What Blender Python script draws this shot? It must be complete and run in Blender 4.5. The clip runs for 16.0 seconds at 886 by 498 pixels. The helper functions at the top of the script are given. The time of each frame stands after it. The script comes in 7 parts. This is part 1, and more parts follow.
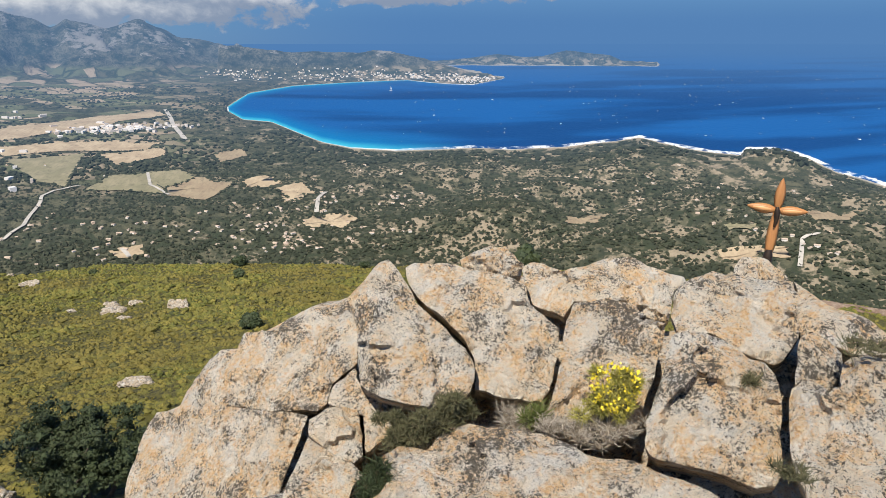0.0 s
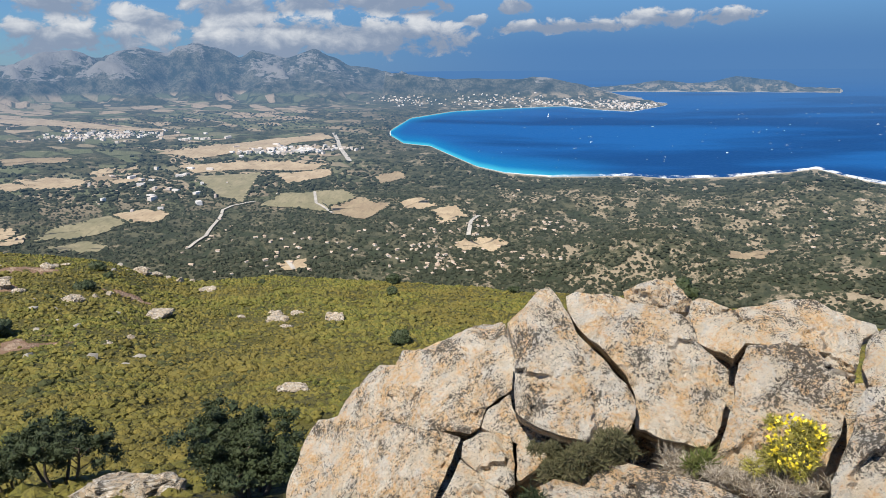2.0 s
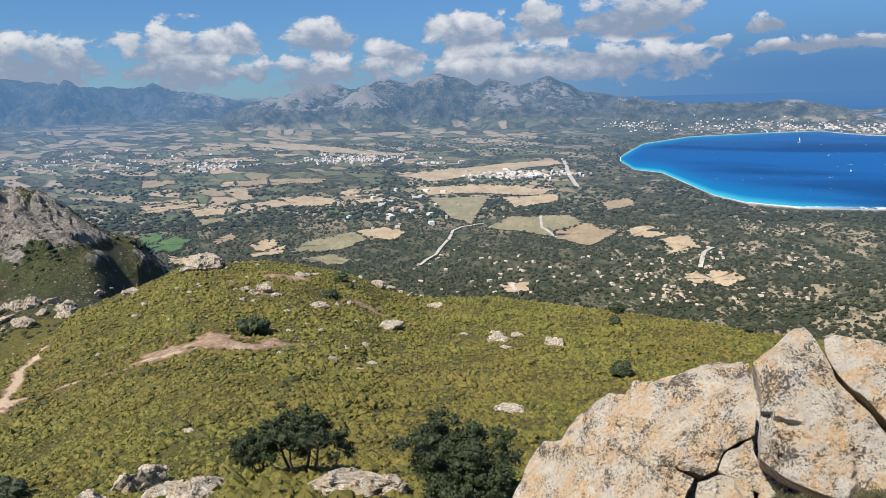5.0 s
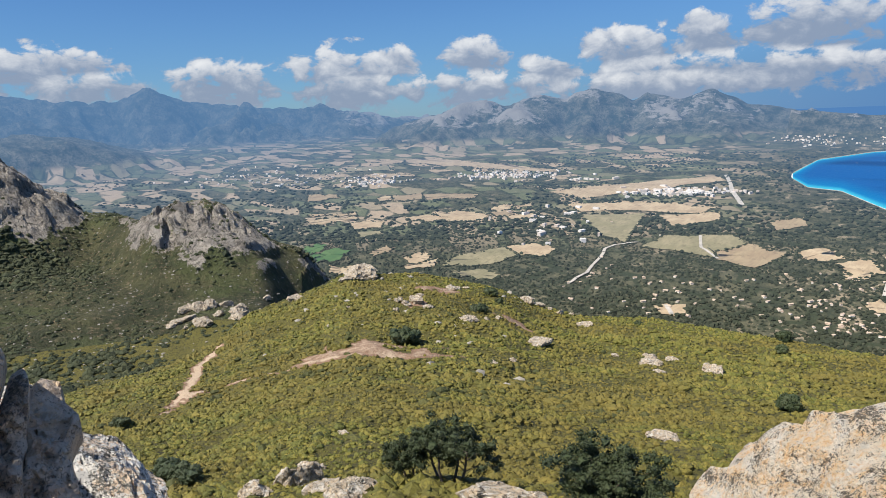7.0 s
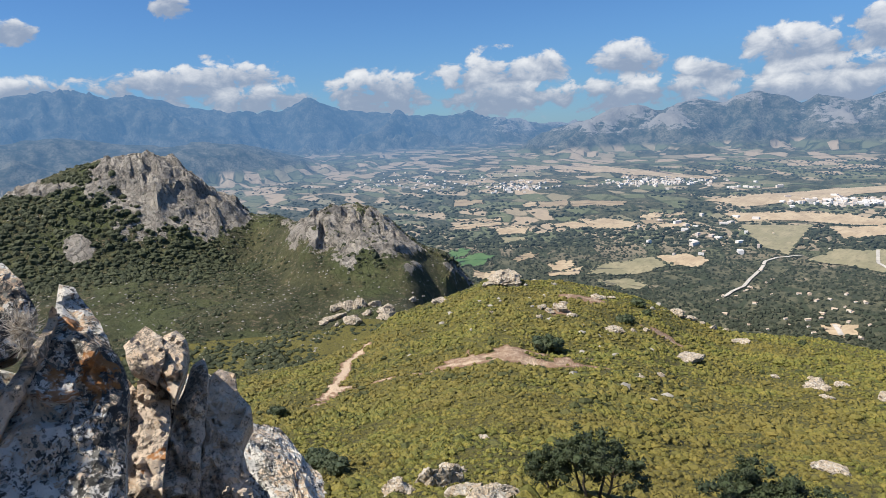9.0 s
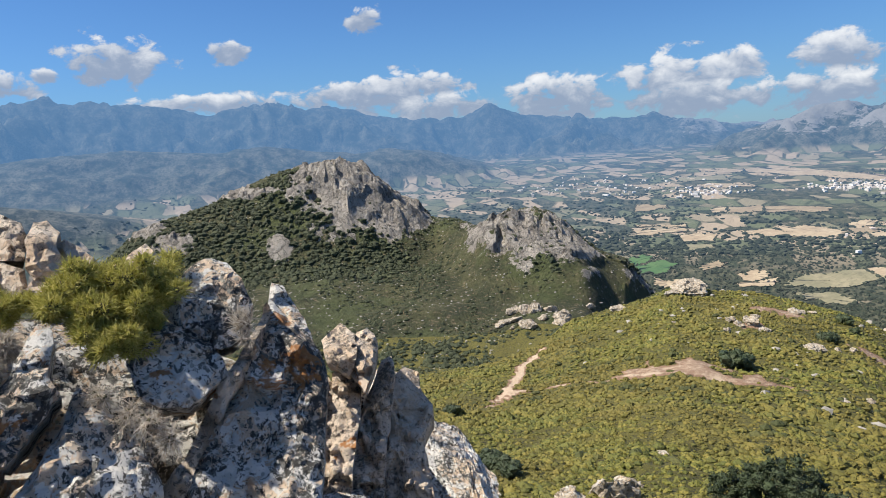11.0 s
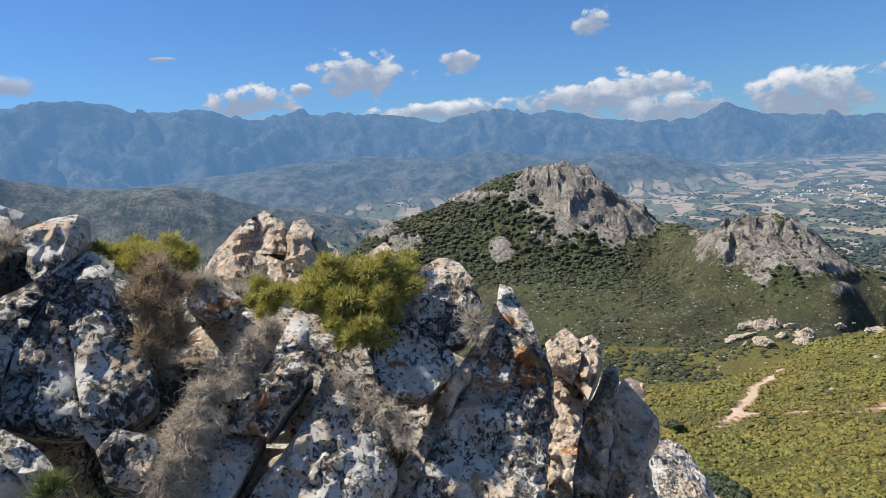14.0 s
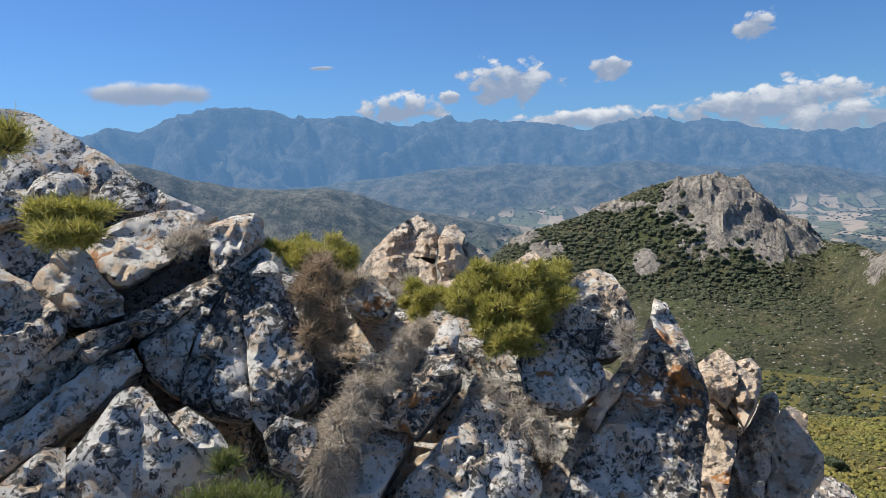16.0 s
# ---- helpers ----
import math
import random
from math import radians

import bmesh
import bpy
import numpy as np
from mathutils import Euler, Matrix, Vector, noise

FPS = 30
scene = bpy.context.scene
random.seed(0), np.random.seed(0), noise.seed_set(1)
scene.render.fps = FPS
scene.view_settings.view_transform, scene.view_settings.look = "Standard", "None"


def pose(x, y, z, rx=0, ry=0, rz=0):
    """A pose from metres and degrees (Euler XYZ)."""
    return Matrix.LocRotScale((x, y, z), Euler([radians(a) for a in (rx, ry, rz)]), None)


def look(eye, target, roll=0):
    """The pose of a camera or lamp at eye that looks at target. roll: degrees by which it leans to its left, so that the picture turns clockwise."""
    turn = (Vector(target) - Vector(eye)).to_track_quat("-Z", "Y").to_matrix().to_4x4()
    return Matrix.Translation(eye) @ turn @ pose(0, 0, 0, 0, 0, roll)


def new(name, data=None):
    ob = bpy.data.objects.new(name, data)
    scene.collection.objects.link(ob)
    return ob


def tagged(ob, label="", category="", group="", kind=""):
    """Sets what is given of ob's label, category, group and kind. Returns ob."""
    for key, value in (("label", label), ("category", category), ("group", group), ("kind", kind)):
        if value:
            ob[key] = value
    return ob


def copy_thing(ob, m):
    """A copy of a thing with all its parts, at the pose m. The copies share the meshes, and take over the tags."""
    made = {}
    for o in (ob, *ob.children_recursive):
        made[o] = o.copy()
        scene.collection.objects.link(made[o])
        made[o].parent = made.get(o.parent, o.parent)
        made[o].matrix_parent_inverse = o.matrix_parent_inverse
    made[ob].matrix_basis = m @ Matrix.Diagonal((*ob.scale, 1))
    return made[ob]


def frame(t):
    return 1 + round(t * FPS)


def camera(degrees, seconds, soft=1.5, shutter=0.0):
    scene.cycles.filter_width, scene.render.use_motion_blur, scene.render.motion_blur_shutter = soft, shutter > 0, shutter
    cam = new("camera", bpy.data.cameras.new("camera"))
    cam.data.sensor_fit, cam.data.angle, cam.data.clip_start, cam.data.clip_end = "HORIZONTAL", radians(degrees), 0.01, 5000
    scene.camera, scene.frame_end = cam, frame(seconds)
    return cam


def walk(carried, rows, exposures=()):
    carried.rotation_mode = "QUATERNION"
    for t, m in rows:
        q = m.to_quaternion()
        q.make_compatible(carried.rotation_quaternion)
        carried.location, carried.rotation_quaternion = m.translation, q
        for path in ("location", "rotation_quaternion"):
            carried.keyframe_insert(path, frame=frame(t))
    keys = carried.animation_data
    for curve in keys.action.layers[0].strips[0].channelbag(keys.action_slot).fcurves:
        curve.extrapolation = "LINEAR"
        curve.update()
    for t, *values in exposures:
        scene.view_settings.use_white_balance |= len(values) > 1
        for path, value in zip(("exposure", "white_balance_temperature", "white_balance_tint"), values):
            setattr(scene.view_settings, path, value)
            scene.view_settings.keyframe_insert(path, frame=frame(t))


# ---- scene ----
from mathutils.geometry import delaunay_2d_cdt

# ---- camera ----
cam = camera(63.66, 16.0, soft=0.42)
ROWS = [
    (0.0, pose(-0.030, -0.019, 1.594, 73.71, 0.00, 0.00)),
    (0.5, pose(-0.039, -0.019, 1.593, 74.27, -0.05, 2.51)),
    (1.0, pose(-0.070, -0.012, 1.593, 74.81, 0.21, 6.14)),
    (1.5, pose(-0.097, -0.014, 1.590, 75.31, 0.36, 9.37)),
    (2.0, pose(-0.101, -0.019, 1.599, 75.76, 0.41, 12.31)),
    (2.5, pose(-0.106, -0.025, 1.607, 76.34, 0.31, 14.89)),
    (3.0, pose(-0.132, -0.024, 1.606, 76.91, 0.51, 18.37)),
    (3.5, pose(-0.151, -0.023, 1.598, 77.30, 0.71, 21.47)),
    (4.0, pose(-0.167, -0.029, 1.597, 77.50, 1.02, 24.53)),
    (6.5, pose(-0.125, -0.300, 1.630, 79.27, 2.06, 39.10)),
    (7.0, pose(-0.160, -0.320, 1.630, 79.72, 2.27, 42.39)),
    (7.5, pose(-0.220, -0.330, 1.615, 80.18, 2.41, 45.69)),
    (8.0, pose(-0.295, -0.325, 1.600, 80.36, 2.46, 48.53)),
    (8.5, pose(-0.375, -0.312, 1.590, 80.49, 2.55, 50.94)),
    (9.0, pose(-0.455, -0.300, 1.588, 80.70, 2.70, 54.00)),
    (11.5, pose(-0.430, -0.360, 1.621, 82.11, 3.92, 71.43)),
    (12.0, pose(-0.441, -0.368, 1.622, 82.40, 4.17, 74.42)),
    (12.5, pose(-0.447, -0.371, 1.620, 82.75, 4.33, 77.39)),
    (13.0, pose(-0.445, -0.386, 1.624, 83.04, 4.30, 80.21)),
    (13.5, pose(-0.459, -0.378, 1.614, 83.14, 4.27, 82.97)),
    (14.0, pose(-0.462, -0.384, 1.615, 83.33, 4.13, 85.86)),
    (14.5, pose(-0.454, -0.398, 1.619, 83.64, 3.73, 88.64)),
    (15.0, pose(-0.451, -0.411, 1.622, 83.99, 3.29, 91.39)),
    (15.5, pose(-0.458, -0.423, 1.617, 84.38, 3.09, 94.77)),
    (16.0, pose(-0.453, -0.441, 1.623, 84.58, 2.89, 97.31)),
]
walk(cam, ROWS, [(0.0, 0.15), (4.0, 0.20), (7.0, 0.25), (12.0, 0.43), (16.0, 0.37)])

# ---- sun, sky and clouds ----
SUN_AZ, SUN_EL = 160.0, 53.0          # degrees to the left of the first view, and above the horizon
EYE = Vector((0.0, 0.0, 1.6))
EYE_END = Vector((-0.453, -0.441, 1.623))


def heading(az, el):
    a, e = radians(az), radians(el)
    return Vector((-math.sin(a) * math.cos(e), math.cos(a) * math.cos(e), math.sin(e)))


sun = new("sun", bpy.data.lights.new("sun", "SUN"))
sun.data.energy, sun.data.angle, sun.data.color = 5.5, radians(0.53), (1.0, 0.93, 0.82)
sun.matrix_world = look(heading(SUN_AZ, SUN_EL) * 50, (0, 0, 0))


class Graph:
    """Short hand for a node tree."""

    def __init__(self, tree):
        self.tree = tree
        tree.nodes.clear()

    def node(self, kind, **inputs):
        n = self.tree.nodes.new(kind)
        for key, value in inputs.items():
            self.put(n, key, value)
        return n

    def put(self, n, key, value):
        socket = n.inputs[int(key[1:])] if key[0] == "i" and key[1:].isdigit() else n.inputs[key.replace("_", " ")]
        if isinstance(value, bpy.types.NodeSocket):
            self.tree.links.new(value, socket)
        else:
            socket.default_value = value

    def math(self, op, a, b=0.0, c=None, clamp=False):
        n = self.tree.nodes.new("ShaderNodeMath")
        n.operation, n.use_clamp = op, clamp
        self.put(n, "i0", a)
        self.put(n, "i1", b)
        if c is not None:
            self.put(n, "i2", c)
        return n.outputs[0]

    def ramp(self, value, lo, hi):
        n = self.tree.nodes.new("ShaderNodeMapRange")
        n.interpolation_type = "SMOOTHSTEP"
        for key, v in (("i0", value), ("i1", lo), ("i2", hi)):
            self.put(n, key, v)
        return n.outputs[0]

    def mix(self, fac, a, b, blend="MIX"):
        n = self.tree.nodes.new("ShaderNodeMix")
        n.data_type, n.blend_type = "RGBA", blend
        self.put(n, "i0", fac)
        for key, v in (("i6", a), ("i7", b)):
            if isinstance(v, tuple) and len(v) == 3:
                v = (*v, 1.0)
            self.put(n, key, v)
        return n.outputs[2]

    def noise(self, vec, scale, detail=4.0, rough=0.55, dist=0.0):
        n = self.node("ShaderNodeTexNoise", Vector=vec, Scale=scale, Detail=detail, Roughness=rough, Distortion=dist)
        return n.outputs[0]

    def cells(self, vec, scale, feature="F1", out="Distance", rand=1.0):
        n = self.tree.nodes.new("ShaderNodeTexVoronoi")
        n.feature = feature
        for key, v in (("Vector", vec), ("Scale", scale), ("Randomness", rand)):
            self.put(n, key, v)
        return n.outputs[out]

    def scaled(self, vec, sx, sy, sz):
        n = self.tree.nodes.new("ShaderNodeMapping")
        self.put(n, "Vector", vec)
        n.inputs["Scale"].default_value = (sx, sy, sz)
        return n.outputs[0]

    def attr(self, name):
        n = self.tree.nodes.new("ShaderNodeAttribute")
        n.attribute_name = name
        return n.outputs["Fac"]


world = bpy.data.worlds.new("sky")
scene.world = world
world.use_nodes = True
g = Graph(world.node_tree)
sky = g.node("ShaderNodeTexSky")
sky.sky_type, sky.sun_disc = "NISHITA", False
sky.sun_elevation, sky.sun_rotation = radians(SUN_EL), radians(-SUN_AZ)
sky.altitude, sky.air_density, sky.dust_density, sky.ozone_density = 280, 1.0, 0.2, 4.0
way = g.node("ShaderNodeTexCoord").outputs["Generated"]
sep = g.node("ShaderNodeSeparateXYZ", Vector=way)
sx, sy, sz = sep.outputs
azim = g.math("MULTIPLY", g.math("ARCTAN2", g.math("MULTIPLY", sx, -1.0), sy), 57.2958)
elev = g.math("MULTIPLY", g.math("ARCSINE", sz), 57.2958)
flat = g.node("ShaderNodeCombineXYZ", X=azim, Y=g.math("MULTIPLY", elev, 1.5), Z=0.0).outputs[0]
puff = g.noise(flat, 0.5, 12.0, 0.62, 0.3)
billow = g.cells(g.node("ShaderNodeVectorMath", i0=flat, i1=g.node("ShaderNodeTexNoise", Vector=flat, Scale=0.8, Detail=3.0).outputs[1]).outputs[0], 0.75, "SMOOTH_F1")
# azimuth, foot, half width, height of each cloud
CLOUDS = [
    (91.9, 6.22, 3.94, 3.39),
    (100.3, 5.05, 3.76, 2.19),
    (83.9, 7.39, 1.93, 1.68),
    (73.6, 9.26, 1.70, 1.85),
    (73.7, 3.50, 6.29, 2.43),
    (69.7, 3.61, 4.50, 2.57),
    (59.6, 2.29, 4.37, 2.85),
    (48.8, 1.83, 4.72, 4.28),
    (86.2, 3.54, 8.60, 1.61),
    (96.4, 6.10, 1.14, 1.02),
    (71.5, 3.08, 5.00, 3.26),
    (67.4, 2.23, 5.38, 2.20),
    (58.9, 1.98, 5.14, 3.35),
    (50.0, 1.69, 5.14, 4.77),
    (46.0, 3.48, 2.00, 2.64),
    (39.6, 3.44, 2.97, 3.06),
    (40.7, 1.33, 5.46, 2.69),
    (33.9, 2.33, 3.35, 2.54),
    (27.3, 2.85, 4.72, 3.83),
    (22.6, 4.18, 2.98, 2.95),
    (15.2, 4.21, 5.41, 3.94),
    (22.5, 1.36, 12.32, 3.03),
    (16.0, 4.41, 5.55, 3.05),
    (23.1, 4.93, 2.54, 2.54),
    (28.9, 4.35, 3.07, 2.29),
    (6.7, 4.09, 1.89, 1.30),
    (9.8, 3.12, 1.19, 1.02),
    (3.0, 2.66, 7.39, 1.00),
    (-3.7, 2.94, 4.07, 1.32),
    (-8.5, 3.12, 2.91, 1.09),
    (119.1, 6.80, 5.66, 1.71),
    (106.3, 8.99, 1.26, 0.35),
    (26.5, 0.93, 10.19, 2.34),
    (16.9, 1.46, 8.79, 2.66),
    (39.9, 1.50, 9.62, 2.01),
    (48.5, 1.71, 5.16, 2.12),
    (22.9, 2.21, 12.47, 1.84),
]
cover = None
lit = None
for az, foot, half, high in CLOUDS:
    dx = g.math("DIVIDE", g.math("SUBTRACT", azim, az), half)
    up = g.math("DIVIDE", g.math("SUBTRACT", elev, foot), high)
    top = g.math("SUBTRACT", up, 0.35)
    lobe = g.math("MULTIPLY_ADD", dx, dx, g.math("MULTIPLY", g.math("MULTIPLY", top, top), 2.6))
    lobe = g.math("SUBTRACT", 1.0, lobe)
    cover = lobe if cover is None else g.math("MAXIMUM", cover, lobe)
    shade = g.math("MULTIPLY", g.math("MAXIMUM", up, 0.0), g.ramp(lobe, -0.4, 0.6))
    lit = shade if lit is None else g.math("MAXIMUM", lit, shade)
wisps = g.math("ADD", g.math("MULTIPLY", g.math("SUBTRACT", puff, 0.5), 3.6), g.math("MULTIPLY", g.math("SUBTRACT", 0.45, billow), 0.9))
wisps = g.math("MULTIPLY", wisps, g.math("MULTIPLY_ADD", g.ramp(azim, 103.0, 107.0), -0.72, 1.0))
dens = g.math("ADD", g.math("MULTIPLY", g.math("MAXIMUM", cover, -1.5), 0.9), wisps)
cloud = g.ramp(dens, 0.14, 0.66)
glow = g.ramp(g.math("ADD", g.math("ADD", g.math("MULTIPLY", lit, 0.75), g.math("MULTIPLY", wisps, 0.55)), g.math("MULTIPLY", dens, -0.20)), 0.0, 0.85)
cloud_colour = g.mix(glow, (2.9, 3.6, 4.9), (9.2, 9.3, 9.4))
veil = g.ramp(elev, 9.0, 1.0)
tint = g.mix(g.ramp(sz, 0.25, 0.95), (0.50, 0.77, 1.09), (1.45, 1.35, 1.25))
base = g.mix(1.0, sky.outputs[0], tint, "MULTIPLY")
seaward = g.math("MULTIPLY_ADD", g.ramp(azim, 55.0, 0.0), 0.80, 0.18)
base = g.mix(g.math("MULTIPLY", veil, seaward), base, (0.97, 2.45, 5.25))
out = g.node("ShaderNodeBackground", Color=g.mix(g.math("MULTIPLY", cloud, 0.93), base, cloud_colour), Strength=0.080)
g.tree.links.new(out.outputs[0], g.node("ShaderNodeOutputWorld").inputs[0])

# ---- noise ----
def lattice(ix, iy, iz, seed):
    h = (ix * 374761393 + iy * 668265263 + iz * 2147483647 + seed * 974711) & 0xFFFFFFFF
    h = ((h ^ (h >> 13)) * 1274126177) & 0xFFFFFFFF
    h = ((h ^ (h >> 16)) * 2246822519) & 0xFFFFFFFF
    return ((h ^ (h >> 15)) & 0xFFFFFF) / float(0xFFFFFF)


def value_noise(x, y, z=None, seed=0):
    """Smooth noise from -1 to 1."""
    x, y = np.asarray(x, float), np.asarray(y, float)
    z = np.zeros_like(x) if z is None else np.asarray(z, float)
    fx, fy, fz = np.floor(x), np.floor(y), np.floor(z)
    ix, iy, iz = fx.astype(np.int64), fy.astype(np.int64), fz.astype(np.int64)
    u, v, w = x - fx, y - fy, z - fz
    u, v, w = u * u * (3 - 2 * u), v * v * (3 - 2 * v), w * w * (3 - 2 * w)
    total = 0
    for a in (0, 1):
        for b in (0, 1):
            for c in (0, 1):
                total = total + lattice(ix + a, iy + b, iz + c, seed) * (u if a else 1 - u) * (v if b else 1 - v) * (w if c else 1 - w)
    return total * 2 - 1


def fbm(x, y, z=None, octaves=5, seed=0, ridged=False):
    total, amp, k = 0, 1.0, 1.0
    for o in range(octaves):
        n = value_noise(x * k + 17.3 * o, y * k - 9.1 * o, None if z is None else z * k + 5.7 * o, seed + o)
        total = total + amp * ((1 - 2 * np.abs(n)) if ridged else n)
        amp, k = amp * 0.5, k * 2.03
    return total


def facets(x, y, z, seed):
    """Chips with flat faces: a height from random planes about scattered points, and the two nearest distances."""
    ix, iy, iz = (np.floor(c).astype(np.int64) for c in (x, y, z))
    near, next_, value = np.full(x.shape, 9.0), np.full(x.shape, 9.0), np.zeros(x.shape)
    for a in (-1, 0, 1):
        for b in (-1, 0, 1):
            for c in (-1, 0, 1):
                cell = (ix + a, iy + b, iz + c)
                off = [lattice(*cell, seed + k) for k in range(3)]
                dx, dy, dz = x - cell[0] - off[0], y - cell[1] - off[1], z - cell[2] - off[2]
                d2 = dx * dx + dy * dy + dz * dz
                closer = d2 < near
                next_ = np.where(closer, near, np.minimum(next_, d2))
                near = np.where(closer, d2, near)
                tilt = dx * (off[1] - 0.5) + dy * (off[2] - 0.5) + dz * (off[0] - 0.5) + 0.5 * (off[0] - 0.5)
                value = np.where(closer, tilt, value)
    return value, np.sqrt(near), np.sqrt(next_)


def step(x, lo, hi):
    u = np.clip((np.asarray(x, float) - lo) / (hi - lo), 0, 1)
    return u * u * (3 - 2 * u)


# ---- the lie of the land ----
# Beyond NEAR metres distances are drawn in by a power law about the summit, sizes with them.
NEAR, DRAWN = 600.0, 0.45
SEA = -280.0
CREST_AZ = (-60, 1, 7, 13, 18, 26, 32, 36, 38, 41.5, 44, 48, 51, 53, 55, 58.6, 61.5, 65, 70, 80, 140)
CREST_EL = (-18, -17.7, -17.6, -17.2, -16.7, -16.0, -15.9, -14.8, -13.8, -12.8, -12.3, -12.0, -11.9, -12.7, -13.3, -14.3, -16.2, -17.5, -18, -19, -20)
CRAG_AZ = (48, 51.8, 52.9, 54.4, 56, 57.1, 58.7, 61.1, 63.7, 65.4, 67.6, 69.4, 71.1, 73.2, 74.5, 76.3, 79.4, 81.8, 84.1, 86.4, 89.6, 91.4, 93.2, 96, 100)
CRAG_EL = (-15, -12.4, -11.2, -9.6, -9.1, -8.3, -6.7, -5.4, -5.6, -6.3, -6.0, -5.5, -4.0, -2.5, -1.5, -0.6, -0.7, -1.4, -2.2, -3.3, -4.2, -4.8, -5.9, -8, -13)
# bearing, height, half width and half height of the bare cliffs, in degrees
CLIFFS = ((77.0, -3.6, 3.2, 3.6), (73.0, -4.8, 3.8, 2.6), (91.6, -4.9, 2.0, 0.5), (89.3, -6.0, 1.6, 0.9), (81.8, -7.0, 1.0, 1.2), (85.5, -2.5, 3.5, 0.5),
          (62.5, -7.6, 4.5, 2.0), (58.5, -9.0, 2.4, 1.6), (62.2, -10.3, 0.8, 0.7), (53.2, -11.4, 1.6, 1.0), (57.2, -10.9, 1.2, 0.7))
WEST_AZ = (8, 12, 14.5, 16.5, 18.5, 19.6, 20.6, 22.1, 23.6, 24.3, 25.4, 26.7, 27.7, 28.6, 30.7, 32.0, 32.8, 34.6, 37.2, 39.0, 41.6, 44.3, 46.5, 49, 53)
WEST_EL = (-1.2, -0.9, -0.42, 0.05, 0.3, 0.45, 1.05, 1.72, 1.29, 1.0, 1.25, 1.72, 1.13, 1.6, 2.02, 1.82, 1.22, 1.7, 1.1, 1.35, 0.93, 0.25, -0.4, -1.6, -3)
SOUTH_AZ = (38, 44, 46.1, 50.1, 52.2, 53.9, 57.7, 62.1, 64.5, 66.5, 68.5, 73.9, 76.3, 78.7, 81.1, 84.9, 87.1, 90.1, 95, 97.2, 99.9, 102.6, 104.8, 107, 109.6, 112.1, 114.5, 116.2, 118.2, 120.2, 123.3, 130)
SOUTH_EL = (-1, 0.3, 0.36, 0.85, 1.46, 1.31, 1.53, 2.08, 2.95, 2.0, 2.06, 2.8, 3.5, 3.35, 4.17, 3.57, 3.5, 4.47, 4.6, 4.95, 4.77, 5.28, 5.5, 5.28, 5.66, 6.28, 6.33, 5.82, 5.57, 4.8, 4.7, 4.0)
FOOT_AZ = (48, 52.1, 54.7, 57, 60.1, 61.5, 64.1, 66.6, 69.5, 73.2, 74.8, 78.6, 82.1, 85.6, 92, 98, 110)
FOOT_EL = (-4, -3.5, -2.5, -2.3, -1.8, -2.3, -1.75, -0.96, -0.17, 0.14, -0.1, 0.28, 0.85, 0.63, 1.2, 0.9, 0)
DOWNS_AZ = (86, 92.2, 93.1, 96.7, 100.3, 103.8, 106.9, 110, 113.3, 117, 120.4, 126, 140)
DOWNS_EL = (-6, -4.1, -3.8, -2.9, -2.1, -0.75, 0.0, 0.03, 0.42, 1.1, 2.3, 3, 3)
HEAD_AZ = (-5.5, -4, -2.3, 0.6, 1.5, 3.7, 5.4, 6.3, 9.7, 12.2, 14.7, 17)
HEAD_EL = (-3.2, -2.7, -2.35, -1.6, -1.28, -0.86, -0.7, -0.88, -0.76, -0.76, -0.45, -0.3)
CAPE_AZ = (-16.6, -16.1, -15.7, -13.6, -12.7, -9.4, -7.7, -6.4, -4.2, -2, 0.6, 6)
CAPE_EL = (-2.2, -1.8, -1.66, -1.38, -0.98, -0.7, -1.17, -1.2, -0.98, -1.3, -1.5, -1.5)
SHORE_AZ = (-60, -32.2, -30.9, -29.1, -27.2, -25.3, -23, -22.7, -20.7, -18.6, -16.5, -15.3, -13.6, -11.4, -9.7, -5.3, -2.5, 0.6, 3.8, 7.4, 9.6, 10.9, 13.4, 15.5, 16.7)
SHORE_EL = (13, 9.56, 9.23, 8.88, 8.04, 7.56, 7.7, 8.13, 8.03, 7.79, 7.37, 7.12, 7.47, 7.75, 8.02, 8.32, 8.21, 8.35, 8.42, 8.15, 7.67, 7.12, 6.02, 5.79, 5.04)
BEACH_AZ = (-5.0, -4.7, -2.3, 0.2, 2.8, 6.3, 11.5, 14.9, 16.5, 16.75)
BEACH_EL = (2.6, 2.87, 3.31, 3.23, 2.96, 3.08, 3.33, 3.83, 4.76, 5.04)


def tan(deg):
    return np.tan(np.radians(deg))


def shore(az, d):
    """Metres inland (positive) or out to sea."""
    near = np.where(az < 16.75, -SEA / tan(np.interp(az, SHORE_AZ, SHORE_EL)), 1e6) - d
    far = np.where((az > -5.0) & (az < 16.75), d + SEA / tan(np.interp(az, BEACH_AZ, BEACH_EL)), -1e6)
    cape = np.minimum(d - 8670 - 60 * np.sin(az * 2.1), 9800 - d) - 1e6 * ((az < -16.3) | (az > 4))
    back = np.interp(az, (-5, 0.5, 9, 12, 14, 19, 19.5), (5900, 6700, 7300, 7600, 9500, 11500, 1e6)) - d
    return np.maximum(np.minimum(np.maximum(near, far), back), cape)


def ridge(az, d, azs, els, far, foot, back, floor):
    crest = far * tan(np.interp(az, azs, els))
    rise = step(d, foot, far) ** 1.5
    fall = 1 - step(d, far, back)
    return floor + (crest - floor) * rise * np.where(d > far, fall, 1.0)


def crest_range(az):
    return 200 - 45 * step(az, 56, 68) - 20 * step(-az, -30, -10)


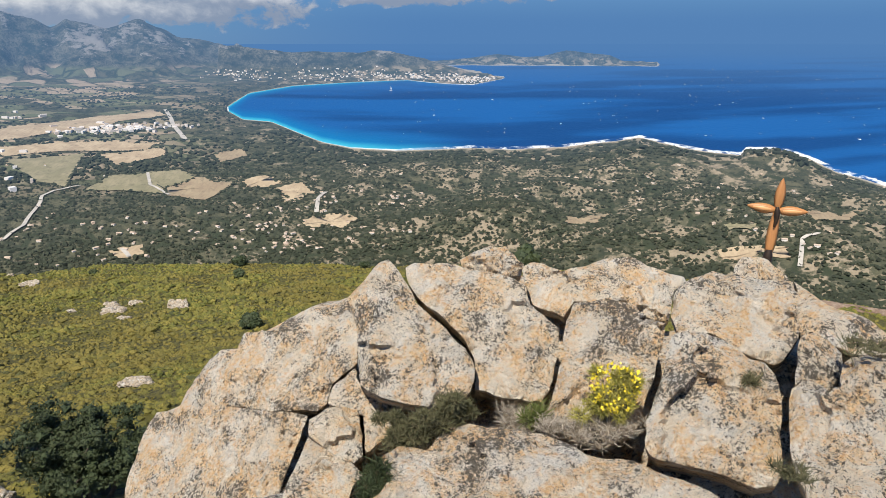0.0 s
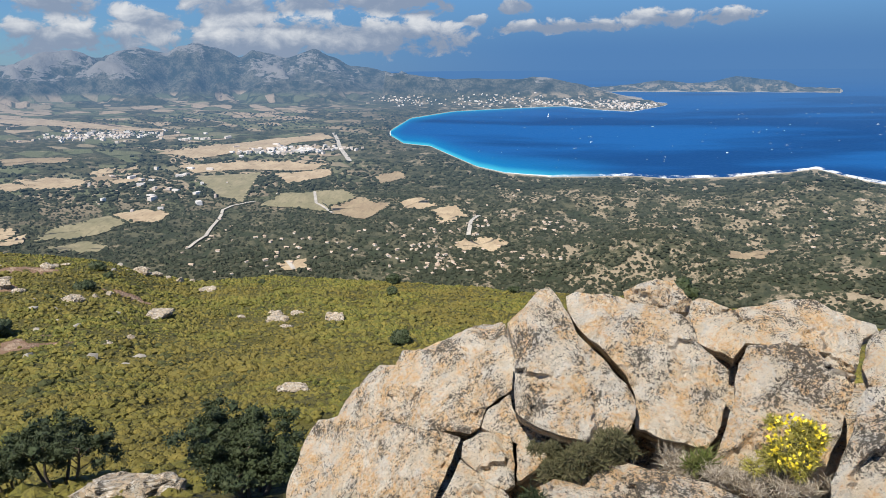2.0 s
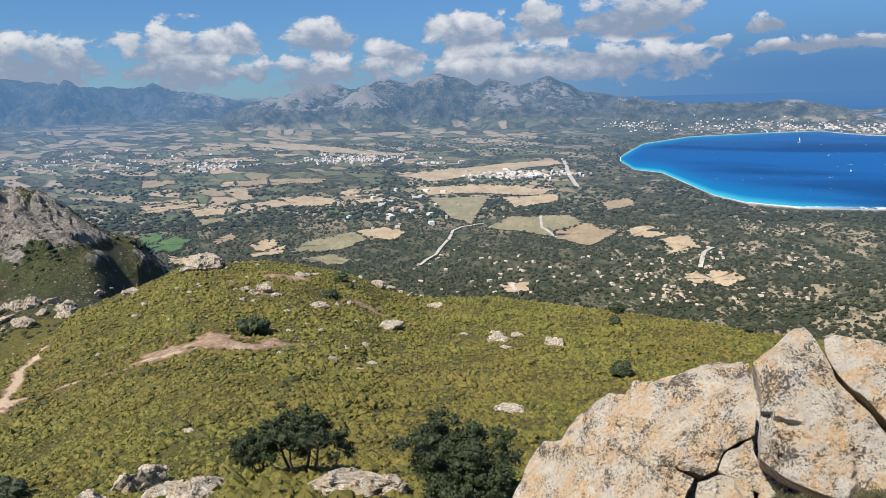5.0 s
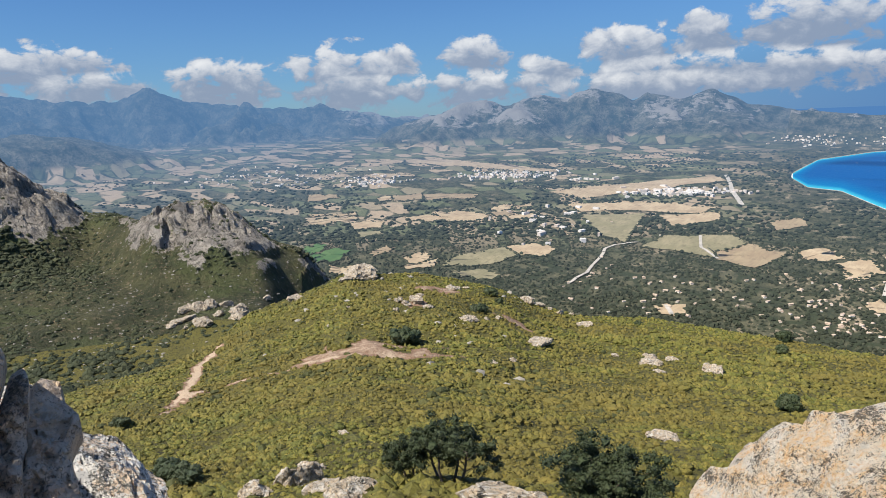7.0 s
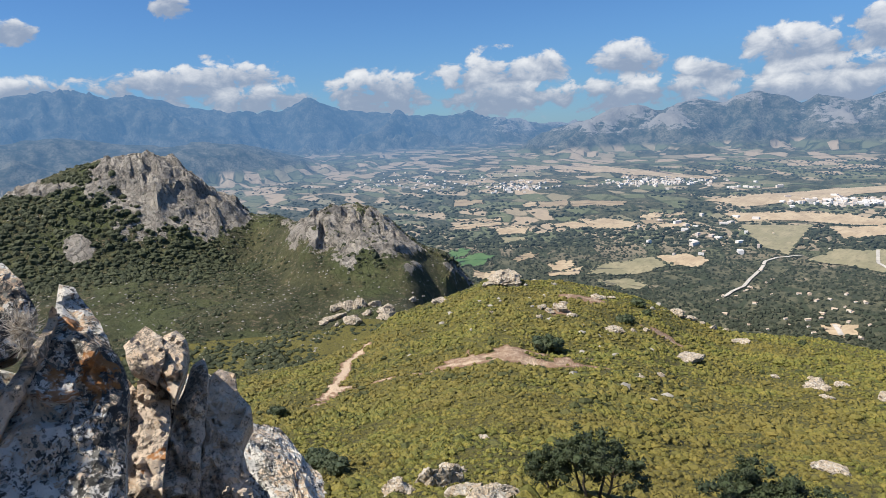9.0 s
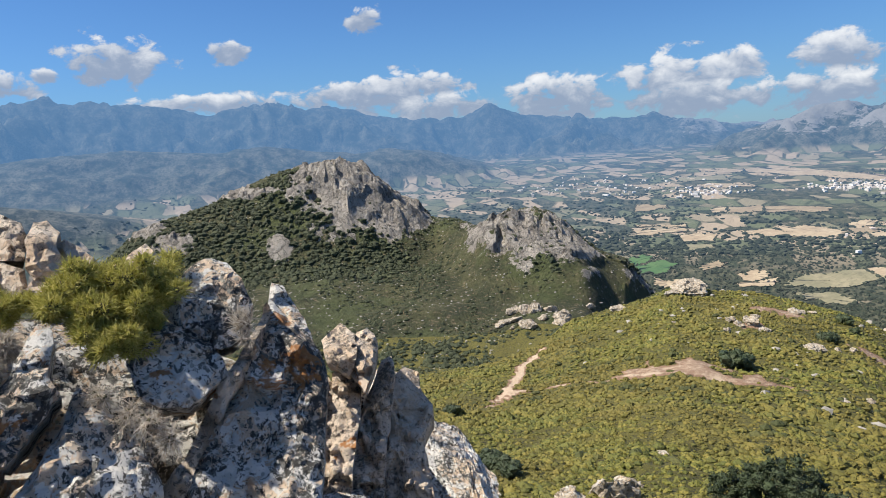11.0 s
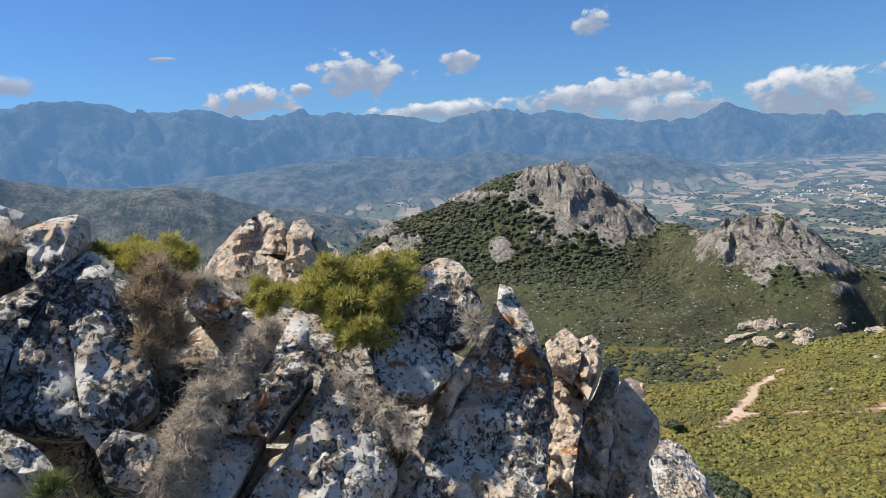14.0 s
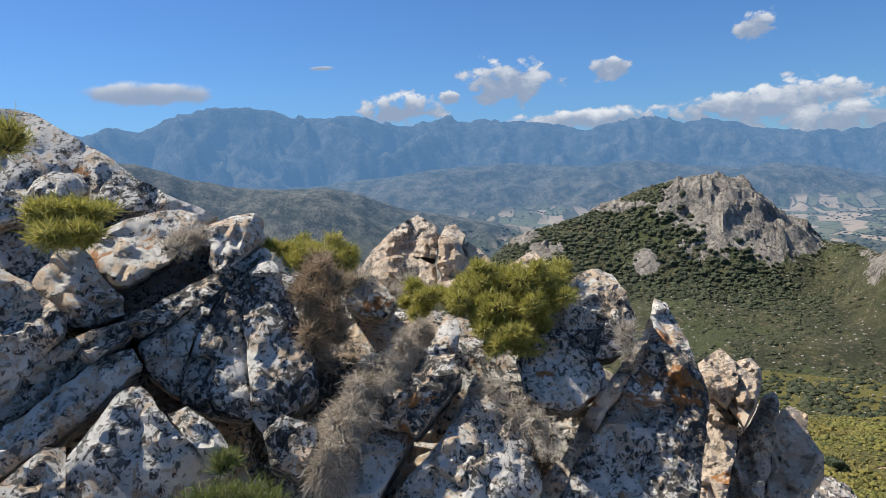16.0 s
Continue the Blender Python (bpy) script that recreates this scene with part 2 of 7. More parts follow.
def land(az, d):
    """Height above the eye, and how rocky it is, for a bearing in degrees and a distance in metres."""
    az, d = np.broadcast_arrays(np.asarray(az, float), np.asarray(d, float))
    x, y = -np.sin(np.radians(az)) * d, np.cos(np.radians(az)) * d
    inland = shore(az, d)
    plain = SEA + np.clip(inland * 0.03, -14, 8) + np.clip(inland, 0, 900) / 900 * (6 + 9 * fbm(x / 420, y / 420, seed=3))
    east = step(-az, -14, 10) * step(inland, 0, 500)
    plain = plain + east * (16 + 22 * fbm(x / 260, y / 260, seed=5)) + step(d, 4500, 9000) * 60 * step(az, 20, 45)
    z = plain
    rock = np.zeros_like(z)
    # the hill underfoot
    reach = crest_range(az)
    crest = np.interp(az, CREST_AZ, CREST_EL)
    u = np.log(np.maximum(d, 2) / 25) / np.log(reach / 25)
    elev = np.where(u > 0, -29.5 + (crest + 29.5) * np.clip(u, 0, 1) ** 1.4, -29.5 + 20 * u)
    hill = d * tan(elev)
    # the summit underfoot, with shoulders that bear the two outcrops
    west = step(az, -60, -40) * (1 - step(az, 18, 28))
    south = step(az, 64, 84) * (1 - step(az, 150, 170))
    flat = np.maximum(west, south)
    top = -1.62 - (0.95 - 0.50 * west - 0.75 * south) * np.maximum(d - 1.5 - 0.6 * south, 0) - 0.9 * np.maximum(d - 5.5, 0) * flat + 0.10 * fbm(x * 1.3, y * 1.3, seed=13)
    hill = np.where(d < 2.6, top, np.where(d < 14, np.maximum(hill, top), hill))
    over = np.maximum(d - reach, 0)
    hill = hill - 0.08 * over - 0.42 * np.maximum(over - 8, 0)
    lumps = step(d, 10, 40) * (0.9 * fbm(x / 17, y / 17, seed=11) + 0.42 * fbm(x / 4.1, y / 4.1, octaves=3, seed=12)) * (1 - 0.6 * step(d, reach - 25, reach))
    hill = hill + lumps
    # saddle and crags
    side = step(az, 44, 47) * (1 - step(az, 104, 112))
    far = 335 + 60 * step(az, 65, 70)
    saddle = -63 - 70 * (1 - step(az, 50, 58)) + 9 * step(d, 230, 330) + 2.5 * fbm(x / 40, y / 40, seed=21)
    top = far * tan(np.interp(az, CRAG_AZ, CRAG_EL))
    rise = step(d, far - 72, far) ** 0.9
    crag = saddle + np.maximum(top - saddle, 0) * rise
    back = np.maximum(d - far - 6, 0)
    crag = np.where(side > 0.02, crag - 0.9 * back - 200 * (1 - side), -400)
    wob = 0.6 * fbm(x / 19, y / 19, crag / 12, octaves=5, seed=39)
    cliff = np.full_like(z, -1.0)
    level = np.degrees(np.arctan2(crag, d))
    for ca, ce, wa, we in CLIFFS:
        cliff = np.maximum(cliff, 1 - ((az - ca) / wa) ** 2 - ((level - ce) / we) ** 2)
    cliff = step(cliff + 1.1 * wob, -0.9, 1.0) * (side > 0.02)
    crag = crag + cliff * 2.5 * step(d, far - 80, far - 40) * (1 - step(d, far - 20, far))
    rough = rise * (1 - step(d, far + 5, far + 60)) * step(top - saddle, 3, 18) * (0.12 + 0.85 * cliff)
    knobs = fbm(x / 24, y / 24, octaves=5, seed=31, ridged=True)
    crag = crag + rough * (3.2 * (knobs - 0.6) + 2.0 * fbm(x / 9, y / 9, octaves=4, seed=33) + 7.5 * facets(x / 17, y / 17, crag / 30, 35)[0] + 4.0 * facets(x / 6, y / 6, crag / 12, 37)[0]) * (1 - 0.5 * step(d, far - 8, far))
    rock = np.where((crag > hill) & (crag > z), np.clip(cliff * (0.66 + 0.34 * step(az, 65, 68)) + 0.3 * (knobs - 0.35) * step(level, -9, -4) * step(az, 66, 70), 0, 1.2), rock)
    z = np.maximum(np.maximum(z, hill), crag)
    # farther ridges
    k = np.where(d > NEAR, (np.maximum(d, NEAR) / NEAR) ** (DRAWN - 1), 1.0)
    u, v = x * k, y * k
    u, v = u + 40 * fbm(u / 160, v / 160, octaves=2, seed=45), v + 40 * fbm(u / 160, v / 160, octaves=2, seed=46)
    wild = fbm(u / 230, v / 230, octaves=5, seed=41, ridged=True)
    fine = fbm(u / 60, v / 60, octaves=4, seed=43, ridged=True)
    for azs, els, far, foot, back, amp, lo in (
            (DOWNS_AZ, DOWNS_EL, 2600, 900, 4200, 45, 86), (FOOT_AZ, FOOT_EL, 6500, 2900, 9000, 80, 48),
            (WEST_AZ, WEST_EL, 8400, 4800, 11500, 190, 8), (SOUTH_AZ, SOUTH_EL, 14000, 6200, 20500, 420, 38),
            (HEAD_AZ, HEAD_EL, 6400, 5300, 7600, 35, -6), (CAPE_AZ, CAPE_EL, 9200, 8450, 9900, 30, -17)):
        lift = ridge(az, d, azs, els, far, foot, back, -268.0 if lo > 40 else -285.0)
        mid = step(d, foot, foot + 0.6 * (far - foot)) * (1 - 0.8 * step(d, far - 0.25 * (far - foot), far)) * (1 - step(d, far, back))
        lift = lift - amp * mid * (0.9 - 0.6 * wild - 0.16 * fine) + 0.08 * amp * (fine - 0.4) * step(d, foot, far)
        inside = (az > azs[0]) & (az < azs[-1]) & (d > foot) & (d < back)
        taller = inside & (lift > z)
        rock = np.where(taller, np.clip(step(lift, -255, 40) * (1 - 0.7 * step(az, 42, 55)) * (0.22 + 0.4 * wild + 0.4 * fine), 0, 1.2), rock)
        z = np.where(taller, lift, z)
    return z, rock


def placed(az, d, z):
    """World place of a bearing, a distance and a height above the eye."""
    az, d, z = np.broadcast_arrays(np.asarray(az, float), np.asarray(d, float), np.asarray(z, float))
    k = np.where(d > NEAR, (np.maximum(d, NEAR) / NEAR) ** (DRAWN - 1), 1.0)
    a = np.radians(az)
    return np.stack([-np.sin(a) * d * k, np.cos(a) * d * k, z * k + EYE.z], -1), k


def mesh_from(name, verts, faces, smooth=True):
    me = bpy.data.meshes.new(name)
    verts, faces = np.ascontiguousarray(verts, np.float32), np.ascontiguousarray(faces, np.int32)
    n, k = faces.shape
    me.vertices.add(len(verts))
    me.vertices.foreach_set("co", verts.ravel())
    me.loops.add(n * k)
    me.loops.foreach_set("vertex_index", faces.ravel())
    me.polygons.add(n)
    me.polygons.foreach_set("loop_start", np.arange(0, n * k, k, dtype=np.int32))
    me.polygons.foreach_set("use_smooth", np.full(n, smooth))
    me.update(calc_edges=True)
    return me


def paint(me, name, values):
    me.attributes.new(name, "FLOAT", "POINT").data.foreach_set("value", np.ascontiguousarray(values, np.float32).ravel())


def grid_faces(na, nd):
    i = np.arange(na - 1)[:, None] * nd + np.arange(nd - 1)[None, :]
    return np.stack([i, i + 1, i + nd + 1, i + nd], -1).reshape(-1, 4)


def sheet(name, azs, ds, material, label, category):
    A, D = np.meshgrid(azs, ds, indexing="ij")
    z, rock = land(A, D)
    co, _ = placed(A, D, z)
    me = mesh_from(name, co.reshape(-1, 3), grid_faces(len(azs), len(ds)))
    paint(me, "rock", rock)
    # share of painted haze glow, rising with distance
    paint(me, "haze", 0.80 * (1 - np.exp(-np.maximum(D - 900, 0) / (5600 + 2200 * (1 - step(A, 44, 58))))))
    paint(me, "inland", shore(A, D))
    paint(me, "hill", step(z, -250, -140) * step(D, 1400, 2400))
    me.materials.append(material)
    return tagged(new(name, me), label, category, "", "structure")


# ---- materials ----
def surface(name, build):
    m = bpy.data.materials.new(name)
    m.use_nodes = True
    gr = Graph(m.node_tree)
    shader = build(gr)
    gr.tree.links.new(shader, gr.node("ShaderNodeOutputMaterial").inputs["Surface"])
    return m


def where(gr):
    return gr.node("ShaderNodeNewGeometry").outputs["Position"]


def relief(gr, height, strength, distance):
    return gr.node("ShaderNodeBump", Strength=strength, Distance=distance, Height=height).outputs[0]


def bsdf(gr, colour, rough, normal=None, **more):
    n = gr.node("ShaderNodeBsdfPrincipled", Base_Color=colour if not isinstance(colour, tuple) else (*colour[:3], 1.0), Roughness=rough, **more)
    if normal is not None:
        gr.put(n, "Normal", normal)
    return n.outputs[0]


def with_haze_glow(gr, shader, amount, colour=(0.099, 0.222, 0.418)):
    """Haze painted as emission: mixes a blue glow into a far surface by the given amount."""
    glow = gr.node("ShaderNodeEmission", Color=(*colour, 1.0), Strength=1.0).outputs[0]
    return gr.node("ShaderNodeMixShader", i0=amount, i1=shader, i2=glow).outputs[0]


def granite(base_a, base_b, ochre, dark, pale, rust, coarse):
    """Weathered stone under crusts of lichen: ochre films, chalky rosettes, charcoal speckles and rust patches."""
    fine_grained = coarse > 0.9
    def build(gr):
        p = where(gr)
        mid, fine, grit = gr.noise(p, 5.0, 6, 0.6), gr.noise(p, 45.0, 5, 0.7), gr.noise(p, 190.0, 3, 0.7)
        c = gr.mix(gr.ramp(mid, 0.36, 0.66), base_a, base_b)
        c = gr.mix(gr.math("MULTIPLY", gr.ramp(grit, 0.48, 0.66), 0.15), c, tuple(v * 0.4 for v in base_a))
        film = gr.math("MULTIPLY", gr.ramp(gr.noise(p, 4.6, 9, 0.74, 0.5), 0.44, 0.55), gr.math("MULTIPLY_ADD", gr.ramp(gr.noise(p, 26.0, 6, 0.72), 0.40, 0.56), 0.6 * ochre, 0.4 * ochre))
        c = gr.mix(film, c, gr.mix(gr.ramp(fine, 0.38, 0.62), (0.70, 0.37, 0.12), (0.88, 0.64, 0.35)))
        chalk = gr.math("MULTIPLY", gr.ramp(gr.noise(p, 8.0 * coarse, 7, 0.70, 0.7), 0.53, 0.575), pale)
        c = gr.mix(chalk, c, gr.mix(fine, (0.62, 0.61, 0.57), (0.86, 0.84, 0.79)))
        grey = gr.math("MULTIPLY", gr.ramp(gr.noise(p, 11.0 * coarse, 7, 0.70, 0.9), 0.54, 0.575), pale * (0.6 if fine_grained else 1.0))
        c = gr.mix(grey, c, gr.mix(fine, (0.34, 0.33, 0.28), (0.52, 0.50, 0.44)))
        patchy = gr.math("MULTIPLY", gr.math("SUBTRACT", gr.noise(p, 3.6, 6, 0.7), 0.5), 0.85)
        speck = gr.math("ADD", gr.noise(p, (58.0 if fine_grained else 24.0), 6, 0.72, 0.5), patchy)
        dots = gr.math("ADD", gr.noise(p, 120.0, 4, 0.6), gr.math("MULTIPLY", patchy, 0.7))
        speck = gr.math("MAXIMUM", gr.ramp(speck, 0.56, 0.585), gr.math("MULTIPLY", gr.ramp(dots, 0.57, 0.62), 0.6))
        c = gr.mix(gr.math("MULTIPLY", speck, dark), c, gr.mix(gr.ramp(grit, 0.4, 0.6), (0.035, 0.031, 0.025), (0.14, 0.12, 0.095)))
        spot_ = gr.math("MULTIPLY", gr.ramp(gr.noise(p, 2.2, 6, 0.62, 0.4), 0.655, 0.675), rust)
        c = gr.mix(spot_, c, gr.mix(fine, (0.28, 0.10, 0.02), (0.50, 0.22, 0.05)))
        h = gr.math("ADD", gr.math("MULTIPLY", mid, 0.5), gr.math("MULTIPLY", fine, 0.30))
        h = gr.math("ADD", h, gr.math("MULTIPLY", gr.noise(p, 17.0, 8, 0.76), 0.85))
        pits = gr.cells(p, 34.0)
        h = gr.math("ADD", h, gr.math("MULTIPLY", gr.ramp(pits, 0.0, 0.5), 0.15))
        return bsdf(gr, c, 0.92, relief(gr, h, 1.0, 0.085 if fine_grained else 0.05))
    return build


GRANITE = surface("lichened granite", granite((0.79, 0.67, 0.51), (0.89, 0.81, 0.69), 0.8, 0.92, 0.45, 0.0, 1.0))
BOULDER_STONE = surface("weathered grey granite", granite((0.30, 0.26, 0.20), (0.45, 0.395, 0.32), 0.3, 0.95, 0.5, 0.0, 0.3))


def gneiss(gr, lichen=1.0):
    """Cream rock under chalky crusts, slate-grey and black lichen with sharp rims, and rust stains."""
    p = where(gr)
    fine, grit = gr.noise(p, 60.0, 5, 0.7), gr.noise(p, 210.0, 3, 0.7)
    c = gr.mix(gr.ramp(gr.noise(p, 4.0, 6, 0.65), 0.36, 0.66), (0.56, 0.41, 0.28), (0.78, 0.63, 0.47))
    c = gr.mix(gr.math("MULTIPLY", gr.ramp(grit, 0.45, 0.68), 0.3), c, (0.22, 0.17, 0.13))
    big = gr.noise(p, 1.7, 4, 0.6)
    crust = gr.ramp(gr.math("ADD", gr.noise(p, 12.0, 9, 0.72, 0.6), gr.math("MULTIPLY", gr.math("SUBTRACT", big, 0.5), 0.5)), 0.465, 0.49)
    c = gr.mix(gr.math("MULTIPLY", crust, 0.9 * lichen), c, gr.mix(fine, (0.58, 0.56, 0.52), (0.84, 0.82, 0.77)))
    spread = gr.math("MULTIPLY", gr.math("SUBTRACT", gr.noise(p, 2.3, 5, 0.65), 0.5), 0.7)
    slate = gr.ramp(gr.math("ADD", gr.noise(gr.scaled(p, 1.0, 1.3, 0.9), 19.0, 8, 0.70, 0.5), spread), 0.555, 0.57)
    c = gr.mix(gr.math("MULTIPLY", slate, 0.92 * lichen), c, gr.mix(fine, (0.07, 0.072, 0.068), (0.17, 0.17, 0.158)))
    disc = gr.cells(gr.node("ShaderNodeVectorMath", i0=p, i1=gr.scaled(gr.node("ShaderNodeTexNoise", Vector=p, Scale=22.0, Detail=4.0).outputs[1], 0.03, 0.03, 0.03)).outputs[0], 24.0)
    c = gr.mix(gr.math("MULTIPLY", gr.ramp(disc, 0.27, 0.23), 0.75 * lichen), c, gr.mix(fine, (0.20, 0.205, 0.18), (0.34, 0.34, 0.29)))
    black = gr.ramp(gr.math("ADD", gr.noise(p, 34.0, 7, 0.72, 0.4), gr.math("MULTIPLY", spread, 0.8)), 0.55, 0.565)
    c = gr.mix(gr.math("MULTIPLY", black, 0.55 + 0.4 * lichen), c, gr.mix(grit, (0.018, 0.017, 0.016), (0.06, 0.056, 0.05)))
    stain = gr.ramp(gr.noise(p, 2.0, 7, 0.64, 0.5), 0.635, 0.66)
    c = gr.mix(gr.math("MULTIPLY", stain, 0.9), c, gr.mix(fine, (0.26, 0.095, 0.02), (0.50, 0.22, 0.06)))
    h = gr.math("ADD", gr.math("MULTIPLY", gr.noise(p, 14.0, 9, 0.76), 1.0), gr.math("MULTIPLY", fine, 0.3))
    h = gr.math("ADD", h, gr.math("MULTIPLY", crust, 0.12))
    return bsdf(gr, c, 0.9, relief(gr, h, 1.0, 0.035))


GNEISS = surface("grey lichened rock", gneiss)
FRESH = surface("bare tan rock", lambda gr: gneiss(gr, 0.3))


def scrub(gr):
    p = where(gr)
    c = gr.mix(gr.ramp(gr.noise(p, 0.05, 5), 0.35, 0.65), (0.085, 0.085, 0.018), (0.13, 0.12, 0.026))
    # near-black noise gaps paint shade between the shrubs into the ground colour
    c = gr.mix(gr.ramp(gr.noise(p, 2.2, 7, 0.76), 0.40, 0.50), (0.018, 0.021, 0.006), gr.mix(gr.noise(p, 0.3, 4), c, (0.13, 0.11, 0.02)))
    worn = gr.math("ADD", gr.attr("bare"), gr.math("MULTIPLY", gr.math("SUBTRACT", gr.noise(p, 0.8, 7, 0.75), 0.5), 0.9))
    c = gr.mix(gr.ramp(worn, 0.22, 0.42), c, gr.mix(gr.noise(p, 4.0, 5, 0.7), (0.20, 0.115, 0.07), (0.34, 0.22, 0.14)))
    c = gr.mix(gr.ramp(worn, 0.62, 0.92), c, gr.mix(gr.noise(p, 2.0, 6, 0.7), (0.42, 0.30, 0.20), (0.66, 0.52, 0.38)))
    return bsdf(gr, c, 0.95, relief(gr, gr.noise(p, 2.2, 7, 0.76), 0.9, 0.5))


SCRUB = surface("hillside scrub", scrub)


def crag_ground(gr):
    p = where(gr)
    green = gr.mix(gr.ramp(gr.noise(p, 0.06, 6, 0.6), 0.38, 0.62), (0.045, 0.053, 0.020), (0.095, 0.096, 0.038))
    green = gr.mix(gr.ramp(gr.noise(p, 0.5, 6, 0.7), 0.52, 0.68), green, (0.22, 0.17, 0.10))
    green = gr.mix(gr.math("MULTIPLY", gr.ramp(gr.noise(p, 0.028, 6, 0.65), 0.47, 0.58), 0.75), green, (0.085, 0.105, 0.034))
    stone = gr.mix(gr.noise(p, 0.35, 7, 0.7), (0.33, 0.295, 0.25), (0.62, 0.56, 0.485))
    warp = gr.scaled(gr.node("ShaderNodeTexNoise", Vector=p, Scale=0.16, Detail=7.0, Roughness=0.7).outputs[1], 9.0, 9.0, 6.0)
    q = gr.node("ShaderNodeVectorMath", i0=gr.scaled(p, 1.0, 1.0, 0.30), i1=warp).outputs[0]
    joints = gr.math("MINIMUM", gr.cells(q, 0.13, "DISTANCE_TO_EDGE"), gr.math("MULTIPLY_ADD", gr.cells(q, 0.40, "DISTANCE_TO_EDGE"), 1.2, 0.02))
    rifts = gr.noise(gr.scaled(q, 1.0, 1.0, 0.5), 0.30, 9, 0.74)
    tint = gr.node("ShaderNodeSeparateColor", Color=gr.cells(q, 0.13, "F1", "Color")).outputs[0]
    stone = gr.mix(gr.math("MULTIPLY", tint, 0.45), stone, (0.21, 0.185, 0.16))
    stone = gr.mix(gr.math("MULTIPLY", gr.ramp(joints, 0.05, 0.01), 0.55), stone, (0.06, 0.055, 0.048))
    stone = gr.mix(gr.math("MULTIPLY", gr.ramp(rifts, 0.46, 0.40), 0.7), stone, (0.08, 0.073, 0.063))
    stone = gr.mix(gr.math("MULTIPLY", gr.ramp(gr.noise(p, 0.55, 7, 0.72), 0.585, 0.63), 0.8), stone, (0.05, 0.056, 0.028))
    edge = gr.math("ADD", gr.attr("rock"), gr.math("MULTIPLY", gr.math("SUBTRACT", gr.noise(p, 0.13, 9, 0.76), 0.5), 2.0))
    c = gr.mix(gr.ramp(edge, 0.42, 0.50), green, stone)
    h = gr.math("ADD", gr.noise(p, 0.4, 8, 0.7), gr.math("ADD", gr.math("MULTIPLY", gr.ramp(joints, 0.0, 0.10), 0.3), gr.math("MULTIPLY", rifts, 0.8)))
    return bsdf(gr, c, 0.95, relief(gr, h, 1.0, 2.0))


CRAG = surface("crag rock and scrub", crag_ground)


def plain_ground(gr):
    p = where(gr)
    field = gr.cells(gr.scaled(p, 1.0, 1.6, 0.0), 0.022, "F1", "Color")
    pick = gr.node("ShaderNodeSeparateColor", Color=field).outputs[0]
    tone = gr.node("ShaderNodeSeparateColor", Color=field).outputs[1]
    crop = gr.mix(gr.ramp(tone, 0.3, 0.7), (0.37, 0.295, 0.21), (0.12, 0.135, 0.075))
    wood = gr.mix(gr.ramp(gr.noise(p, 0.06, 7, 0.7), 0.4, 0.6), (0.034, 0.043, 0.026), (0.10, 0.098, 0.060))
    cover = gr.math("ADD", gr.math("MULTIPLY", gr.noise(p, 0.004, 5), 1.0), gr.math("MULTIPLY", pick, 0.5))
    farmed = gr.math("MULTIPLY", gr.ramp(cover, 0.61, 0.65), gr.attr("farm"))
    c = gr.mix(farmed, wood, crop)
    hedge = gr.ramp(gr.cells(gr.scaled(p, 1.0, 1.6, 0.0), 0.022, "DISTANCE_TO_EDGE"), 0.09, 0.04)
    c = gr.mix(gr.math("MULTIPLY", hedge, gr.math("MULTIPLY", gr.ramp(gr.noise(p, 0.03, 3), 0.4, 0.55), 0.9)), c, (0.03, 0.042, 0.022))
    opened = gr.math("MULTIPLY_ADD", gr.math("SUBTRACT", gr.attr("open"), 1.0), 0.17, gr.noise(p, 0.035, 7, 0.7))
    clear = gr.math("MULTIPLY", gr.ramp(opened, 0.52, 0.62), gr.attr("open"))
    c = gr.mix(clear, c, gr.mix(gr.noise(p, 0.2, 4), (0.20, 0.165, 0.105), (0.40, 0.33, 0.24)))
    sand = gr.math("MULTIPLY", gr.ramp(gr.math("ADD", gr.attr("inland"), gr.math("MULTIPLY", gr.noise(p, 0.05, 6, 0.75), 60.0)), 66.0, 36.0), 0.85)
    c = gr.mix(sand, c, gr.mix(gr.noise(p, 0.08, 5, 0.7), (0.34, 0.29, 0.22), (0.60, 0.53, 0.43)))
    scrubby = gr.ramp(gr.noise(p, 0.2, 6, 0.75), 0.50, 0.56)
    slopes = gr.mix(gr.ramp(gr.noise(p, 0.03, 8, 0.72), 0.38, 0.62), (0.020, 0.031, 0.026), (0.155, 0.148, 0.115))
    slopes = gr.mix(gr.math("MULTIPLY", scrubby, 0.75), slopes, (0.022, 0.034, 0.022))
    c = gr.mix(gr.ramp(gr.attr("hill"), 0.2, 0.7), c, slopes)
    stone = gr.mix(gr.noise(p, 0.05, 6, 0.7), (0.15, 0.14, 0.13), (0.36, 0.34, 0.31))
    streak = gr.noise(gr.scaled(p, 1.0, 1.0, 2.6), 0.055, 9, 0.74, 0.6)
    edge = gr.math("ADD", gr.attr("rock"), gr.math("MULTIPLY", gr.math("SUBTRACT", streak, 0.5), 2.2))
    c = gr.mix(gr.math("MULTIPLY", gr.ramp(edge, 0.56, 0.68), gr.attr("hill")), c, stone)
    s = bsdf(gr, c, 0.95, relief(gr, gr.noise(p, 0.05, 7, 0.7), 0.7, 10.0))
    return with_haze_glow(gr, s, gr.attr("haze"))


PLAIN = surface("plain and mountains", plain_ground)


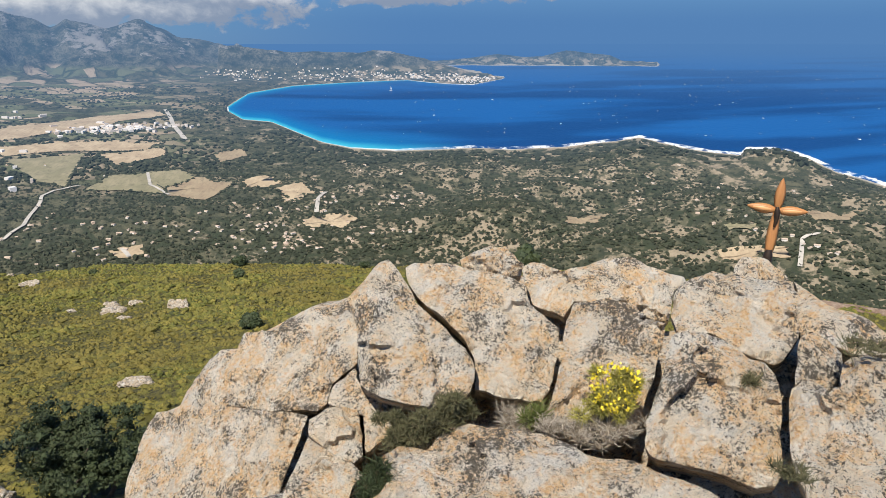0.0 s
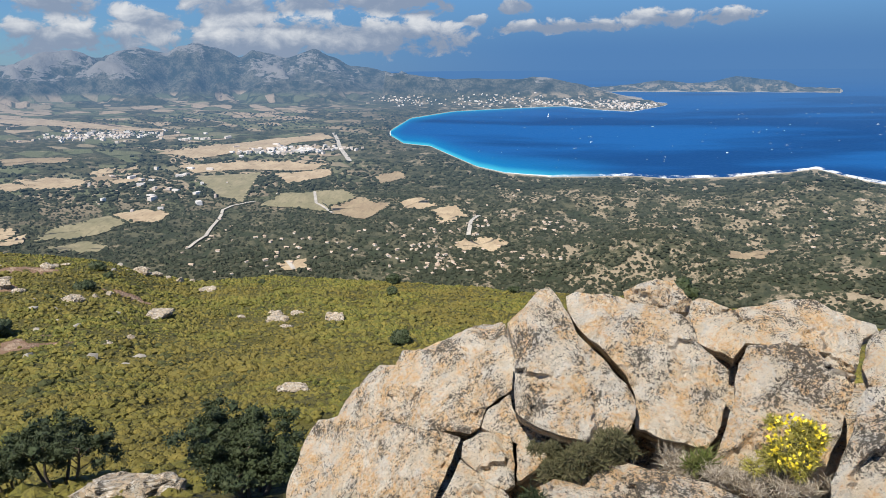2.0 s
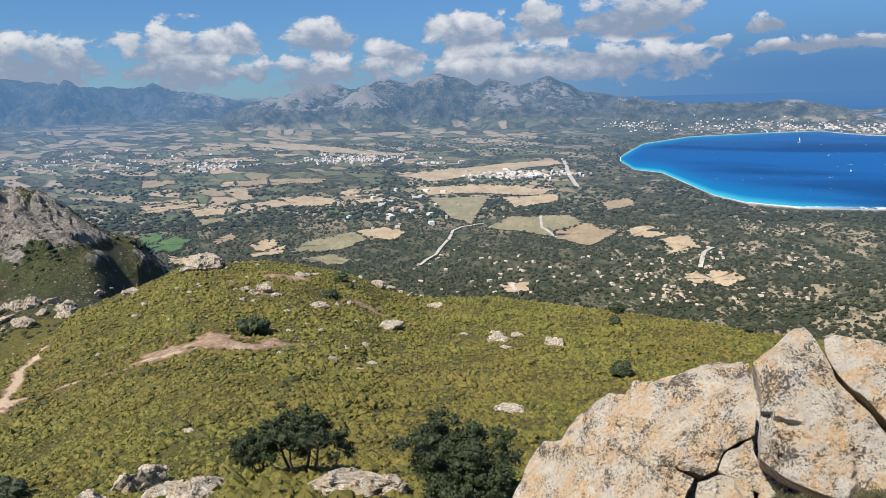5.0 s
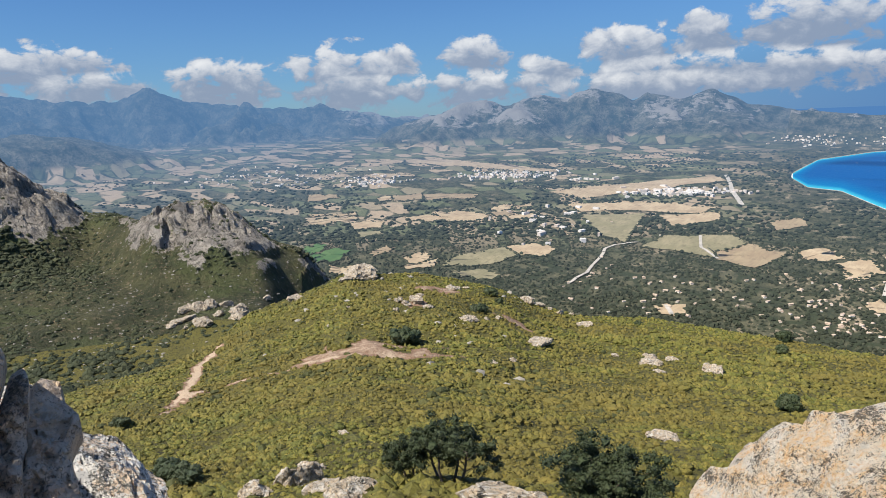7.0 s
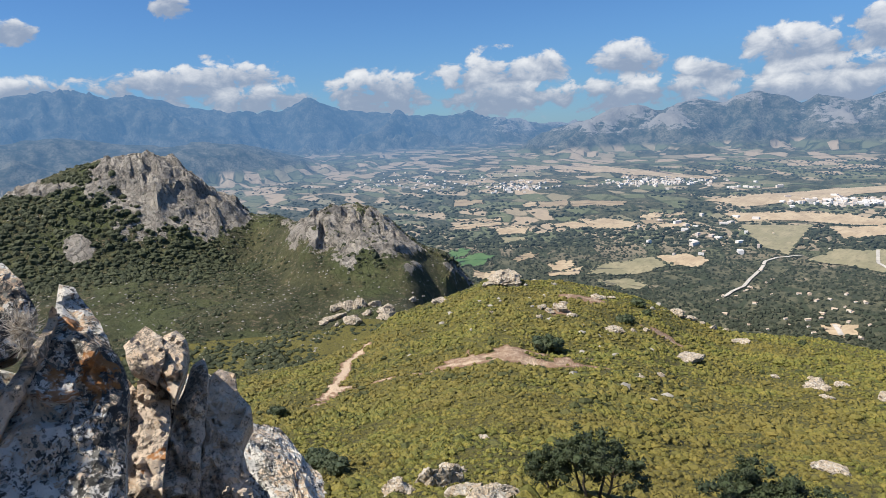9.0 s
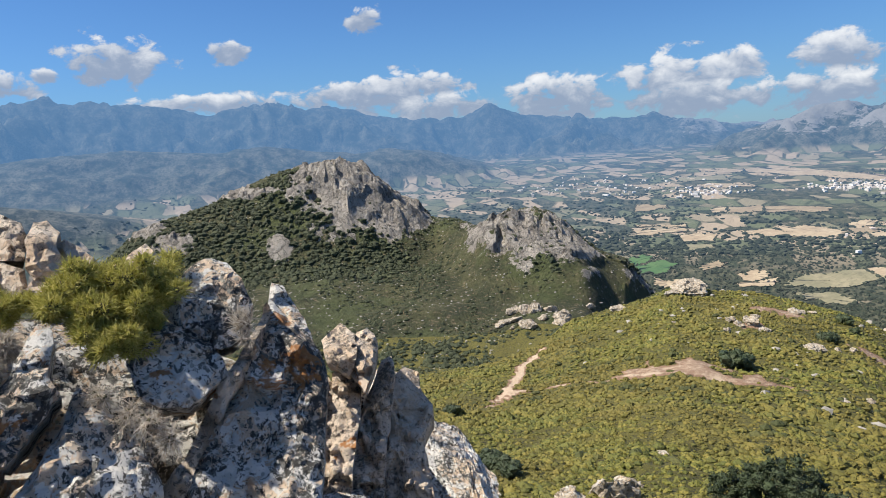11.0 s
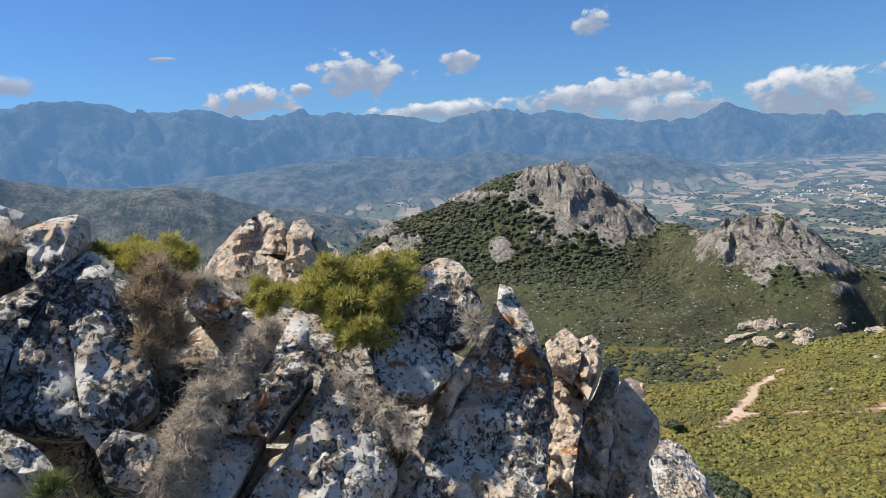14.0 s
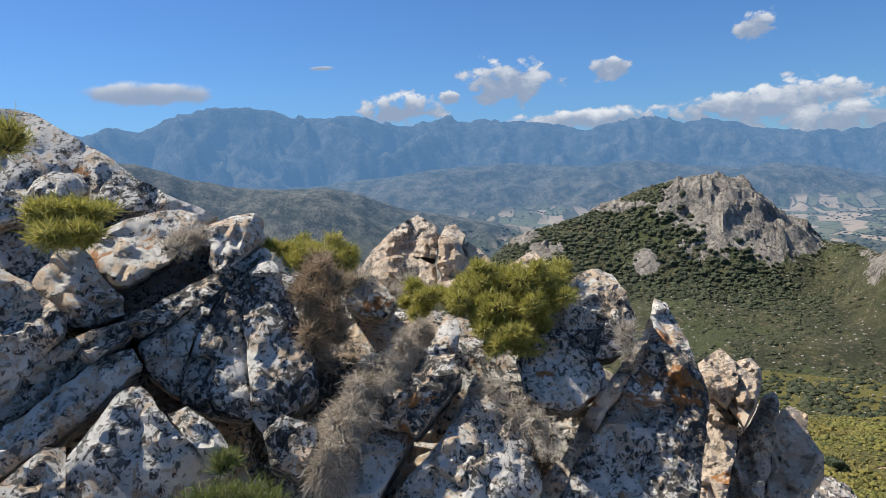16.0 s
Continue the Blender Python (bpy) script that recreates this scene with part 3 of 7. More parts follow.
def water(gr):
    p = where(gr)
    depth = gr.math("MULTIPLY", gr.attr("inland"), -1.0)
    deep = gr.mix(gr.ramp(gr.noise(gr.scaled(p, 0.4, 1.6, 1.0), 0.0042, 4, 0.5), 0.46, 0.60), (0.010, 0.092, 0.285), (0.006, 0.052, 0.175))
    calm = gr.attr("calm")
    c = gr.mix(gr.math("MULTIPLY", gr.ramp(depth, 520.0, 60.0), calm), deep, (0.005, 0.15, 0.36))
    c = gr.mix(gr.math("MULTIPLY", gr.ramp(depth, 150.0, 15.0), calm), c, (0.04, 0.36, 0.50))
    wild = gr.math("SUBTRACT", 1.0, calm)
    surf = gr.math("MULTIPLY", gr.noise(p, 0.03, 6, 0.75), gr.math("MULTIPLY_ADD", wild, 85.0, 22.0))
    broken = gr.math("MAXIMUM", gr.ramp(gr.noise(p, 0.02, 6, 0.7), 0.45, 0.54), gr.math("MULTIPLY", calm, 0.8))
    foam = gr.math("MULTIPLY", gr.ramp(gr.math("SUBTRACT", depth, surf), 4.0, -14.0), broken)
    caps = gr.math("MULTIPLY", gr.ramp(gr.noise(gr.scaled(p, 1.0, 0.45, 1.0), 0.11, 3, 0.6), 0.705, 0.735), gr.ramp(depth, 100.0, 500.0))
    c = gr.mix(gr.math("MAXIMUM", foam, caps), c, (0.75, 0.8, 0.82))
    s = bsdf(gr, c, 0.45, relief(gr, gr.noise(p, 0.2, 4), 0.3, 2.0), Specular_IOR_Level=0.15)
    # far sea fades by painted haze into the sky's horizon blue
    return with_haze_glow(gr, s, gr.attr("haze"), (0.077, 0.195, 0.418))


WATER = surface("sea water", water)

# ---- large structure ----
AZS = np.concatenate([np.arange(-180, -37, 3.0), np.arange(-37, 132, 0.26), np.arange(132, 181, 3.0), [180.0]])
HILL_AZS = np.concatenate([np.arange(-180, -37, 3.0), np.arange(-37, 132, 0.3), np.arange(132, 181, 3.0), [180.0]])
RINGS = np.concatenate([np.geomspace(9, 25, 24), np.geomspace(25, 235, 170)[1:]])
MID = np.concatenate([np.linspace(235, 262, 14)[:-1], np.linspace(262, 402, 150), np.geomspace(402, 480, 24)[1:]])
FAR = np.geomspace(480, 21000, 220)


def meet(az, el, lo=12.0, hi=9000.0):
    """The distance at which a sight line first meets the land."""
    d = np.geomspace(lo, hi, 700)
    z, _ = land(np.full_like(d, az), d)
    over = np.degrees(np.arctan2(z, d)) >= el
    return float(d[np.argmax(over)]) if over.any() else hi


def spot(az, el, lo=12.0, hi=9000.0):
    d = meet(az, el, lo, hi)
    a = radians(az)
    return np.array([-math.sin(a) * d, math.cos(a) * d])


def to_line(x, y, pts):
    best = np.full(x.shape, 1e9)
    for p, q in zip(pts, pts[1:]):
        v = q - p
        u = np.clip(((x - p[0]) * v[0] + (y - p[1]) * v[1]) / (v @ v), 0, 1)
        best = np.minimum(best, np.hypot(x - p[0] - u * v[0], y - p[1] - u * v[1]))
    return best


PATH_A = [spot(*q) for q in ((65.5, -20.4), (64.4, -19.7), (63.0, -18.1), (62.0, -17.2), (61.3, -16.6))]
PATH_B = [spot(*q) for q in ((66, -20.8), (63.6, -19.8), (59.9, -19.4), (55.1, -18.7), (49.4, -18.4), (46.6, -18.9))]
BARE = [(*spot(-31.5, -18.0), 16, 8), (*spot(50.2, -17.9), 12, 6), (*spot(47.5, -18.5), 9, 3.2), (*spot(53.0, -18.3), 7, 2.5), (*spot(43.5, -13.6), 6, 4), (*spot(37.5, -16.2), 4, 2.5), (*spot(45.5, -14.6), 5, 3)]


def bare(x, y):
    wob = fbm(x / 3.0, y / 3.0, octaves=4, seed=71)
    b = step(1.5 - to_line(x, y, PATH_A) + 0.5 * wob, 0.0, 0.8)
    b = np.maximum(b, step(1.0 - to_line(x, y, PATH_B) + 0.5 * wob, 0.0, 0.8))
    for cx, cy, w, h in BARE:
        r = math.hypot(cx, cy)
        across, along = (x * cy - y * cx) / r, (x * cx + y * cy) / r - r
        b = np.maximum(b, 0.74 * step(1 - (across / w) ** 2 - (along / h) ** 2 + 0.9 * wob, 0.0, 0.5))
    return b


summit_ob = sheet("ground_summit", np.arange(-180, 181, 2.0), np.linspace(0.02, 9, 90), GNEISS, "lichened bedrock and earth of the summit", "rock")
hill_ob = sheet("ground", HILL_AZS, RINGS, SCRUB, "olive green maquis hillside with a sandy path", "hillside")
CRAG_AZS = np.concatenate([np.arange(-180, 46, 1.0), np.arange(46, 108, 0.12), np.arange(108, 181, 1.0)])
crag_ob = sheet("ground_crags", CRAG_AZS, MID, CRAG, "scrub saddle below two grey rocky crags", "rocky hill")
crag_ob.data.set_sharp_from_angle(angle=radians(16))
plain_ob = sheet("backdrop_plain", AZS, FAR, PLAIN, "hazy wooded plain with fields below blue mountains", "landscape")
for ob in (hill_ob, crag_ob, plain_ob):
    me = ob.data
    n = len(me.vertices)
    co = np.empty(n * 3, np.float32)
    me.vertices.foreach_get("co", co)
    x, y = co[0::3], co[1::3]
    paint(me, "bare", bare(x, y))
    az = np.degrees(np.arctan2(-x, y))
    paint(me, "farm", step(az, 14, 24) * step(np.hypot(x, y), 840, 1020))
    paint(me, "open", 1.18 - 0.48 * step(az, -2, 28))

sea_d = np.concatenate([np.geomspace(900, 12000, 150), np.geomspace(12000, 62000, 16)[1:]])
sea_a = np.concatenate([np.arange(-180, -37, 3.0), np.arange(-37, 22, 0.25), [22.0]])
A, D = np.meshgrid(sea_a, sea_d, indexing="ij")
co, _ = placed(A, D, np.full_like(A, SEA))
me = mesh_from("water", co.reshape(-1, 3), grid_faces(len(sea_a), len(sea_d)))
paint(me, "inland", shore(A, D))
# painted haze covers the water fully towards the horizon
paint(me, "haze", 1 - np.exp(-np.maximum(D - 3500, 0) / 5500))
paint(me, "calm", step(A, -3, 9))
me.materials.append(WATER)
tagged(new("water", me), "deep blue windy sea with turquoise shallows and whitecaps", "sea", "", "structure")


# ---- rock blocks ----
def hull(points):
    bm = bmesh.new()
    for p in points:
        bm.verts.new(p)
    bmesh.ops.convex_hull(bm, input=bm.verts)
    for v in [v for v in bm.verts if not v.link_faces]:
        bm.verts.remove(v)
    return bm


def hewn(points, cuts, rnd):
    """A convex rock with some corners struck off."""
    bm = hull(points)
    for _ in range(cuts):
        way = Vector((rnd.gauss(0, 1), rnd.gauss(0, 1), rnd.gauss(0.3, 0.8))).normalized()
        reach = [v.co.dot(way) for v in bm.verts]
        at = max(reach) - (max(reach) - min(reach)) * rnd.uniform(0.02, 0.07)
        bmesh.ops.bisect_plane(bm, geom=bm.verts[:] + bm.edges[:] + bm.faces[:], plane_co=way * at, plane_no=way, clear_outer=True)
        kept = [v.co.copy() for v in bm.verts]
        bm.free()
        bm = hull(kept)
    kept = [v.co.copy() for v in bm.verts]
    bm.free()
    return kept


def meshed(points, edge):
    """The hull's flat faces, split until no side is longer than an edge."""
    bm = hull(points)
    bmesh.ops.triangulate(bm, faces=bm.faces[:])
    bmesh.ops.recalc_face_normals(bm, faces=bm.faces[:])
    bm.verts.index_update()
    v = np.array([tuple(q.co) for q in bm.verts])
    f = np.array([[q.index for q in fc.verts] for fc in bm.faces])
    bm.free()
    for _ in range(9):
        sides = np.stack([f, np.roll(f, -1, 1)], -1)
        span = np.linalg.norm(v[sides[..., 0]] - v[sides[..., 1]], axis=-1)
        long = span > edge * 1.45
        if not long.any():
            break
        ends = np.sort(sides.reshape(-1, 2), 1)
        key = ends[:, 0] * len(v) + ends[:, 1]
        pick, back = np.unique(key[long.ravel()], return_inverse=True)
        middle = np.full(f.size, -1)
        middle[long.ravel()] = len(v) + back
        middle = middle.reshape(-1, 3)
        v = np.concatenate([v, (v[pick // len(v)] + v[pick % len(v)]) / 2])
        out = []
        count = long.sum(1)
        out.append(f[count == 0])
        for turn in range(3):
            g, m, l = np.roll(f, -turn, 1), np.roll(middle, -turn, 1), np.roll(long, -turn, 1)
            one = (count == 1) & l[:, 0]
            out += [np.stack([g[one, 0], m[one, 0], g[one, 2]], 1), np.stack([m[one, 0], g[one, 1], g[one, 2]], 1)]
            two = (count == 2) & l[:, 0] & l[:, 1]
            out += [np.stack([m[two, 0], g[two, 1], m[two, 1]], 1), np.stack([g[two, 0], m[two, 0], m[two, 1]], 1), np.stack([g[two, 0], m[two, 1], g[two, 2]], 1)]
        three = count == 3
        a, b, c = f[three].T
        d, e, h = middle[three].T
        out += [np.stack(q, 1) for q in ((a, d, h), (d, b, e), (h, e, c), (d, e, h))]
        f = np.concatenate(out)
    return v, f


def block_mesh(name, points, voxel, rough, seed, material, chips=0.85):
    rnd = random.Random(seed)
    me = mesh_from(name, *meshed(hewn(points, 5, rnd), voxel))
    n = len(me.vertices)
    co, no = np.empty(n * 3), np.empty(n * 3)
    me.vertices.foreach_get("co", co)
    me.vertices.foreach_get("normal", no)
    co, no = co.reshape(-1, 3), no.reshape(-1, 3)
    x, y, z = co.T
    s = 1.0 / rough
    wx, wy, wz = (c * s + 0.35 * fbm(x * s, y * s, z * s, 2, seed + k) for k, c in ((51, x), (57, y), (63, z)))
    chip, f1, f2 = facets(wx * 0.55, wy * 0.55, wz * 0.55, seed)
    small, g1, g2 = facets(wx * 1.9, wy * 1.9, wz * 1.9, seed + 5)
    d = chips * (1.0 * chip + 0.45 * small) - 0.42 * step(f2 - f1, 0.09, 0.0)
    d = d + 0.13 * fbm(x * s * 0.8, y * s * 0.8, z * s * 0.8, 5, seed + 7) + 0.05 * fbm(x * s * 2.4, y * s * 2.4, z * s * 2.4, 3, seed + 9, ridged=True)
    co = co + no * (d * rough * 0.5)[:, None]
    me.vertices.foreach_set("co", co.astype(np.float32).ravel())
    me.polygons.foreach_set("use_smooth", np.ones(len(me.polygons), bool))
    me.update()
    me.set_sharp_from_angle(angle=radians(24))
    me.materials.clear()
    me.materials.append(material)
    me.name = name
    return me


BLOCKS = [0]


def block(eye, reach, depth, outline, name="granite_block", material=None, label="", voxel=0.031, rough=0.16, tilt=None, chips=None, down=False):
    """A block of rock whose face has this outline, as bearings and heights in degrees from the eye."""
    BLOCKS[0] += 1
    rnd = random.Random(BLOCKS[0])
    tilt = tilt if tilt is not None else (0.40 if eye is EYE else 0.70)
    level = sum(e for a, e in outline) / len(outline)
    face = [eye + heading(a, e) * reach * (1 + rnd.uniform(-0.012, 0.012) + tilt * radians(e - level)) for a, e in outline]
    mid = sum(face, Vector()) / len(face)
    out = (mid - eye)
    out.z = 0
    out.normalize()
    size = max((p - mid).length for p in face)
    face = [mid + (p - mid) * (0.975 if eye is EYE else 0.975) for p in face]
    points = list(face)
    for _ in range(3):
        a, b = rnd.sample(face, 2)
        points.append(mid + (a.lerp(b, rnd.random()) - mid) * rnd.uniform(0.45, 0.85) - out * size * rnd.uniform(0.02, 0.08))
    points += [mid + (p - mid) * (rnd.uniform(0.955, 0.985) if eye is EYE else rnd.uniform(0.86, 0.97)) + out * depth + Vector((0, 0, -0.12 * depth)) for p in face]
    low = sorted(face, key=lambda p: p.z)[:3]
    for p in low if down else ():
        foot = mid.lerp(p, 0.75) + out * 0.5 * depth
        d = math.hypot(foot.x, foot.y)
        ground, _ = land(math.degrees(math.atan2(-foot.x, foot.y)), d)
        ground = float(ground) + EYE.z - 0.15
        if ground < p.z:
            points.append(Vector((foot.x, foot.y, max(ground, p.z - 2.5))))
    me = block_mesh(name, points, voxel, rough, BLOCKS[0], material or (GRANITE if eye is EYE else GNEISS), chips or (0.75 if eye is EYE else 0.55))
    ob = new(name, me)
    return tagged(ob, label or ("sunlit pale granite block with ochre and grey lichen" if eye is EYE else "grey rock block with black and white lichen"),
                  "rock", "blocks of the western outcrop" if eye is EYE else "blocks of the southern outcrop")


START = Vector((-0.030, -0.019, 1.594))


def inside(px, py, rim):
    """Which points lie within a closed outline."""
    hit = np.zeros(px.shape, bool)
    x1, y1 = np.roll(rim, 1, 0).T
    for (xa, ya), xb, yb in zip(rim, x1, y1):
        hit ^= ((ya > py) != (yb > py)) & (px < (xb - xa) * (py - ya) / (yb - ya + 1e-12) + xa)
    return hit


def slab(eye, reach, depth, tilt, yaw, outline, voxel=0.024, bedded=False, fresh=False):
    """A joint block: a chipped face with this outline, in bearings and heights from the eye, that leans back and turns by the slopes given."""
    BLOCKS[0] += 1
    seed = 400 + BLOCKS[0]
    r = np.random.default_rng(seed)
    sunny = eye is START
    az0, el0 = np.mean(outline, 0)
    k = reach * math.cos(radians(el0))
    corner = np.array([(-radians(a - az0) * k, radians(e - el0) * reach) for a, e in outline])
    rim = []
    for p, q in zip(corner, np.roll(corner, -1, 0)):
        n = max(1, int(round(np.linalg.norm(q - p) / voxel)))
        side = np.array([p[1] - q[1], q[0] - p[0]]) / (np.linalg.norm(q - p) + 1e-9)
        for u in np.arange(n) / n:
            at = p + (q - p) * u
            rim.append(at + side * 0.011 * float(fbm(at[0] * 9, at[1] * 9, octaves=3, seed=seed)) * math.sin(math.pi * u))
    rim = np.array(rim)
    area = np.sum(rim[:, 0] * np.roll(rim[:, 1], -1) - rim[:, 1] * np.roll(rim[:, 0], -1)) / 2
    if area < 0:
        rim = rim[::-1]
    rim = rim + 0.006 * np.stack([np.roll(rim, -1, 0)[:, 1] - np.roll(rim, 1, 0)[:, 1], np.roll(rim, 1, 0)[:, 0] - np.roll(rim, -1, 0)[:, 0]], -1) / (2 * voxel)
    lo, hi = rim.min(0), rim.max(0)
    gx, gy = np.meshgrid(np.arange(lo[0], hi[0], voxel), np.arange(lo[1], hi[1], voxel * 0.9))
    gx[1::2] += voxel / 2
    grid = np.stack([gx.ravel(), gy.ravel()], -1) + r.uniform(-0.22, 0.22, (gx.size, 2)) * voxel
    grid = grid[inside(grid[:, 0], grid[:, 1], rim)]
    gap = to_line(grid[:, 0], grid[:, 1], list(rim) + [rim[0]])
    grid = grid[gap > 0.55 * voxel]
    n = len(rim)
    co, _, tri, *_ = delaunay_2d_cdt([Vector(p) for p in np.concatenate([rim, grid])], [], [list(range(n))], 1, 1e-6)
    p = np.array([tuple(v) for v in co])
    tri = np.array([f for f in tri if len(f) == 3])
    e1, e2 = p[tri[:, 1]] - p[tri[:, 0]], p[tri[:, 2]] - p[tri[:, 0]]
    turned = e1[:, 0] * e2[:, 1] - e1[:, 1] * e2[:, 0] < 0
    tri[turned] = tri[turned][:, ::-1]
    x, y = p.T
    gap = to_line(x, y, list(rim) + [rim[0]])
    size = (hi - lo).max() / 2
    # planes that strike off corners
    h = np.zeros(len(p))
    for _ in range(9):
        a = r.uniform(0, 2 * math.pi)
        along = x * math.cos(a) + y * math.sin(a)
        h = np.maximum(h, r.uniform(0.15, 0.75) * (along - r.uniform(0.35, 0.9) * along.max()))
    edge = min(0.020 if sunny else 0.034, 0.2 * size) * (1 + 0.6 * value_noise(x * 6, y * 6, seed=seed + 2))
    bend = np.minimum(gap / edge, 1.0)
    h = h + edge * (1 - np.sqrt(1 - (1 - bend) ** 2)) * 0.7
    wx, wy = x + 0.05 * fbm(x * 5, y * 5, octaves=4, seed=seed + 11), y + 0.05 * fbm(x * 5, y * 5, octaves=4, seed=seed + 12)
    chip, f1, f2 = facets(wx * 2.6, wy * 2.6, x * 0 + seed * 0.37, seed)
    small, g1, g2 = facets(wx * 8, wy * 8, x * 0 + seed * 0.61, seed + 1)
    tiny, g1, g2 = facets(wx * 19, wy * 19, x * 0 + seed * 0.23, seed + 2)
    rough = 1.0 if sunny else 2.1 if fresh else 1.3
    h = h + rough * (0.10 * chip + 0.042 * small + 0.014 * tiny + 0.022 * fbm(x * 6, y * 6, octaves=5, seed=seed + 5) + 0.010 * fbm(x * 14, y * 14, octaves=3, seed=seed + 6, ridged=True))
    if bedded:
        a = (corner[np.argmax(corner[:, 0])] - corner[np.argmin(corner[:, 0])])
        a = a / np.linalg.norm(a)
        t = (-x * a[1] + y * a[0]) / 0.085 + 0.35 * fbm(x * 4, y * 4, octaves=3, seed=seed + 7)
        layer = np.floor(t)
        h = h + 0.05 * (lattice(layer.astype(np.int64), layer.astype(np.int64) * 0, layer.astype(np.int64) * 0, seed) - 0.5) + 0.03 * step(np.abs(t - layer - 0.5) * 2, 0.78, 1.0)
    h = h + tilt * y - yaw * x

    def out(q, deeper):
        a, e = az0 - np.degrees(q[:, 0] / k), el0 + np.degrees(q[:, 1] / reach)
        a, e = np.radians(a), np.radians(e)
        way = np.stack([-np.sin(a) * np.cos(e), np.cos(a) * np.cos(e), np.sin(e)], -1)
        return np.array(eye) + way * (reach + deeper)[:, None]

    verts, faces = [out(p, h)], [tri]
    ring = np.arange(n)
    mid = rim.mean(0)
    total = len(p)
    for far, shrink in ((0.12, 0.995), (0.4, 0.98), (1.0, 0.92)):
        q = mid + (rim - mid) * shrink
        v = out(q, h[:n] + depth * far)
        v[:, 2] -= 0.12 * depth * far
        verts.append(v)
        nxt = total + np.arange(n)
        a, b = np.roll(ring, -1), np.roll(nxt, -1)
        faces += [np.stack([ring, nxt, b], 1), np.stack([ring, b, a], 1)]
        ring, total = nxt, total + n
    verts.append(verts[-1].mean(0, keepdims=True))
    faces.append(np.stack([ring, np.full(n, total), np.roll(ring, -1)], 1))
    me = mesh_from("granite_block", np.concatenate(verts), np.concatenate(faces))
    me.set_sharp_from_angle(angle=radians(32))
    me.materials.append(GRANITE if sunny else FRESH if fresh else GNEISS)
    return tagged(new("granite_block", me), "sunlit pale granite block with ochre and grey lichen" if sunny else "jagged bare tan rock shard with grey lichen" if fresh else "grey rock block with black and white lichen",
                  "rock", "blocks of the western outcrop" if sunny else "blocks of the southern outcrop")


slab(START, 4.95, 0.70, 0.67, 1.10, [(27.91, -33.71), (26.78, -30.98), (25.19, -28.29), (24.08, -27.08), (23.3, -27.11), (22.84, -27.46), (20.85, -28.16), (18.43, -27.55), (15.17, -28.28), (12.02, -28.96), (13.22, -31.09), (14.63, -33.58), (15.57, -36.03)])
slab(START, 4.15, 0.50, 0.62, 0.00, [(11.76, -29.23), (10.19, -28.53), (8.13, -28.78), (7.6, -29.09), (7.35, -30.75), (7.35, -32.24), (8.09, -32.65), (10.06, -31.65), (11.9, -30.36)])
slab(START, 4.05, 0.50, 0.67, 0.10, [(12.04, -30.56), (10.07, -31.81), (8.33, -32.8), (7.41, -33.7), (8.41, -34.38), (9.04, -36.71), (15.19, -36.08), (14.27, -34.14)])
slab(START, 5.10, 0.80, 0.62, 0.75, [(23.29, -27.06), (22.07, -26.81), (20.97, -25.72), (20.14, -24.4), (18.64, -23.25), (17.34, -23.32), (16.68, -22.19), (15.26, -22.08), (13.94, -22.32), (13.32, -21.55), (11.13, -20.62), (9.77, -20.82), (8.06, -20.1), (7.45, -22.49), (7.56, -25.17), (9.77, -26.67), (10.32, -28.08), (11.14, -28.57), (15.23, -28.19), (18.42, -27.44), (20.84, -28.06), (22.82, -27.36)])
slab(START, 3.92, 0.80, 0.47, 0.00, [(8.0, -20.05), (6.64, -18.83), (5.23, -17.33), (4.61, -17.14), (3.69, -18.24), (2.31, -20.68), (0.03, -22.55), (-1.9, -24.27), (-2.62, -25.4), (-2.7, -26.53), (-1.6, -28.8), (0.2, -28.97), (3.44, -28.37), (5.53, -27.8), (7.19, -26.83), (7.34, -25.18), (7.27, -22.47)])
slab(START, 4.40, 0.40, 0.72, 0.00, [(10.1, -28.1), (9.6, -26.91), (7.71, -25.62), (7.26, -27.05), (5.7, -28.13), (3.77, -28.7), (4.37, -29.23), (5.56, -28.77), (6.7, -29.19), (7.47, -28.99)])
slab(START, 4.20, 0.40, 0.42, 0.30, [(7.03, -29.4), (6.5, -29.09), (5.47, -28.97), (3.72, -29.25), (4.46, -30.06), (6.4, -31.62), (7.01, -31.99)])
slab(START, 4.12, 0.80, 0.44, -0.10, [(3.09, -17.81), (2.33, -17.46), (0.9, -17.6), (-0.67, -17.6), (-1.62, -17.78), (-3.15, -18.12), (-5.77, -18.6), (-6.83, -19.15), (-7.36, -20.62), (-8.59, -21.45), (-9.87, -22.36), (-9.88, -24.48), (-9.37, -26.7), (-8.71, -28.12), (-7.81, -28.09), (-6.07, -27.96), (-4.82, -27.8), (-2.9, -27.33), (-2.87, -25.22), (-1.96, -23.45), (0.29, -21.36), (2.02, -20.17), (2.92, -18.72)])
slab(START, 4.40, 0.40, 0.32, 0.00, [(-1.47, -17.15), (-2.65, -16.55), (-3.96, -16.03), (-5.23, -16.05), (-5.95, -16.75), (-6.72, -17.4), (-6.57, -18.31), (-5.29, -18.44), (-3.14, -17.99), (-1.62, -17.64)])
slab(START, 5.30, 0.80, 1.02, -0.10, [(-6.67, -17.62), (-7.57, -17.26), (-10.01, -17.88), (-12.64, -17.01), (-13.5, -16.67), (-15.51, -16.44), (-16.7, -17.0), (-19.56, -17.58), (-19.83, -17.97), (-18.88, -18.57), (-18.71, -20.94), (-17.02, -20.79), (-15.24, -19.68), (-11.04, -20.08), (-10.26, -21.34), (-7.7, -20.55), (-6.82, -18.46)])
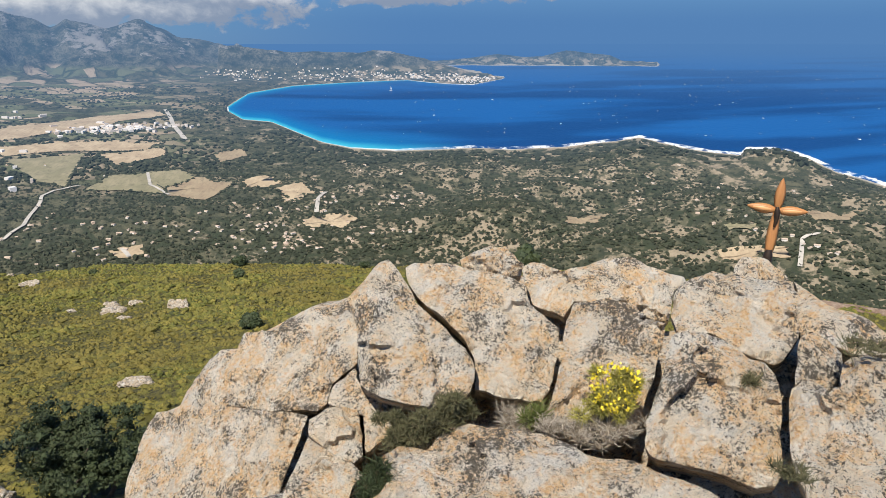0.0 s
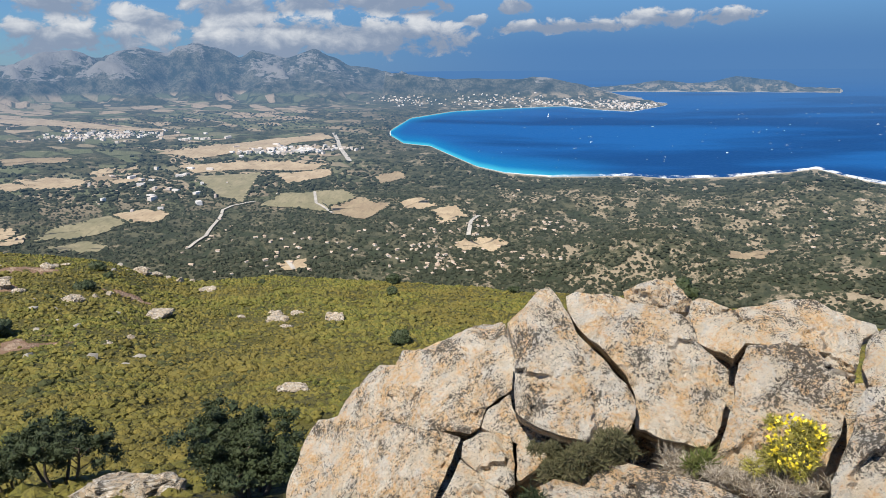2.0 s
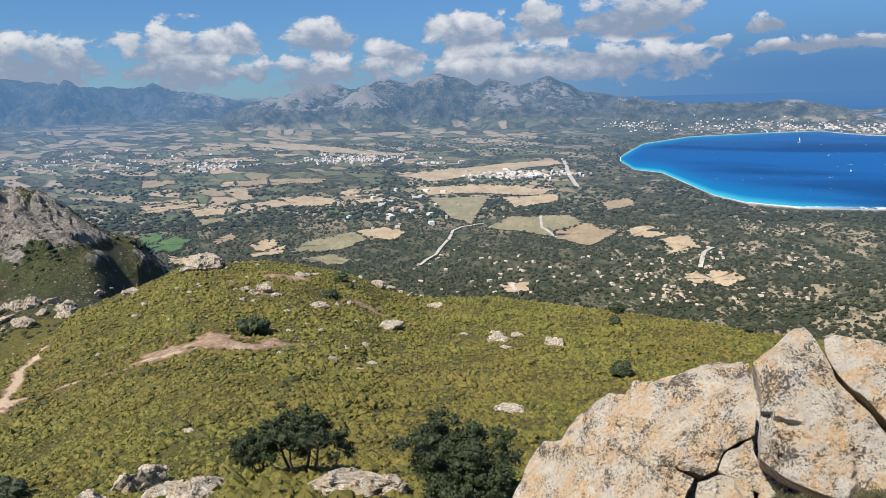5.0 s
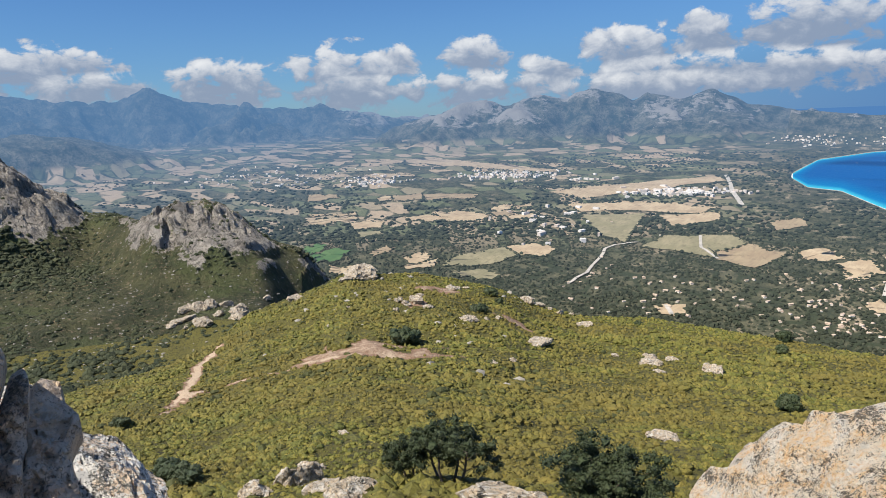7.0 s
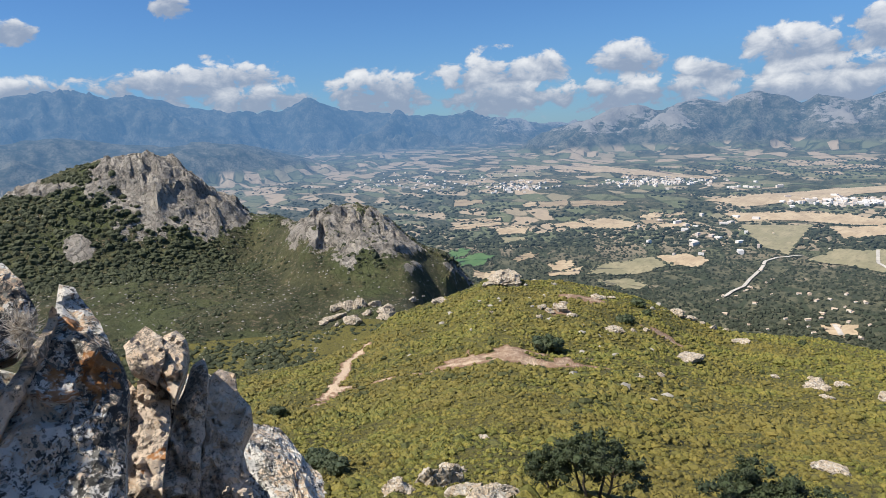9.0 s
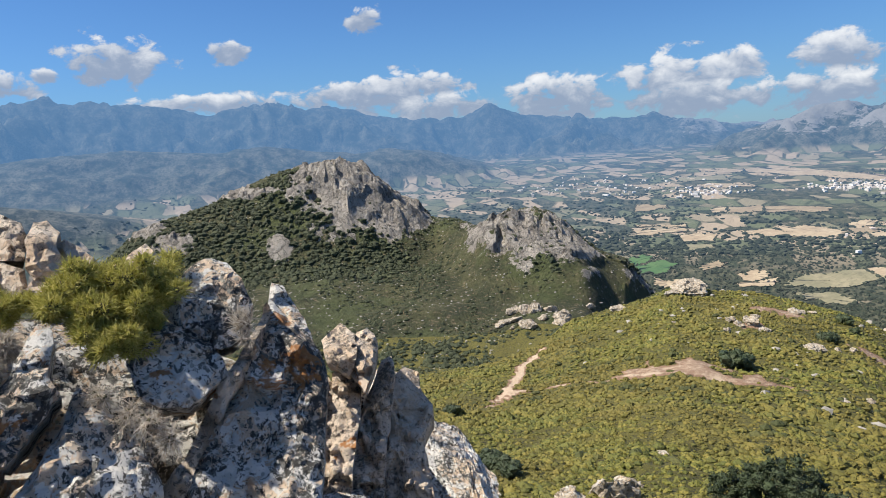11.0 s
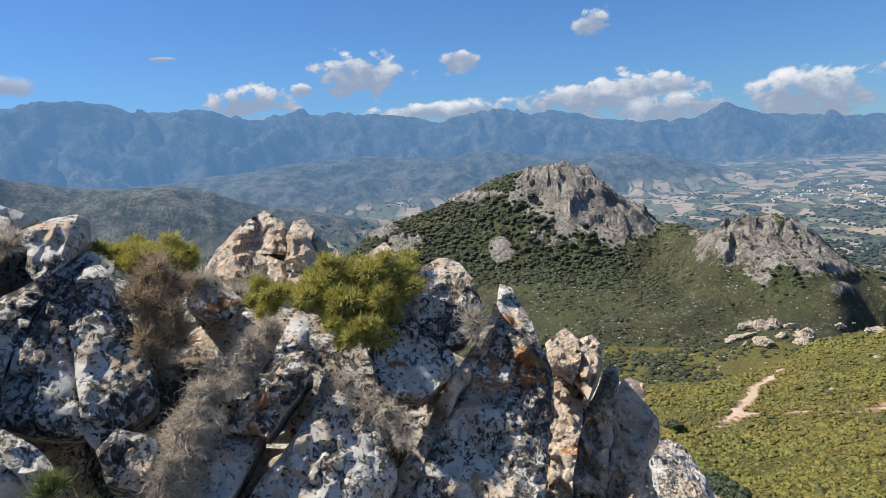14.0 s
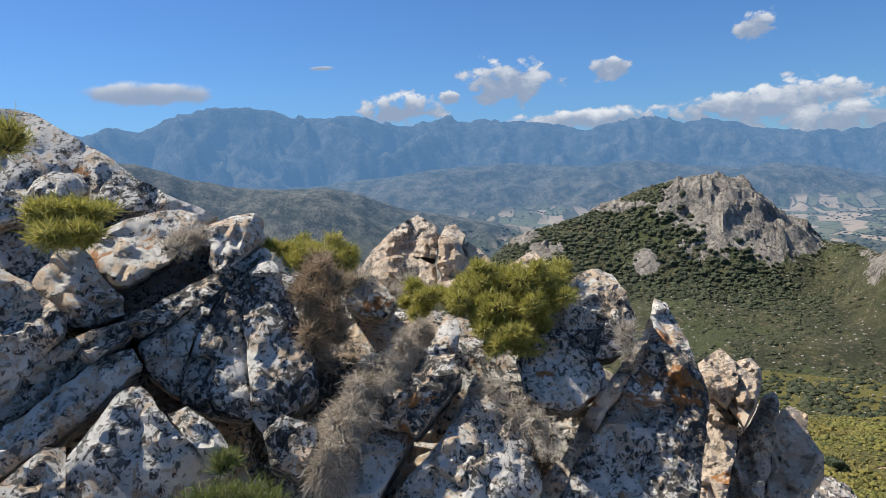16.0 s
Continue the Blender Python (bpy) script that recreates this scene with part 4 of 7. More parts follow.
slab(START, 3.90, 0.80, 0.57, 0.00, [(-10.58, -21.75), (-11.11, -20.36), (-13.71, -19.75), (-15.8, -20.06), (-17.05, -21.07), (-18.51, -21.24), (-18.42, -22.09), (-18.11, -23.74), (-17.45, -26.73), (-17.05, -28.83), (-15.17, -30.55), (-9.29, -30.83), (-9.0, -29.62), (-10.04, -26.48), (-10.49, -24.47)])
slab(START, 4.05, 0.80, 0.67, 0.00, [(-18.96, -20.58), (-19.16, -18.6), (-20.18, -17.65), (-21.69, -16.93), (-23.58, -17.12), (-25.41, -17.16), (-27.36, -16.94), (-27.82, -17.75), (-27.87, -18.81), (-28.2, -20.82), (-27.58, -22.2), (-26.91, -22.96), (-26.15, -22.78), (-24.5, -22.46), (-22.77, -21.64), (-20.52, -21.39), (-19.46, -21.63)])
slab(START, 3.50, 0.70, 0.52, -0.10, [(-18.98, -23.08), (-19.54, -21.82), (-20.53, -21.56), (-22.8, -21.88), (-24.53, -22.7), (-26.19, -23.09), (-27.03, -23.78), (-27.42, -24.71), (-27.89, -26.45), (-27.88, -27.75), (-28.57, -30.4), (-28.17, -31.3), (-26.91, -31.74), (-24.01, -31.34), (-20.46, -31.21), (-18.44, -31.05), (-17.89, -30.46), (-17.77, -28.73), (-18.53, -26.18), (-18.83, -24.49)])
slab(START, 3.70, 0.60, 0.42, -0.20, [(-28.51, -20.87), (-29.4, -20.44), (-31.22, -21.47), (-31.64, -23.46), (-30.97, -24.17), (-29.38, -23.63), (-28.59, -24.16), (-28.67, -22.63)])
slab(START, 3.35, 0.80, 0.57, 0.15, [(-28.45, -24.56), (-29.4, -23.79), (-30.99, -24.27), (-31.75, -23.66), (-31.69, -22.01), (-32.89, -21.24), (-34.71, -21.08), (-36.42, -23.14), (-38.17, -30.78), (-31.45, -32.88), (-29.84, -30.34), (-28.96, -28.53), (-28.56, -26.3)])
slab(START, 4.20, 0.90, 1.02, -0.20, [(-27.46, -16.93), (-29.01, -17.83), (-30.56, -18.48), (-32.24, -18.69), (-33.83, -19.52), (-35.9, -20.3), (-36.07, -21.25), (-33.98, -20.8), (-32.2, -21.29), (-30.45, -20.87), (-29.11, -20.18), (-28.44, -20.72), (-28.01, -18.78), (-27.97, -17.73)])
slab(START, 4.40, 0.40, 0.42, 0.20, [(-23.2, -17.25), (-23.35, -16.25), (-23.67, -15.67), (-24.64, -15.5), (-24.95, -17.2), (-23.88, -17.44)])
slab(START, 4.42, 0.40, 0.42, -0.20, [(-25.05, -17.18), (-24.76, -15.48), (-25.48, -15.67), (-26.31, -16.23), (-27.04, -16.8), (-25.92, -17.17)])
slab(START, 3.30, 0.60, 0.87, 0.00, [(7.58, -36.22), (4.9, -34.14), (5.61, -32.45), (4.06, -31.76), (1.49, -32.15), (-0.31, -30.68), (-2.34, -30.1), (-4.63, -30.26), (-6.91, -30.49), (-8.83, -30.59), (-11.46, -31.22), (-13.74, -31.91), (-16.89, -31.77), (-19.82, -32.43), (-23.11, -32.83), (-26.86, -33.97), (-21.31, -36.67), (6.63, -38.44)])
slab(EYE_END, 5.00, 1.40, 0.95, 0.10, [(137.98, 7.61), (132.15, 7.85), (128.54, 6.32), (126.58, 5.95), (125.21, 5.02), (123.61, 3.81), (121.87, 2.72), (120.48, 1.27), (118.26, -0.1), (116.25, -1.06), (114.95, -1.83), (117.26, -2.54), (120.38, -2.07), (125.17, -1.6), (129.34, -2.26), (138.9, -1.43)], voxel=0.05)
slab(EYE_END, 4.30, 0.50, 0.85, 0.00, [(127.61, 0.26), (126.93, 1.4), (125.73, 2.02), (124.15, 1.75), (123.59, 0.72), (125.02, 0.11)])
slab(EYE_END, 4.20, 0.50, 0.85, 0.00, [(123.4, 0.02), (122.58, 0.96), (121.1, 0.72), (120.03, -0.17), (120.29, -0.99), (122.18, -0.87)])
slab(EYE_END, 4.00, 0.50, 0.85, 0.00, [(130.05, 0.66), (128.4, 0.77), (127.1, 0.23), (127.34, -0.54), (129.26, -1.31), (130.22, -1.23)])
slab(EYE_END, 3.45, 0.70, 0.95, 0.10, [(124.24, -3.77), (122.57, -2.2), (120.38, -1.55), (117.51, -1.22), (116.57, -1.59), (116.32, -2.64), (117.75, -4.26), (120.08, -5.42), (121.71, -6.33), (122.61, -6.24), (123.49, -5.29)])
slab(EYE_END, 3.35, 0.60, 0.70, -0.10, [(116.21, -2.86), (113.95, -1.96), (112.25, -1.82), (111.61, -2.43), (111.63, -3.67), (112.79, -4.57), (113.87, -5.33), (115.28, -6.2), (115.8, -5.18), (115.49, -3.81)])
slab(EYE_END, 3.05, 0.60, 0.44, -0.30, [(113.91, -6.73), (111.53, -5.16), (110.83, -6.03), (109.97, -8.77), (109.12, -11.68), (108.53, -13.5), (108.34, -15.97), (110.61, -17.45), (112.74, -18.47), (113.43, -17.44), (113.47, -12.64), (113.5, -9.51)])
slab(EYE_END, 3.08, 0.60, 0.47, 0.05, [(116.79, -10.2), (115.46, -8.48), (114.05, -6.86), (113.71, -9.49), (113.61, -12.63), (113.59, -17.25), (114.77, -16.92), (116.72, -16.58), (118.61, -15.37), (118.44, -13.39)])
slab(EYE_END, 3.20, 0.50, 0.75, 0.00, [(122.23, -8.87), (120.33, -8.43), (118.0, -7.32), (115.78, -6.29), (113.89, -5.61), (111.75, -4.44), (111.18, -5.05), (113.96, -6.59), (115.73, -7.68), (120.15, -10.0), (121.43, -10.3)], bedded=True)
slab(EYE_END, 3.12, 0.50, 0.55, 0.10, [(121.3, -10.99), (120.0, -10.15), (115.74, -7.89), (114.33, -6.98), (115.78, -8.37), (117.06, -10.24), (118.63, -13.3), (118.77, -15.01), (120.73, -13.06)], bedded=True)
slab(EYE_END, 3.00, 0.60, 0.35, 0.10, [(131.01, -3.38), (129.55, -4.52), (128.04, -5.57), (126.58, -7.34), (125.99, -8.7), (127.07, -10.15), (128.56, -11.16), (131.91, -12.67)])
slab(EYE_END, 3.20, 0.60, 0.67, 0.10, [(127.72, -5.67), (126.55, -4.46), (125.28, -3.03), (124.24, -3.77), (123.35, -5.76), (122.1, -7.29), (122.05, -8.5), (124.36, -9.09), (125.74, -8.83), (126.55, -7.02)])
slab(EYE_END, 3.00, 0.50, 0.15, 0.05, [(131.95, -13.12), (127.4, -10.73), (124.25, -9.43), (121.94, -9.04), (121.71, -9.94), (124.59, -11.56), (127.67, -13.51), (132.23, -15.88)], bedded=True)
slab(EYE_END, 2.90, 0.50, 0.12, 0.05, [(132.27, -16.31), (127.69, -13.76), (124.46, -11.84), (121.81, -11.08), (121.23, -12.33), (123.6, -13.92), (127.09, -16.42), (132.52, -18.71)], bedded=True)
slab(EYE_END, 2.60, 0.50, 0.20, 0.10, [(127.46, -22.96), (126.84, -18.32), (125.37, -16.78), (124.04, -15.45), (122.7, -14.13), (121.44, -14.01), (120.49, -15.74), (119.49, -17.21), (118.0, -19.08), (116.87, -21.53), (118.22, -25.04)])
slab(EYE_END, 2.62, 0.40, 0.15, 0.00, [(119.66, -16.2), (118.32, -15.91), (116.84, -17.29), (115.64, -19.13), (115.24, -20.5), (116.34, -21.29), (117.78, -18.79)])
slab(EYE_END, 2.85, 0.40, 0.30, 0.00, [(112.75, -18.6), (111.25, -17.44), (108.88, -18.39), (108.49, -20.39), (110.26, -22.17), (112.3, -20.92)])
slab(EYE_END, 2.60, 0.50, 0.20, 0.00, [(132.58, -19.27), (130.95, -18.84), (128.0, -17.0), (126.82, -17.22), (127.57, -22.93), (132.82, -21.47)])
slab(EYE_END, 4.75, 0.50, 0.71, 0.20, [(104.47, -7.03), (103.23, -5.22), (101.04, -3.38), (99.49, -2.63), (98.09, -3.53), (97.76, -4.5), (98.23, -6.1), (100.04, -5.78), (101.93, -5.67), (103.33, -6.27)], fresh=True)
slab(EYE_END, 4.60, 0.50, 0.73, 0.15, [(104.3, -7.26), (103.26, -6.35), (101.94, -5.86), (100.05, -5.93), (98.26, -6.75), (98.24, -7.89), (99.76, -9.05), (101.93, -8.85), (103.42, -8.34)], fresh=True)
slab(EYE_END, 4.60, 0.40, 0.58, 0.10, [(97.89, -4.76), (97.26, -3.57), (96.49, -3.5), (95.78, -4.4), (96.13, -5.45), (95.33, -7.08), (96.32, -7.79), (97.65, -7.54), (98.1, -6.57)], fresh=True)
slab(EYE_END, 4.65, 0.40, 0.68, 0.20, [(96.06, -5.45), (95.54, -4.98), (94.69, -5.59), (93.54, -6.97), (94.59, -7.49), (95.33, -7.0)], fresh=True)
slab(EYE_END, 4.30, 0.30, 0.86, 0.00, [(98.47, -8.67), (97.85, -7.64), (96.27, -8.17), (97.0, -9.08)], fresh=True)
slab(EYE_END, 5.20, 0.50, 0.68, 0.10, [(92.79, -7.26), (91.71, -6.66), (90.36, -5.85), (89.39, -7.01), (89.79, -7.67), (91.76, -7.98)], fresh=True)
slab(EYE_END, 3.50, 0.50, 0.53, -0.10, [(89.22, -10.49), (87.27, -8.31), (85.78, -7.53), (84.33, -8.0), (83.28, -9.3), (82.62, -11.31), (83.21, -13.3), (84.51, -14.21), (85.61, -14.22), (87.07, -13.3), (88.88, -11.51)])
slab(EYE_END, 3.30, 0.50, 0.53, 0.00, [(92.04, -14.5), (90.03, -12.0), (89.27, -11.79), (87.44, -13.15), (85.27, -15.12), (84.94, -16.19), (86.46, -17.28), (88.0, -18.35), (89.89, -17.99), (91.38, -16.97)])
slab(EYE_END, 3.45, 0.70, 0.54, 0.05, [(81.09, -9.86), (80.25, -10.22), (79.44, -11.83), (78.44, -13.93), (77.72, -15.64), (77.27, -17.68), (77.66, -20.41), (78.11, -24.28), (78.76, -30.31), (92.83, -31.04), (88.94, -24.82), (87.57, -22.19), (86.03, -20.09), (83.7, -16.67), (82.18, -14.08), (81.45, -11.85)])
slab(EYE_END, 3.30, 0.50, 0.48, 0.50, [(85.32, -16.62), (84.0, -15.47), (81.93, -12.57), (81.47, -11.31), (81.35, -12.03), (82.49, -14.73), (83.93, -16.96), (86.18, -20.09), (87.76, -22.19), (89.25, -24.82), (93.43, -31.04), (94.82, -31.02), (91.15, -24.83), (89.91, -23.24), (87.71, -20.81)], fresh=True)
slab(EYE_END, 3.05, 0.50, 0.44, 0.00, [(97.43, -10.76), (96.69, -11.36), (96.97, -13.03), (97.24, -14.5), (96.61, -15.82), (97.65, -17.05), (100.53, -19.77), (102.29, -19.3), (103.97, -18.96), (101.01, -16.13), (98.9, -12.93)])
slab(EYE_END, 2.95, 0.50, 0.44, 0.00, [(104.52, -20.19), (103.91, -19.17), (102.31, -19.51), (100.7, -19.98), (102.99, -22.75), (107.27, -28.0), (111.44, -27.46), (108.48, -23.82), (106.41, -21.76)])
slab(EYE_END, 3.00, 0.50, 0.44, -0.10, [(95.47, -15.54), (94.74, -16.44), (92.98, -18.3), (91.54, -20.81), (90.51, -23.58), (90.95, -24.83), (93.97, -30.1), (106.99, -29.29), (102.63, -24.39), (99.59, -21.6), (96.7, -18.18)])
slab(EYE_END, 5.00, 0.50, 0.86, 0.50, [(77.94, -14.68), (76.39, -13.51), (75.3, -14.43), (75.26, -16.21), (75.94, -17.6), (76.78, -16.91), (77.63, -16.4)], fresh=True)
slab(EYE_END, 5.05, 0.50, 0.66, -0.20, [(75.17, -14.39), (74.25, -14.11), (73.54, -15.09), (73.88, -17.13), (74.73, -18.99), (75.71, -17.59), (75.09, -16.2)], fresh=True)
slab(EYE_END, 5.10, 0.60, 0.51, 0.10, [(77.3, -17.34), (76.11, -17.17), (75.11, -17.95), (75.31, -20.23), (76.2, -24.1), (76.98, -29.22), (78.57, -29.39), (78.01, -24.27), (77.52, -20.4)], fresh=True)
slab(EYE_END, 5.30, 0.60, 0.41, 0.10, [(74.87, -19.73), (73.3, -16.75), (72.55, -16.43), (72.37, -17.67), (72.91, -20.66), (73.52, -23.81), (73.9, -28.82), (76.8, -29.2), (76.07, -24.09), (75.15, -20.87)], fresh=True)
slab(EYE_END, 5.55, 0.70, 0.56, -0.25, [(72.44, -18.2), (71.61, -17.35), (70.45, -17.83), (70.52, -18.8), (69.44, -20.43), (69.38, -21.36), (70.31, -22.88), (70.0, -25.27), (69.38, -28.11), (73.76, -28.8), (73.39, -23.79), (72.78, -21.29)], fresh=True)
slab(EYE_END, 3.70, 0.40, 0.78, 0.00, [(105.85, -7.99), (105.07, -7.48), (103.9, -6.99), (102.46, -8.21), (101.47, -9.48), (102.6, -10.54), (104.48, -10.15), (105.56, -9.32)])
slab(EYE_END, 5.20, 0.60, 0.45, 0.10, [(81.62, -14.71), (79.87, -15.73), (78.15, -17.04), (76.98, -18.68), (77.02, -21.68), (77.5, -29.28), (85.78, -29.95), (84.01, -22.1)], fresh=True)
block(EYE, 6.20, 0.90, [(28.1, -35.2), (23.2, -27.8), (16.6, -24.7), (10.8, -21.8), (7.0, -21.5), (3.2, -27.8), (3.5, -40.1), (28.3, -36.6)], voxel=0.10)
block(EYE, 5.90, 0.50, [(-1.5, -19.2), (-9.0, -19.2), (-17.0, -19.2), (-19.5, -24.0), (-8.0, -27.0), (-1.0, -25.0)], voxel=0.10)
block(EYE, 4.75, 0.90, [(12.0, -39.5), (9.2, -27.6), (-0.8, -27.9), (-10.6, -25.7), (-17.8, -26.7), (-28.0, -22.6), (-35.6, -23.3), (-37.7, -33.7)], voxel=0.10)
block(EYE_END, 4.25, 1.60, [(136.2, -9.5), (120.9, -8.8), (112.5, -5.8), (106.1, -8.9), (92.6, -11.9), (84.0, -15.6), (80.5, -18.5), (79.6, -31.0), (137.8, -24.7)], down=True, voxel=0.10, rough=0.22, tilt=0.3)
block(EYE_END, 4.40, 0.70, [(131.7, -0.3), (125.1, -0.8), (118.4, -1.6), (115.6, -2.5), (118.7, -5.2), (132.3, -6.5)], voxel=0.08, tilt=0.8)
block(EYE_END, 3.80, 0.90, [(128.1, -6.5), (124.2, -4.4), (116.6, -2.3), (112.2, -3.1), (111.2, -5.8), (108.5, -13.5), (113.5, -18.1), (130.8, -17.4), (131.8, -11.2), (131.2, -5.8)], down=True, voxel=0.10, tilt=0.6)
block(EYE_END, 6.00, 0.50, [(77.7, -18.2), (76.1, -17.9), (74.8, -18.5), (72.8, -17.7), (71.7, -18.6), (70.8, -20.1), (71.0, -28.4), (78.4, -29.4)], down=True, voxel=0.10, tilt=0.2)
block(EYE_END, 7.50, 1.20, [(74.8, -30.8), (71.6, -22.2), (69.9, -23.3), (67.7, -24.4), (65.8, -26.3), (64.4, -29.3), (64.7, -32.4)], down=True, voxel=0.06)
block(EYE_END, 6.30, 1.00, [(78.2, -30.0), (76.0, -22.7), (72.3, -24.6), (70.3, -26.9), (70.3, -31.6)], down=True, voxel=0.06)
block(EYE_END, 9.50, 1.00, [(69.7, -25.8), (67.8, -24.9), (66.0, -25.9), (64.3, -27.7), (66.4, -29.9), (70.5, -29.2)], down=True, voxel=0.06)

# ---- plants, stones, fields and houses: helpers ----
def leaf_surface(name, tones, rough=0.75, speck=0.5, scale=3.0, through_light=0.0, hazy=False):
    def build(gr):
        pick = gr.node("ShaderNodeNewGeometry").outputs["Random Per Island"]
        p = where(gr)
        c = gr.mix(gr.ramp(pick, 0.0, 0.5), tones[0], tones[1])
        c = gr.mix(gr.ramp(pick, 0.5, 1.0), c, tones[2])
        c = gr.mix(gr.math("MULTIPLY", gr.ramp(gr.noise(p, scale, 5, 0.7), 0.45, 0.65), speck), c, tuple(v * 0.45 for v in tones[0]))
        patch = gr.ramp(gr.noise(p, 0.045, 4, 0.6), 0.40, 0.62)
        c = gr.mix(gr.math("MULTIPLY", patch, 0.55), c, tones[3])
        solid = bsdf(gr, c, rough, relief(gr, gr.noise(p, scale * 2, 5, 0.7), 0.8, 0.5 / scale))
        # far leaves: distance haze put in as blue emission
        if hazy:
            return with_haze_glow(gr, solid, gr.attr("haze"))
        thin = gr.node("ShaderNodeBsdfTranslucent", Color=c).outputs[0]
        return gr.node("ShaderNodeMixShader", i0=through_light, i1=solid, i2=thin).outputs[0]
    return surface(name, build)


CUSHION = leaf_surface("olive cushion shrub", ((0.095, 0.104, 0.015), (0.16, 0.156, 0.022), (0.235, 0.198, 0.033), (0.155, 0.114, 0.022)), 0.75, 0.9, 5.0)
HEATH = leaf_surface("dark olive heath", ((0.045, 0.055, 0.012), (0.07, 0.078, 0.016), (0.11, 0.105, 0.024), (0.06, 0.062, 0.016)), 0.8, 0.6, 5.0)
DARK_BUSH = leaf_surface("dark evergreen leaves", ((0.028, 0.045, 0.014), (0.045, 0.065, 0.020), (0.06, 0.075, 0.028), (0.035, 0.05, 0.02)), 0.6, 0.3, 4.0)
CRAG_BUSH = leaf_surface("crag bushes", ((0.022, 0.033, 0.012), (0.040, 0.052, 0.018), (0.075, 0.083, 0.033), (0.040, 0.048, 0.018)), 0.8, 0.4, 1.0)
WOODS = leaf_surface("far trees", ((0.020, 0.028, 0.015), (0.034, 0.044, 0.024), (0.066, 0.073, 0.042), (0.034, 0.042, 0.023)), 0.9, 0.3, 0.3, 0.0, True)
STRAW = leaf_surface("dry twigs", ((0.36, 0.30, 0.22), (0.62, 0.54, 0.44), (0.84, 0.77, 0.66), (0.52, 0.44, 0.34)), 0.8, 0.3, 12.0, 0.3)
TWIG = leaf_surface("brown twigs", ((0.26, 0.18, 0.11), (0.46, 0.34, 0.22), (0.66, 0.52, 0.36), (0.36, 0.29, 0.16)), 0.8, 0.3, 12.0, 0.3)
BROOM = leaf_surface("green spiny shrub", ((0.30, 0.30, 0.05), (0.50, 0.46, 0.10), (0.66, 0.58, 0.20), (0.40, 0.37, 0.08)), 0.7, 0.3, 12.0, 0.3)
GRASS = leaf_surface("grass blades", ((0.12, 0.16, 0.03), (0.19, 0.23, 0.06), (0.34, 0.31, 0.13), (0.15, 0.19, 0.045)), 0.6, 0.3, 12.0, 0.3)
SAGE = leaf_surface("grey green shrub leaves", ((0.10, 0.10, 0.045), (0.15, 0.145, 0.065), (0.21, 0.19, 0.10), (0.12, 0.12, 0.05)), 0.7, 0.3, 12.0, 0.2)
BARK = surface("grey bark", lambda gr: bsdf(gr, gr.mix(gr.noise(where(gr), 9.0, 5), (0.06, 0.045, 0.035), (0.16, 0.13, 0.10)), 0.9, relief(gr, gr.noise(where(gr), 30.0, 4), 0.7, 0.03)))
PETAL = surface("yellow petals", lambda gr: bsdf(gr, gr.mix(gr.noise(where(gr), 40.0, 2), (0.75, 0.55, 0.02), (0.85, 0.72, 0.06)), 0.5))

rng = np.random.default_rng(7)


def ball(sub, low=-2.0):
    bm = bmesh.new()
    bmesh.ops.create_icosphere(bm, subdivisions=sub, radius=1.0)
    bmesh.ops.delete(bm, geom=[f for f in bm.faces if f.calc_center_median().z < low], context="FACES")
    bmesh.ops.delete(bm, geom=[v for v in bm.verts if not v.link_faces], context="VERTS")
    bm.verts.index_update()
    v = np.array([tuple(q.co) for q in bm.verts])
    f = np.array([[q.index for q in fc.verts] for fc in bm.faces])
    bm.free()
    return v, f


def scattered(template, at, size, jitter=0.25, seed=0):
    """One mesh's vertices and faces from many turned, stretched and dented copies."""
    v, f = template
    r = np.random.default_rng(seed)
    n = len(at)
    turn = r.uniform(0, 2 * np.pi, n)
    c, s = np.cos(turn), np.sin(turn)
    p = np.broadcast_to(v, (n, *v.shape)) * (1 + r.uniform(-jitter, jitter, (n, len(v), 1)))
    p = p * size[:, None, :]
    x = p[..., 0] * c[:, None] - p[..., 1] * s[:, None]
    y = p[..., 0] * s[:, None] + p[..., 1] * c[:, None]
    p = np.stack([x, y, p[..., 2]], -1) + at[:, None, :]
    faces = f[None] + (np.arange(n) * len(v))[:, None, None]
    return p.reshape(-1, 3), faces.reshape(-1, f.shape[1])


def leaves(centres, spread, leaf, count, seed, up=0.35):
    """Loose pointed leaves about the given centres, as triangles."""
    r = np.random.default_rng(seed)
    n = len(centres) * count
    way = r.normal(size=(n, 3))
    way /= np.linalg.norm(way, axis=1, keepdims=True)
    if np.ndim(spread) == 2:
        spread = np.repeat(spread, count, 0)
    at = np.repeat(centres, count, 0) + way * spread * r.uniform(0.80, 1.12, (n, 1))
    a = way + 0.9 * r.normal(size=(n, 3)) + np.array([0, 0, up])
    a /= np.linalg.norm(a, axis=1, keepdims=True)
    b = np.cross(a, r.normal(size=(n, 3)))
    b /= np.linalg.norm(b, axis=1, keepdims=True)
    if np.ndim(leaf) == 1:
        leaf = np.repeat(leaf, count)[:, None]
    long = leaf * r.uniform(0.7, 1.3, (n, 1))
    p = np.stack([at - b * long * 0.42, at + b * long * 0.42, at + a * long], 1)
    return p.reshape(-1, 3), np.arange(n * 3).reshape(-1, 3)


def joined(*meshes):
    vs, fs, k = [], [], 0
    for v, f in meshes:
        vs.append(v)
        fs.append(f + k)
        k += len(v)
    return np.concatenate(vs), np.concatenate(fs)


def part(name, data, material, parent=None, label="", smooth=True):
    me = data if isinstance(data, bpy.types.Mesh) else mesh_from(name, *data, smooth=smooth)
    me.materials.clear()
    me.materials.append(material)
    ob = new(name, me)
    ob.parent = parent
    return tagged(ob, label)


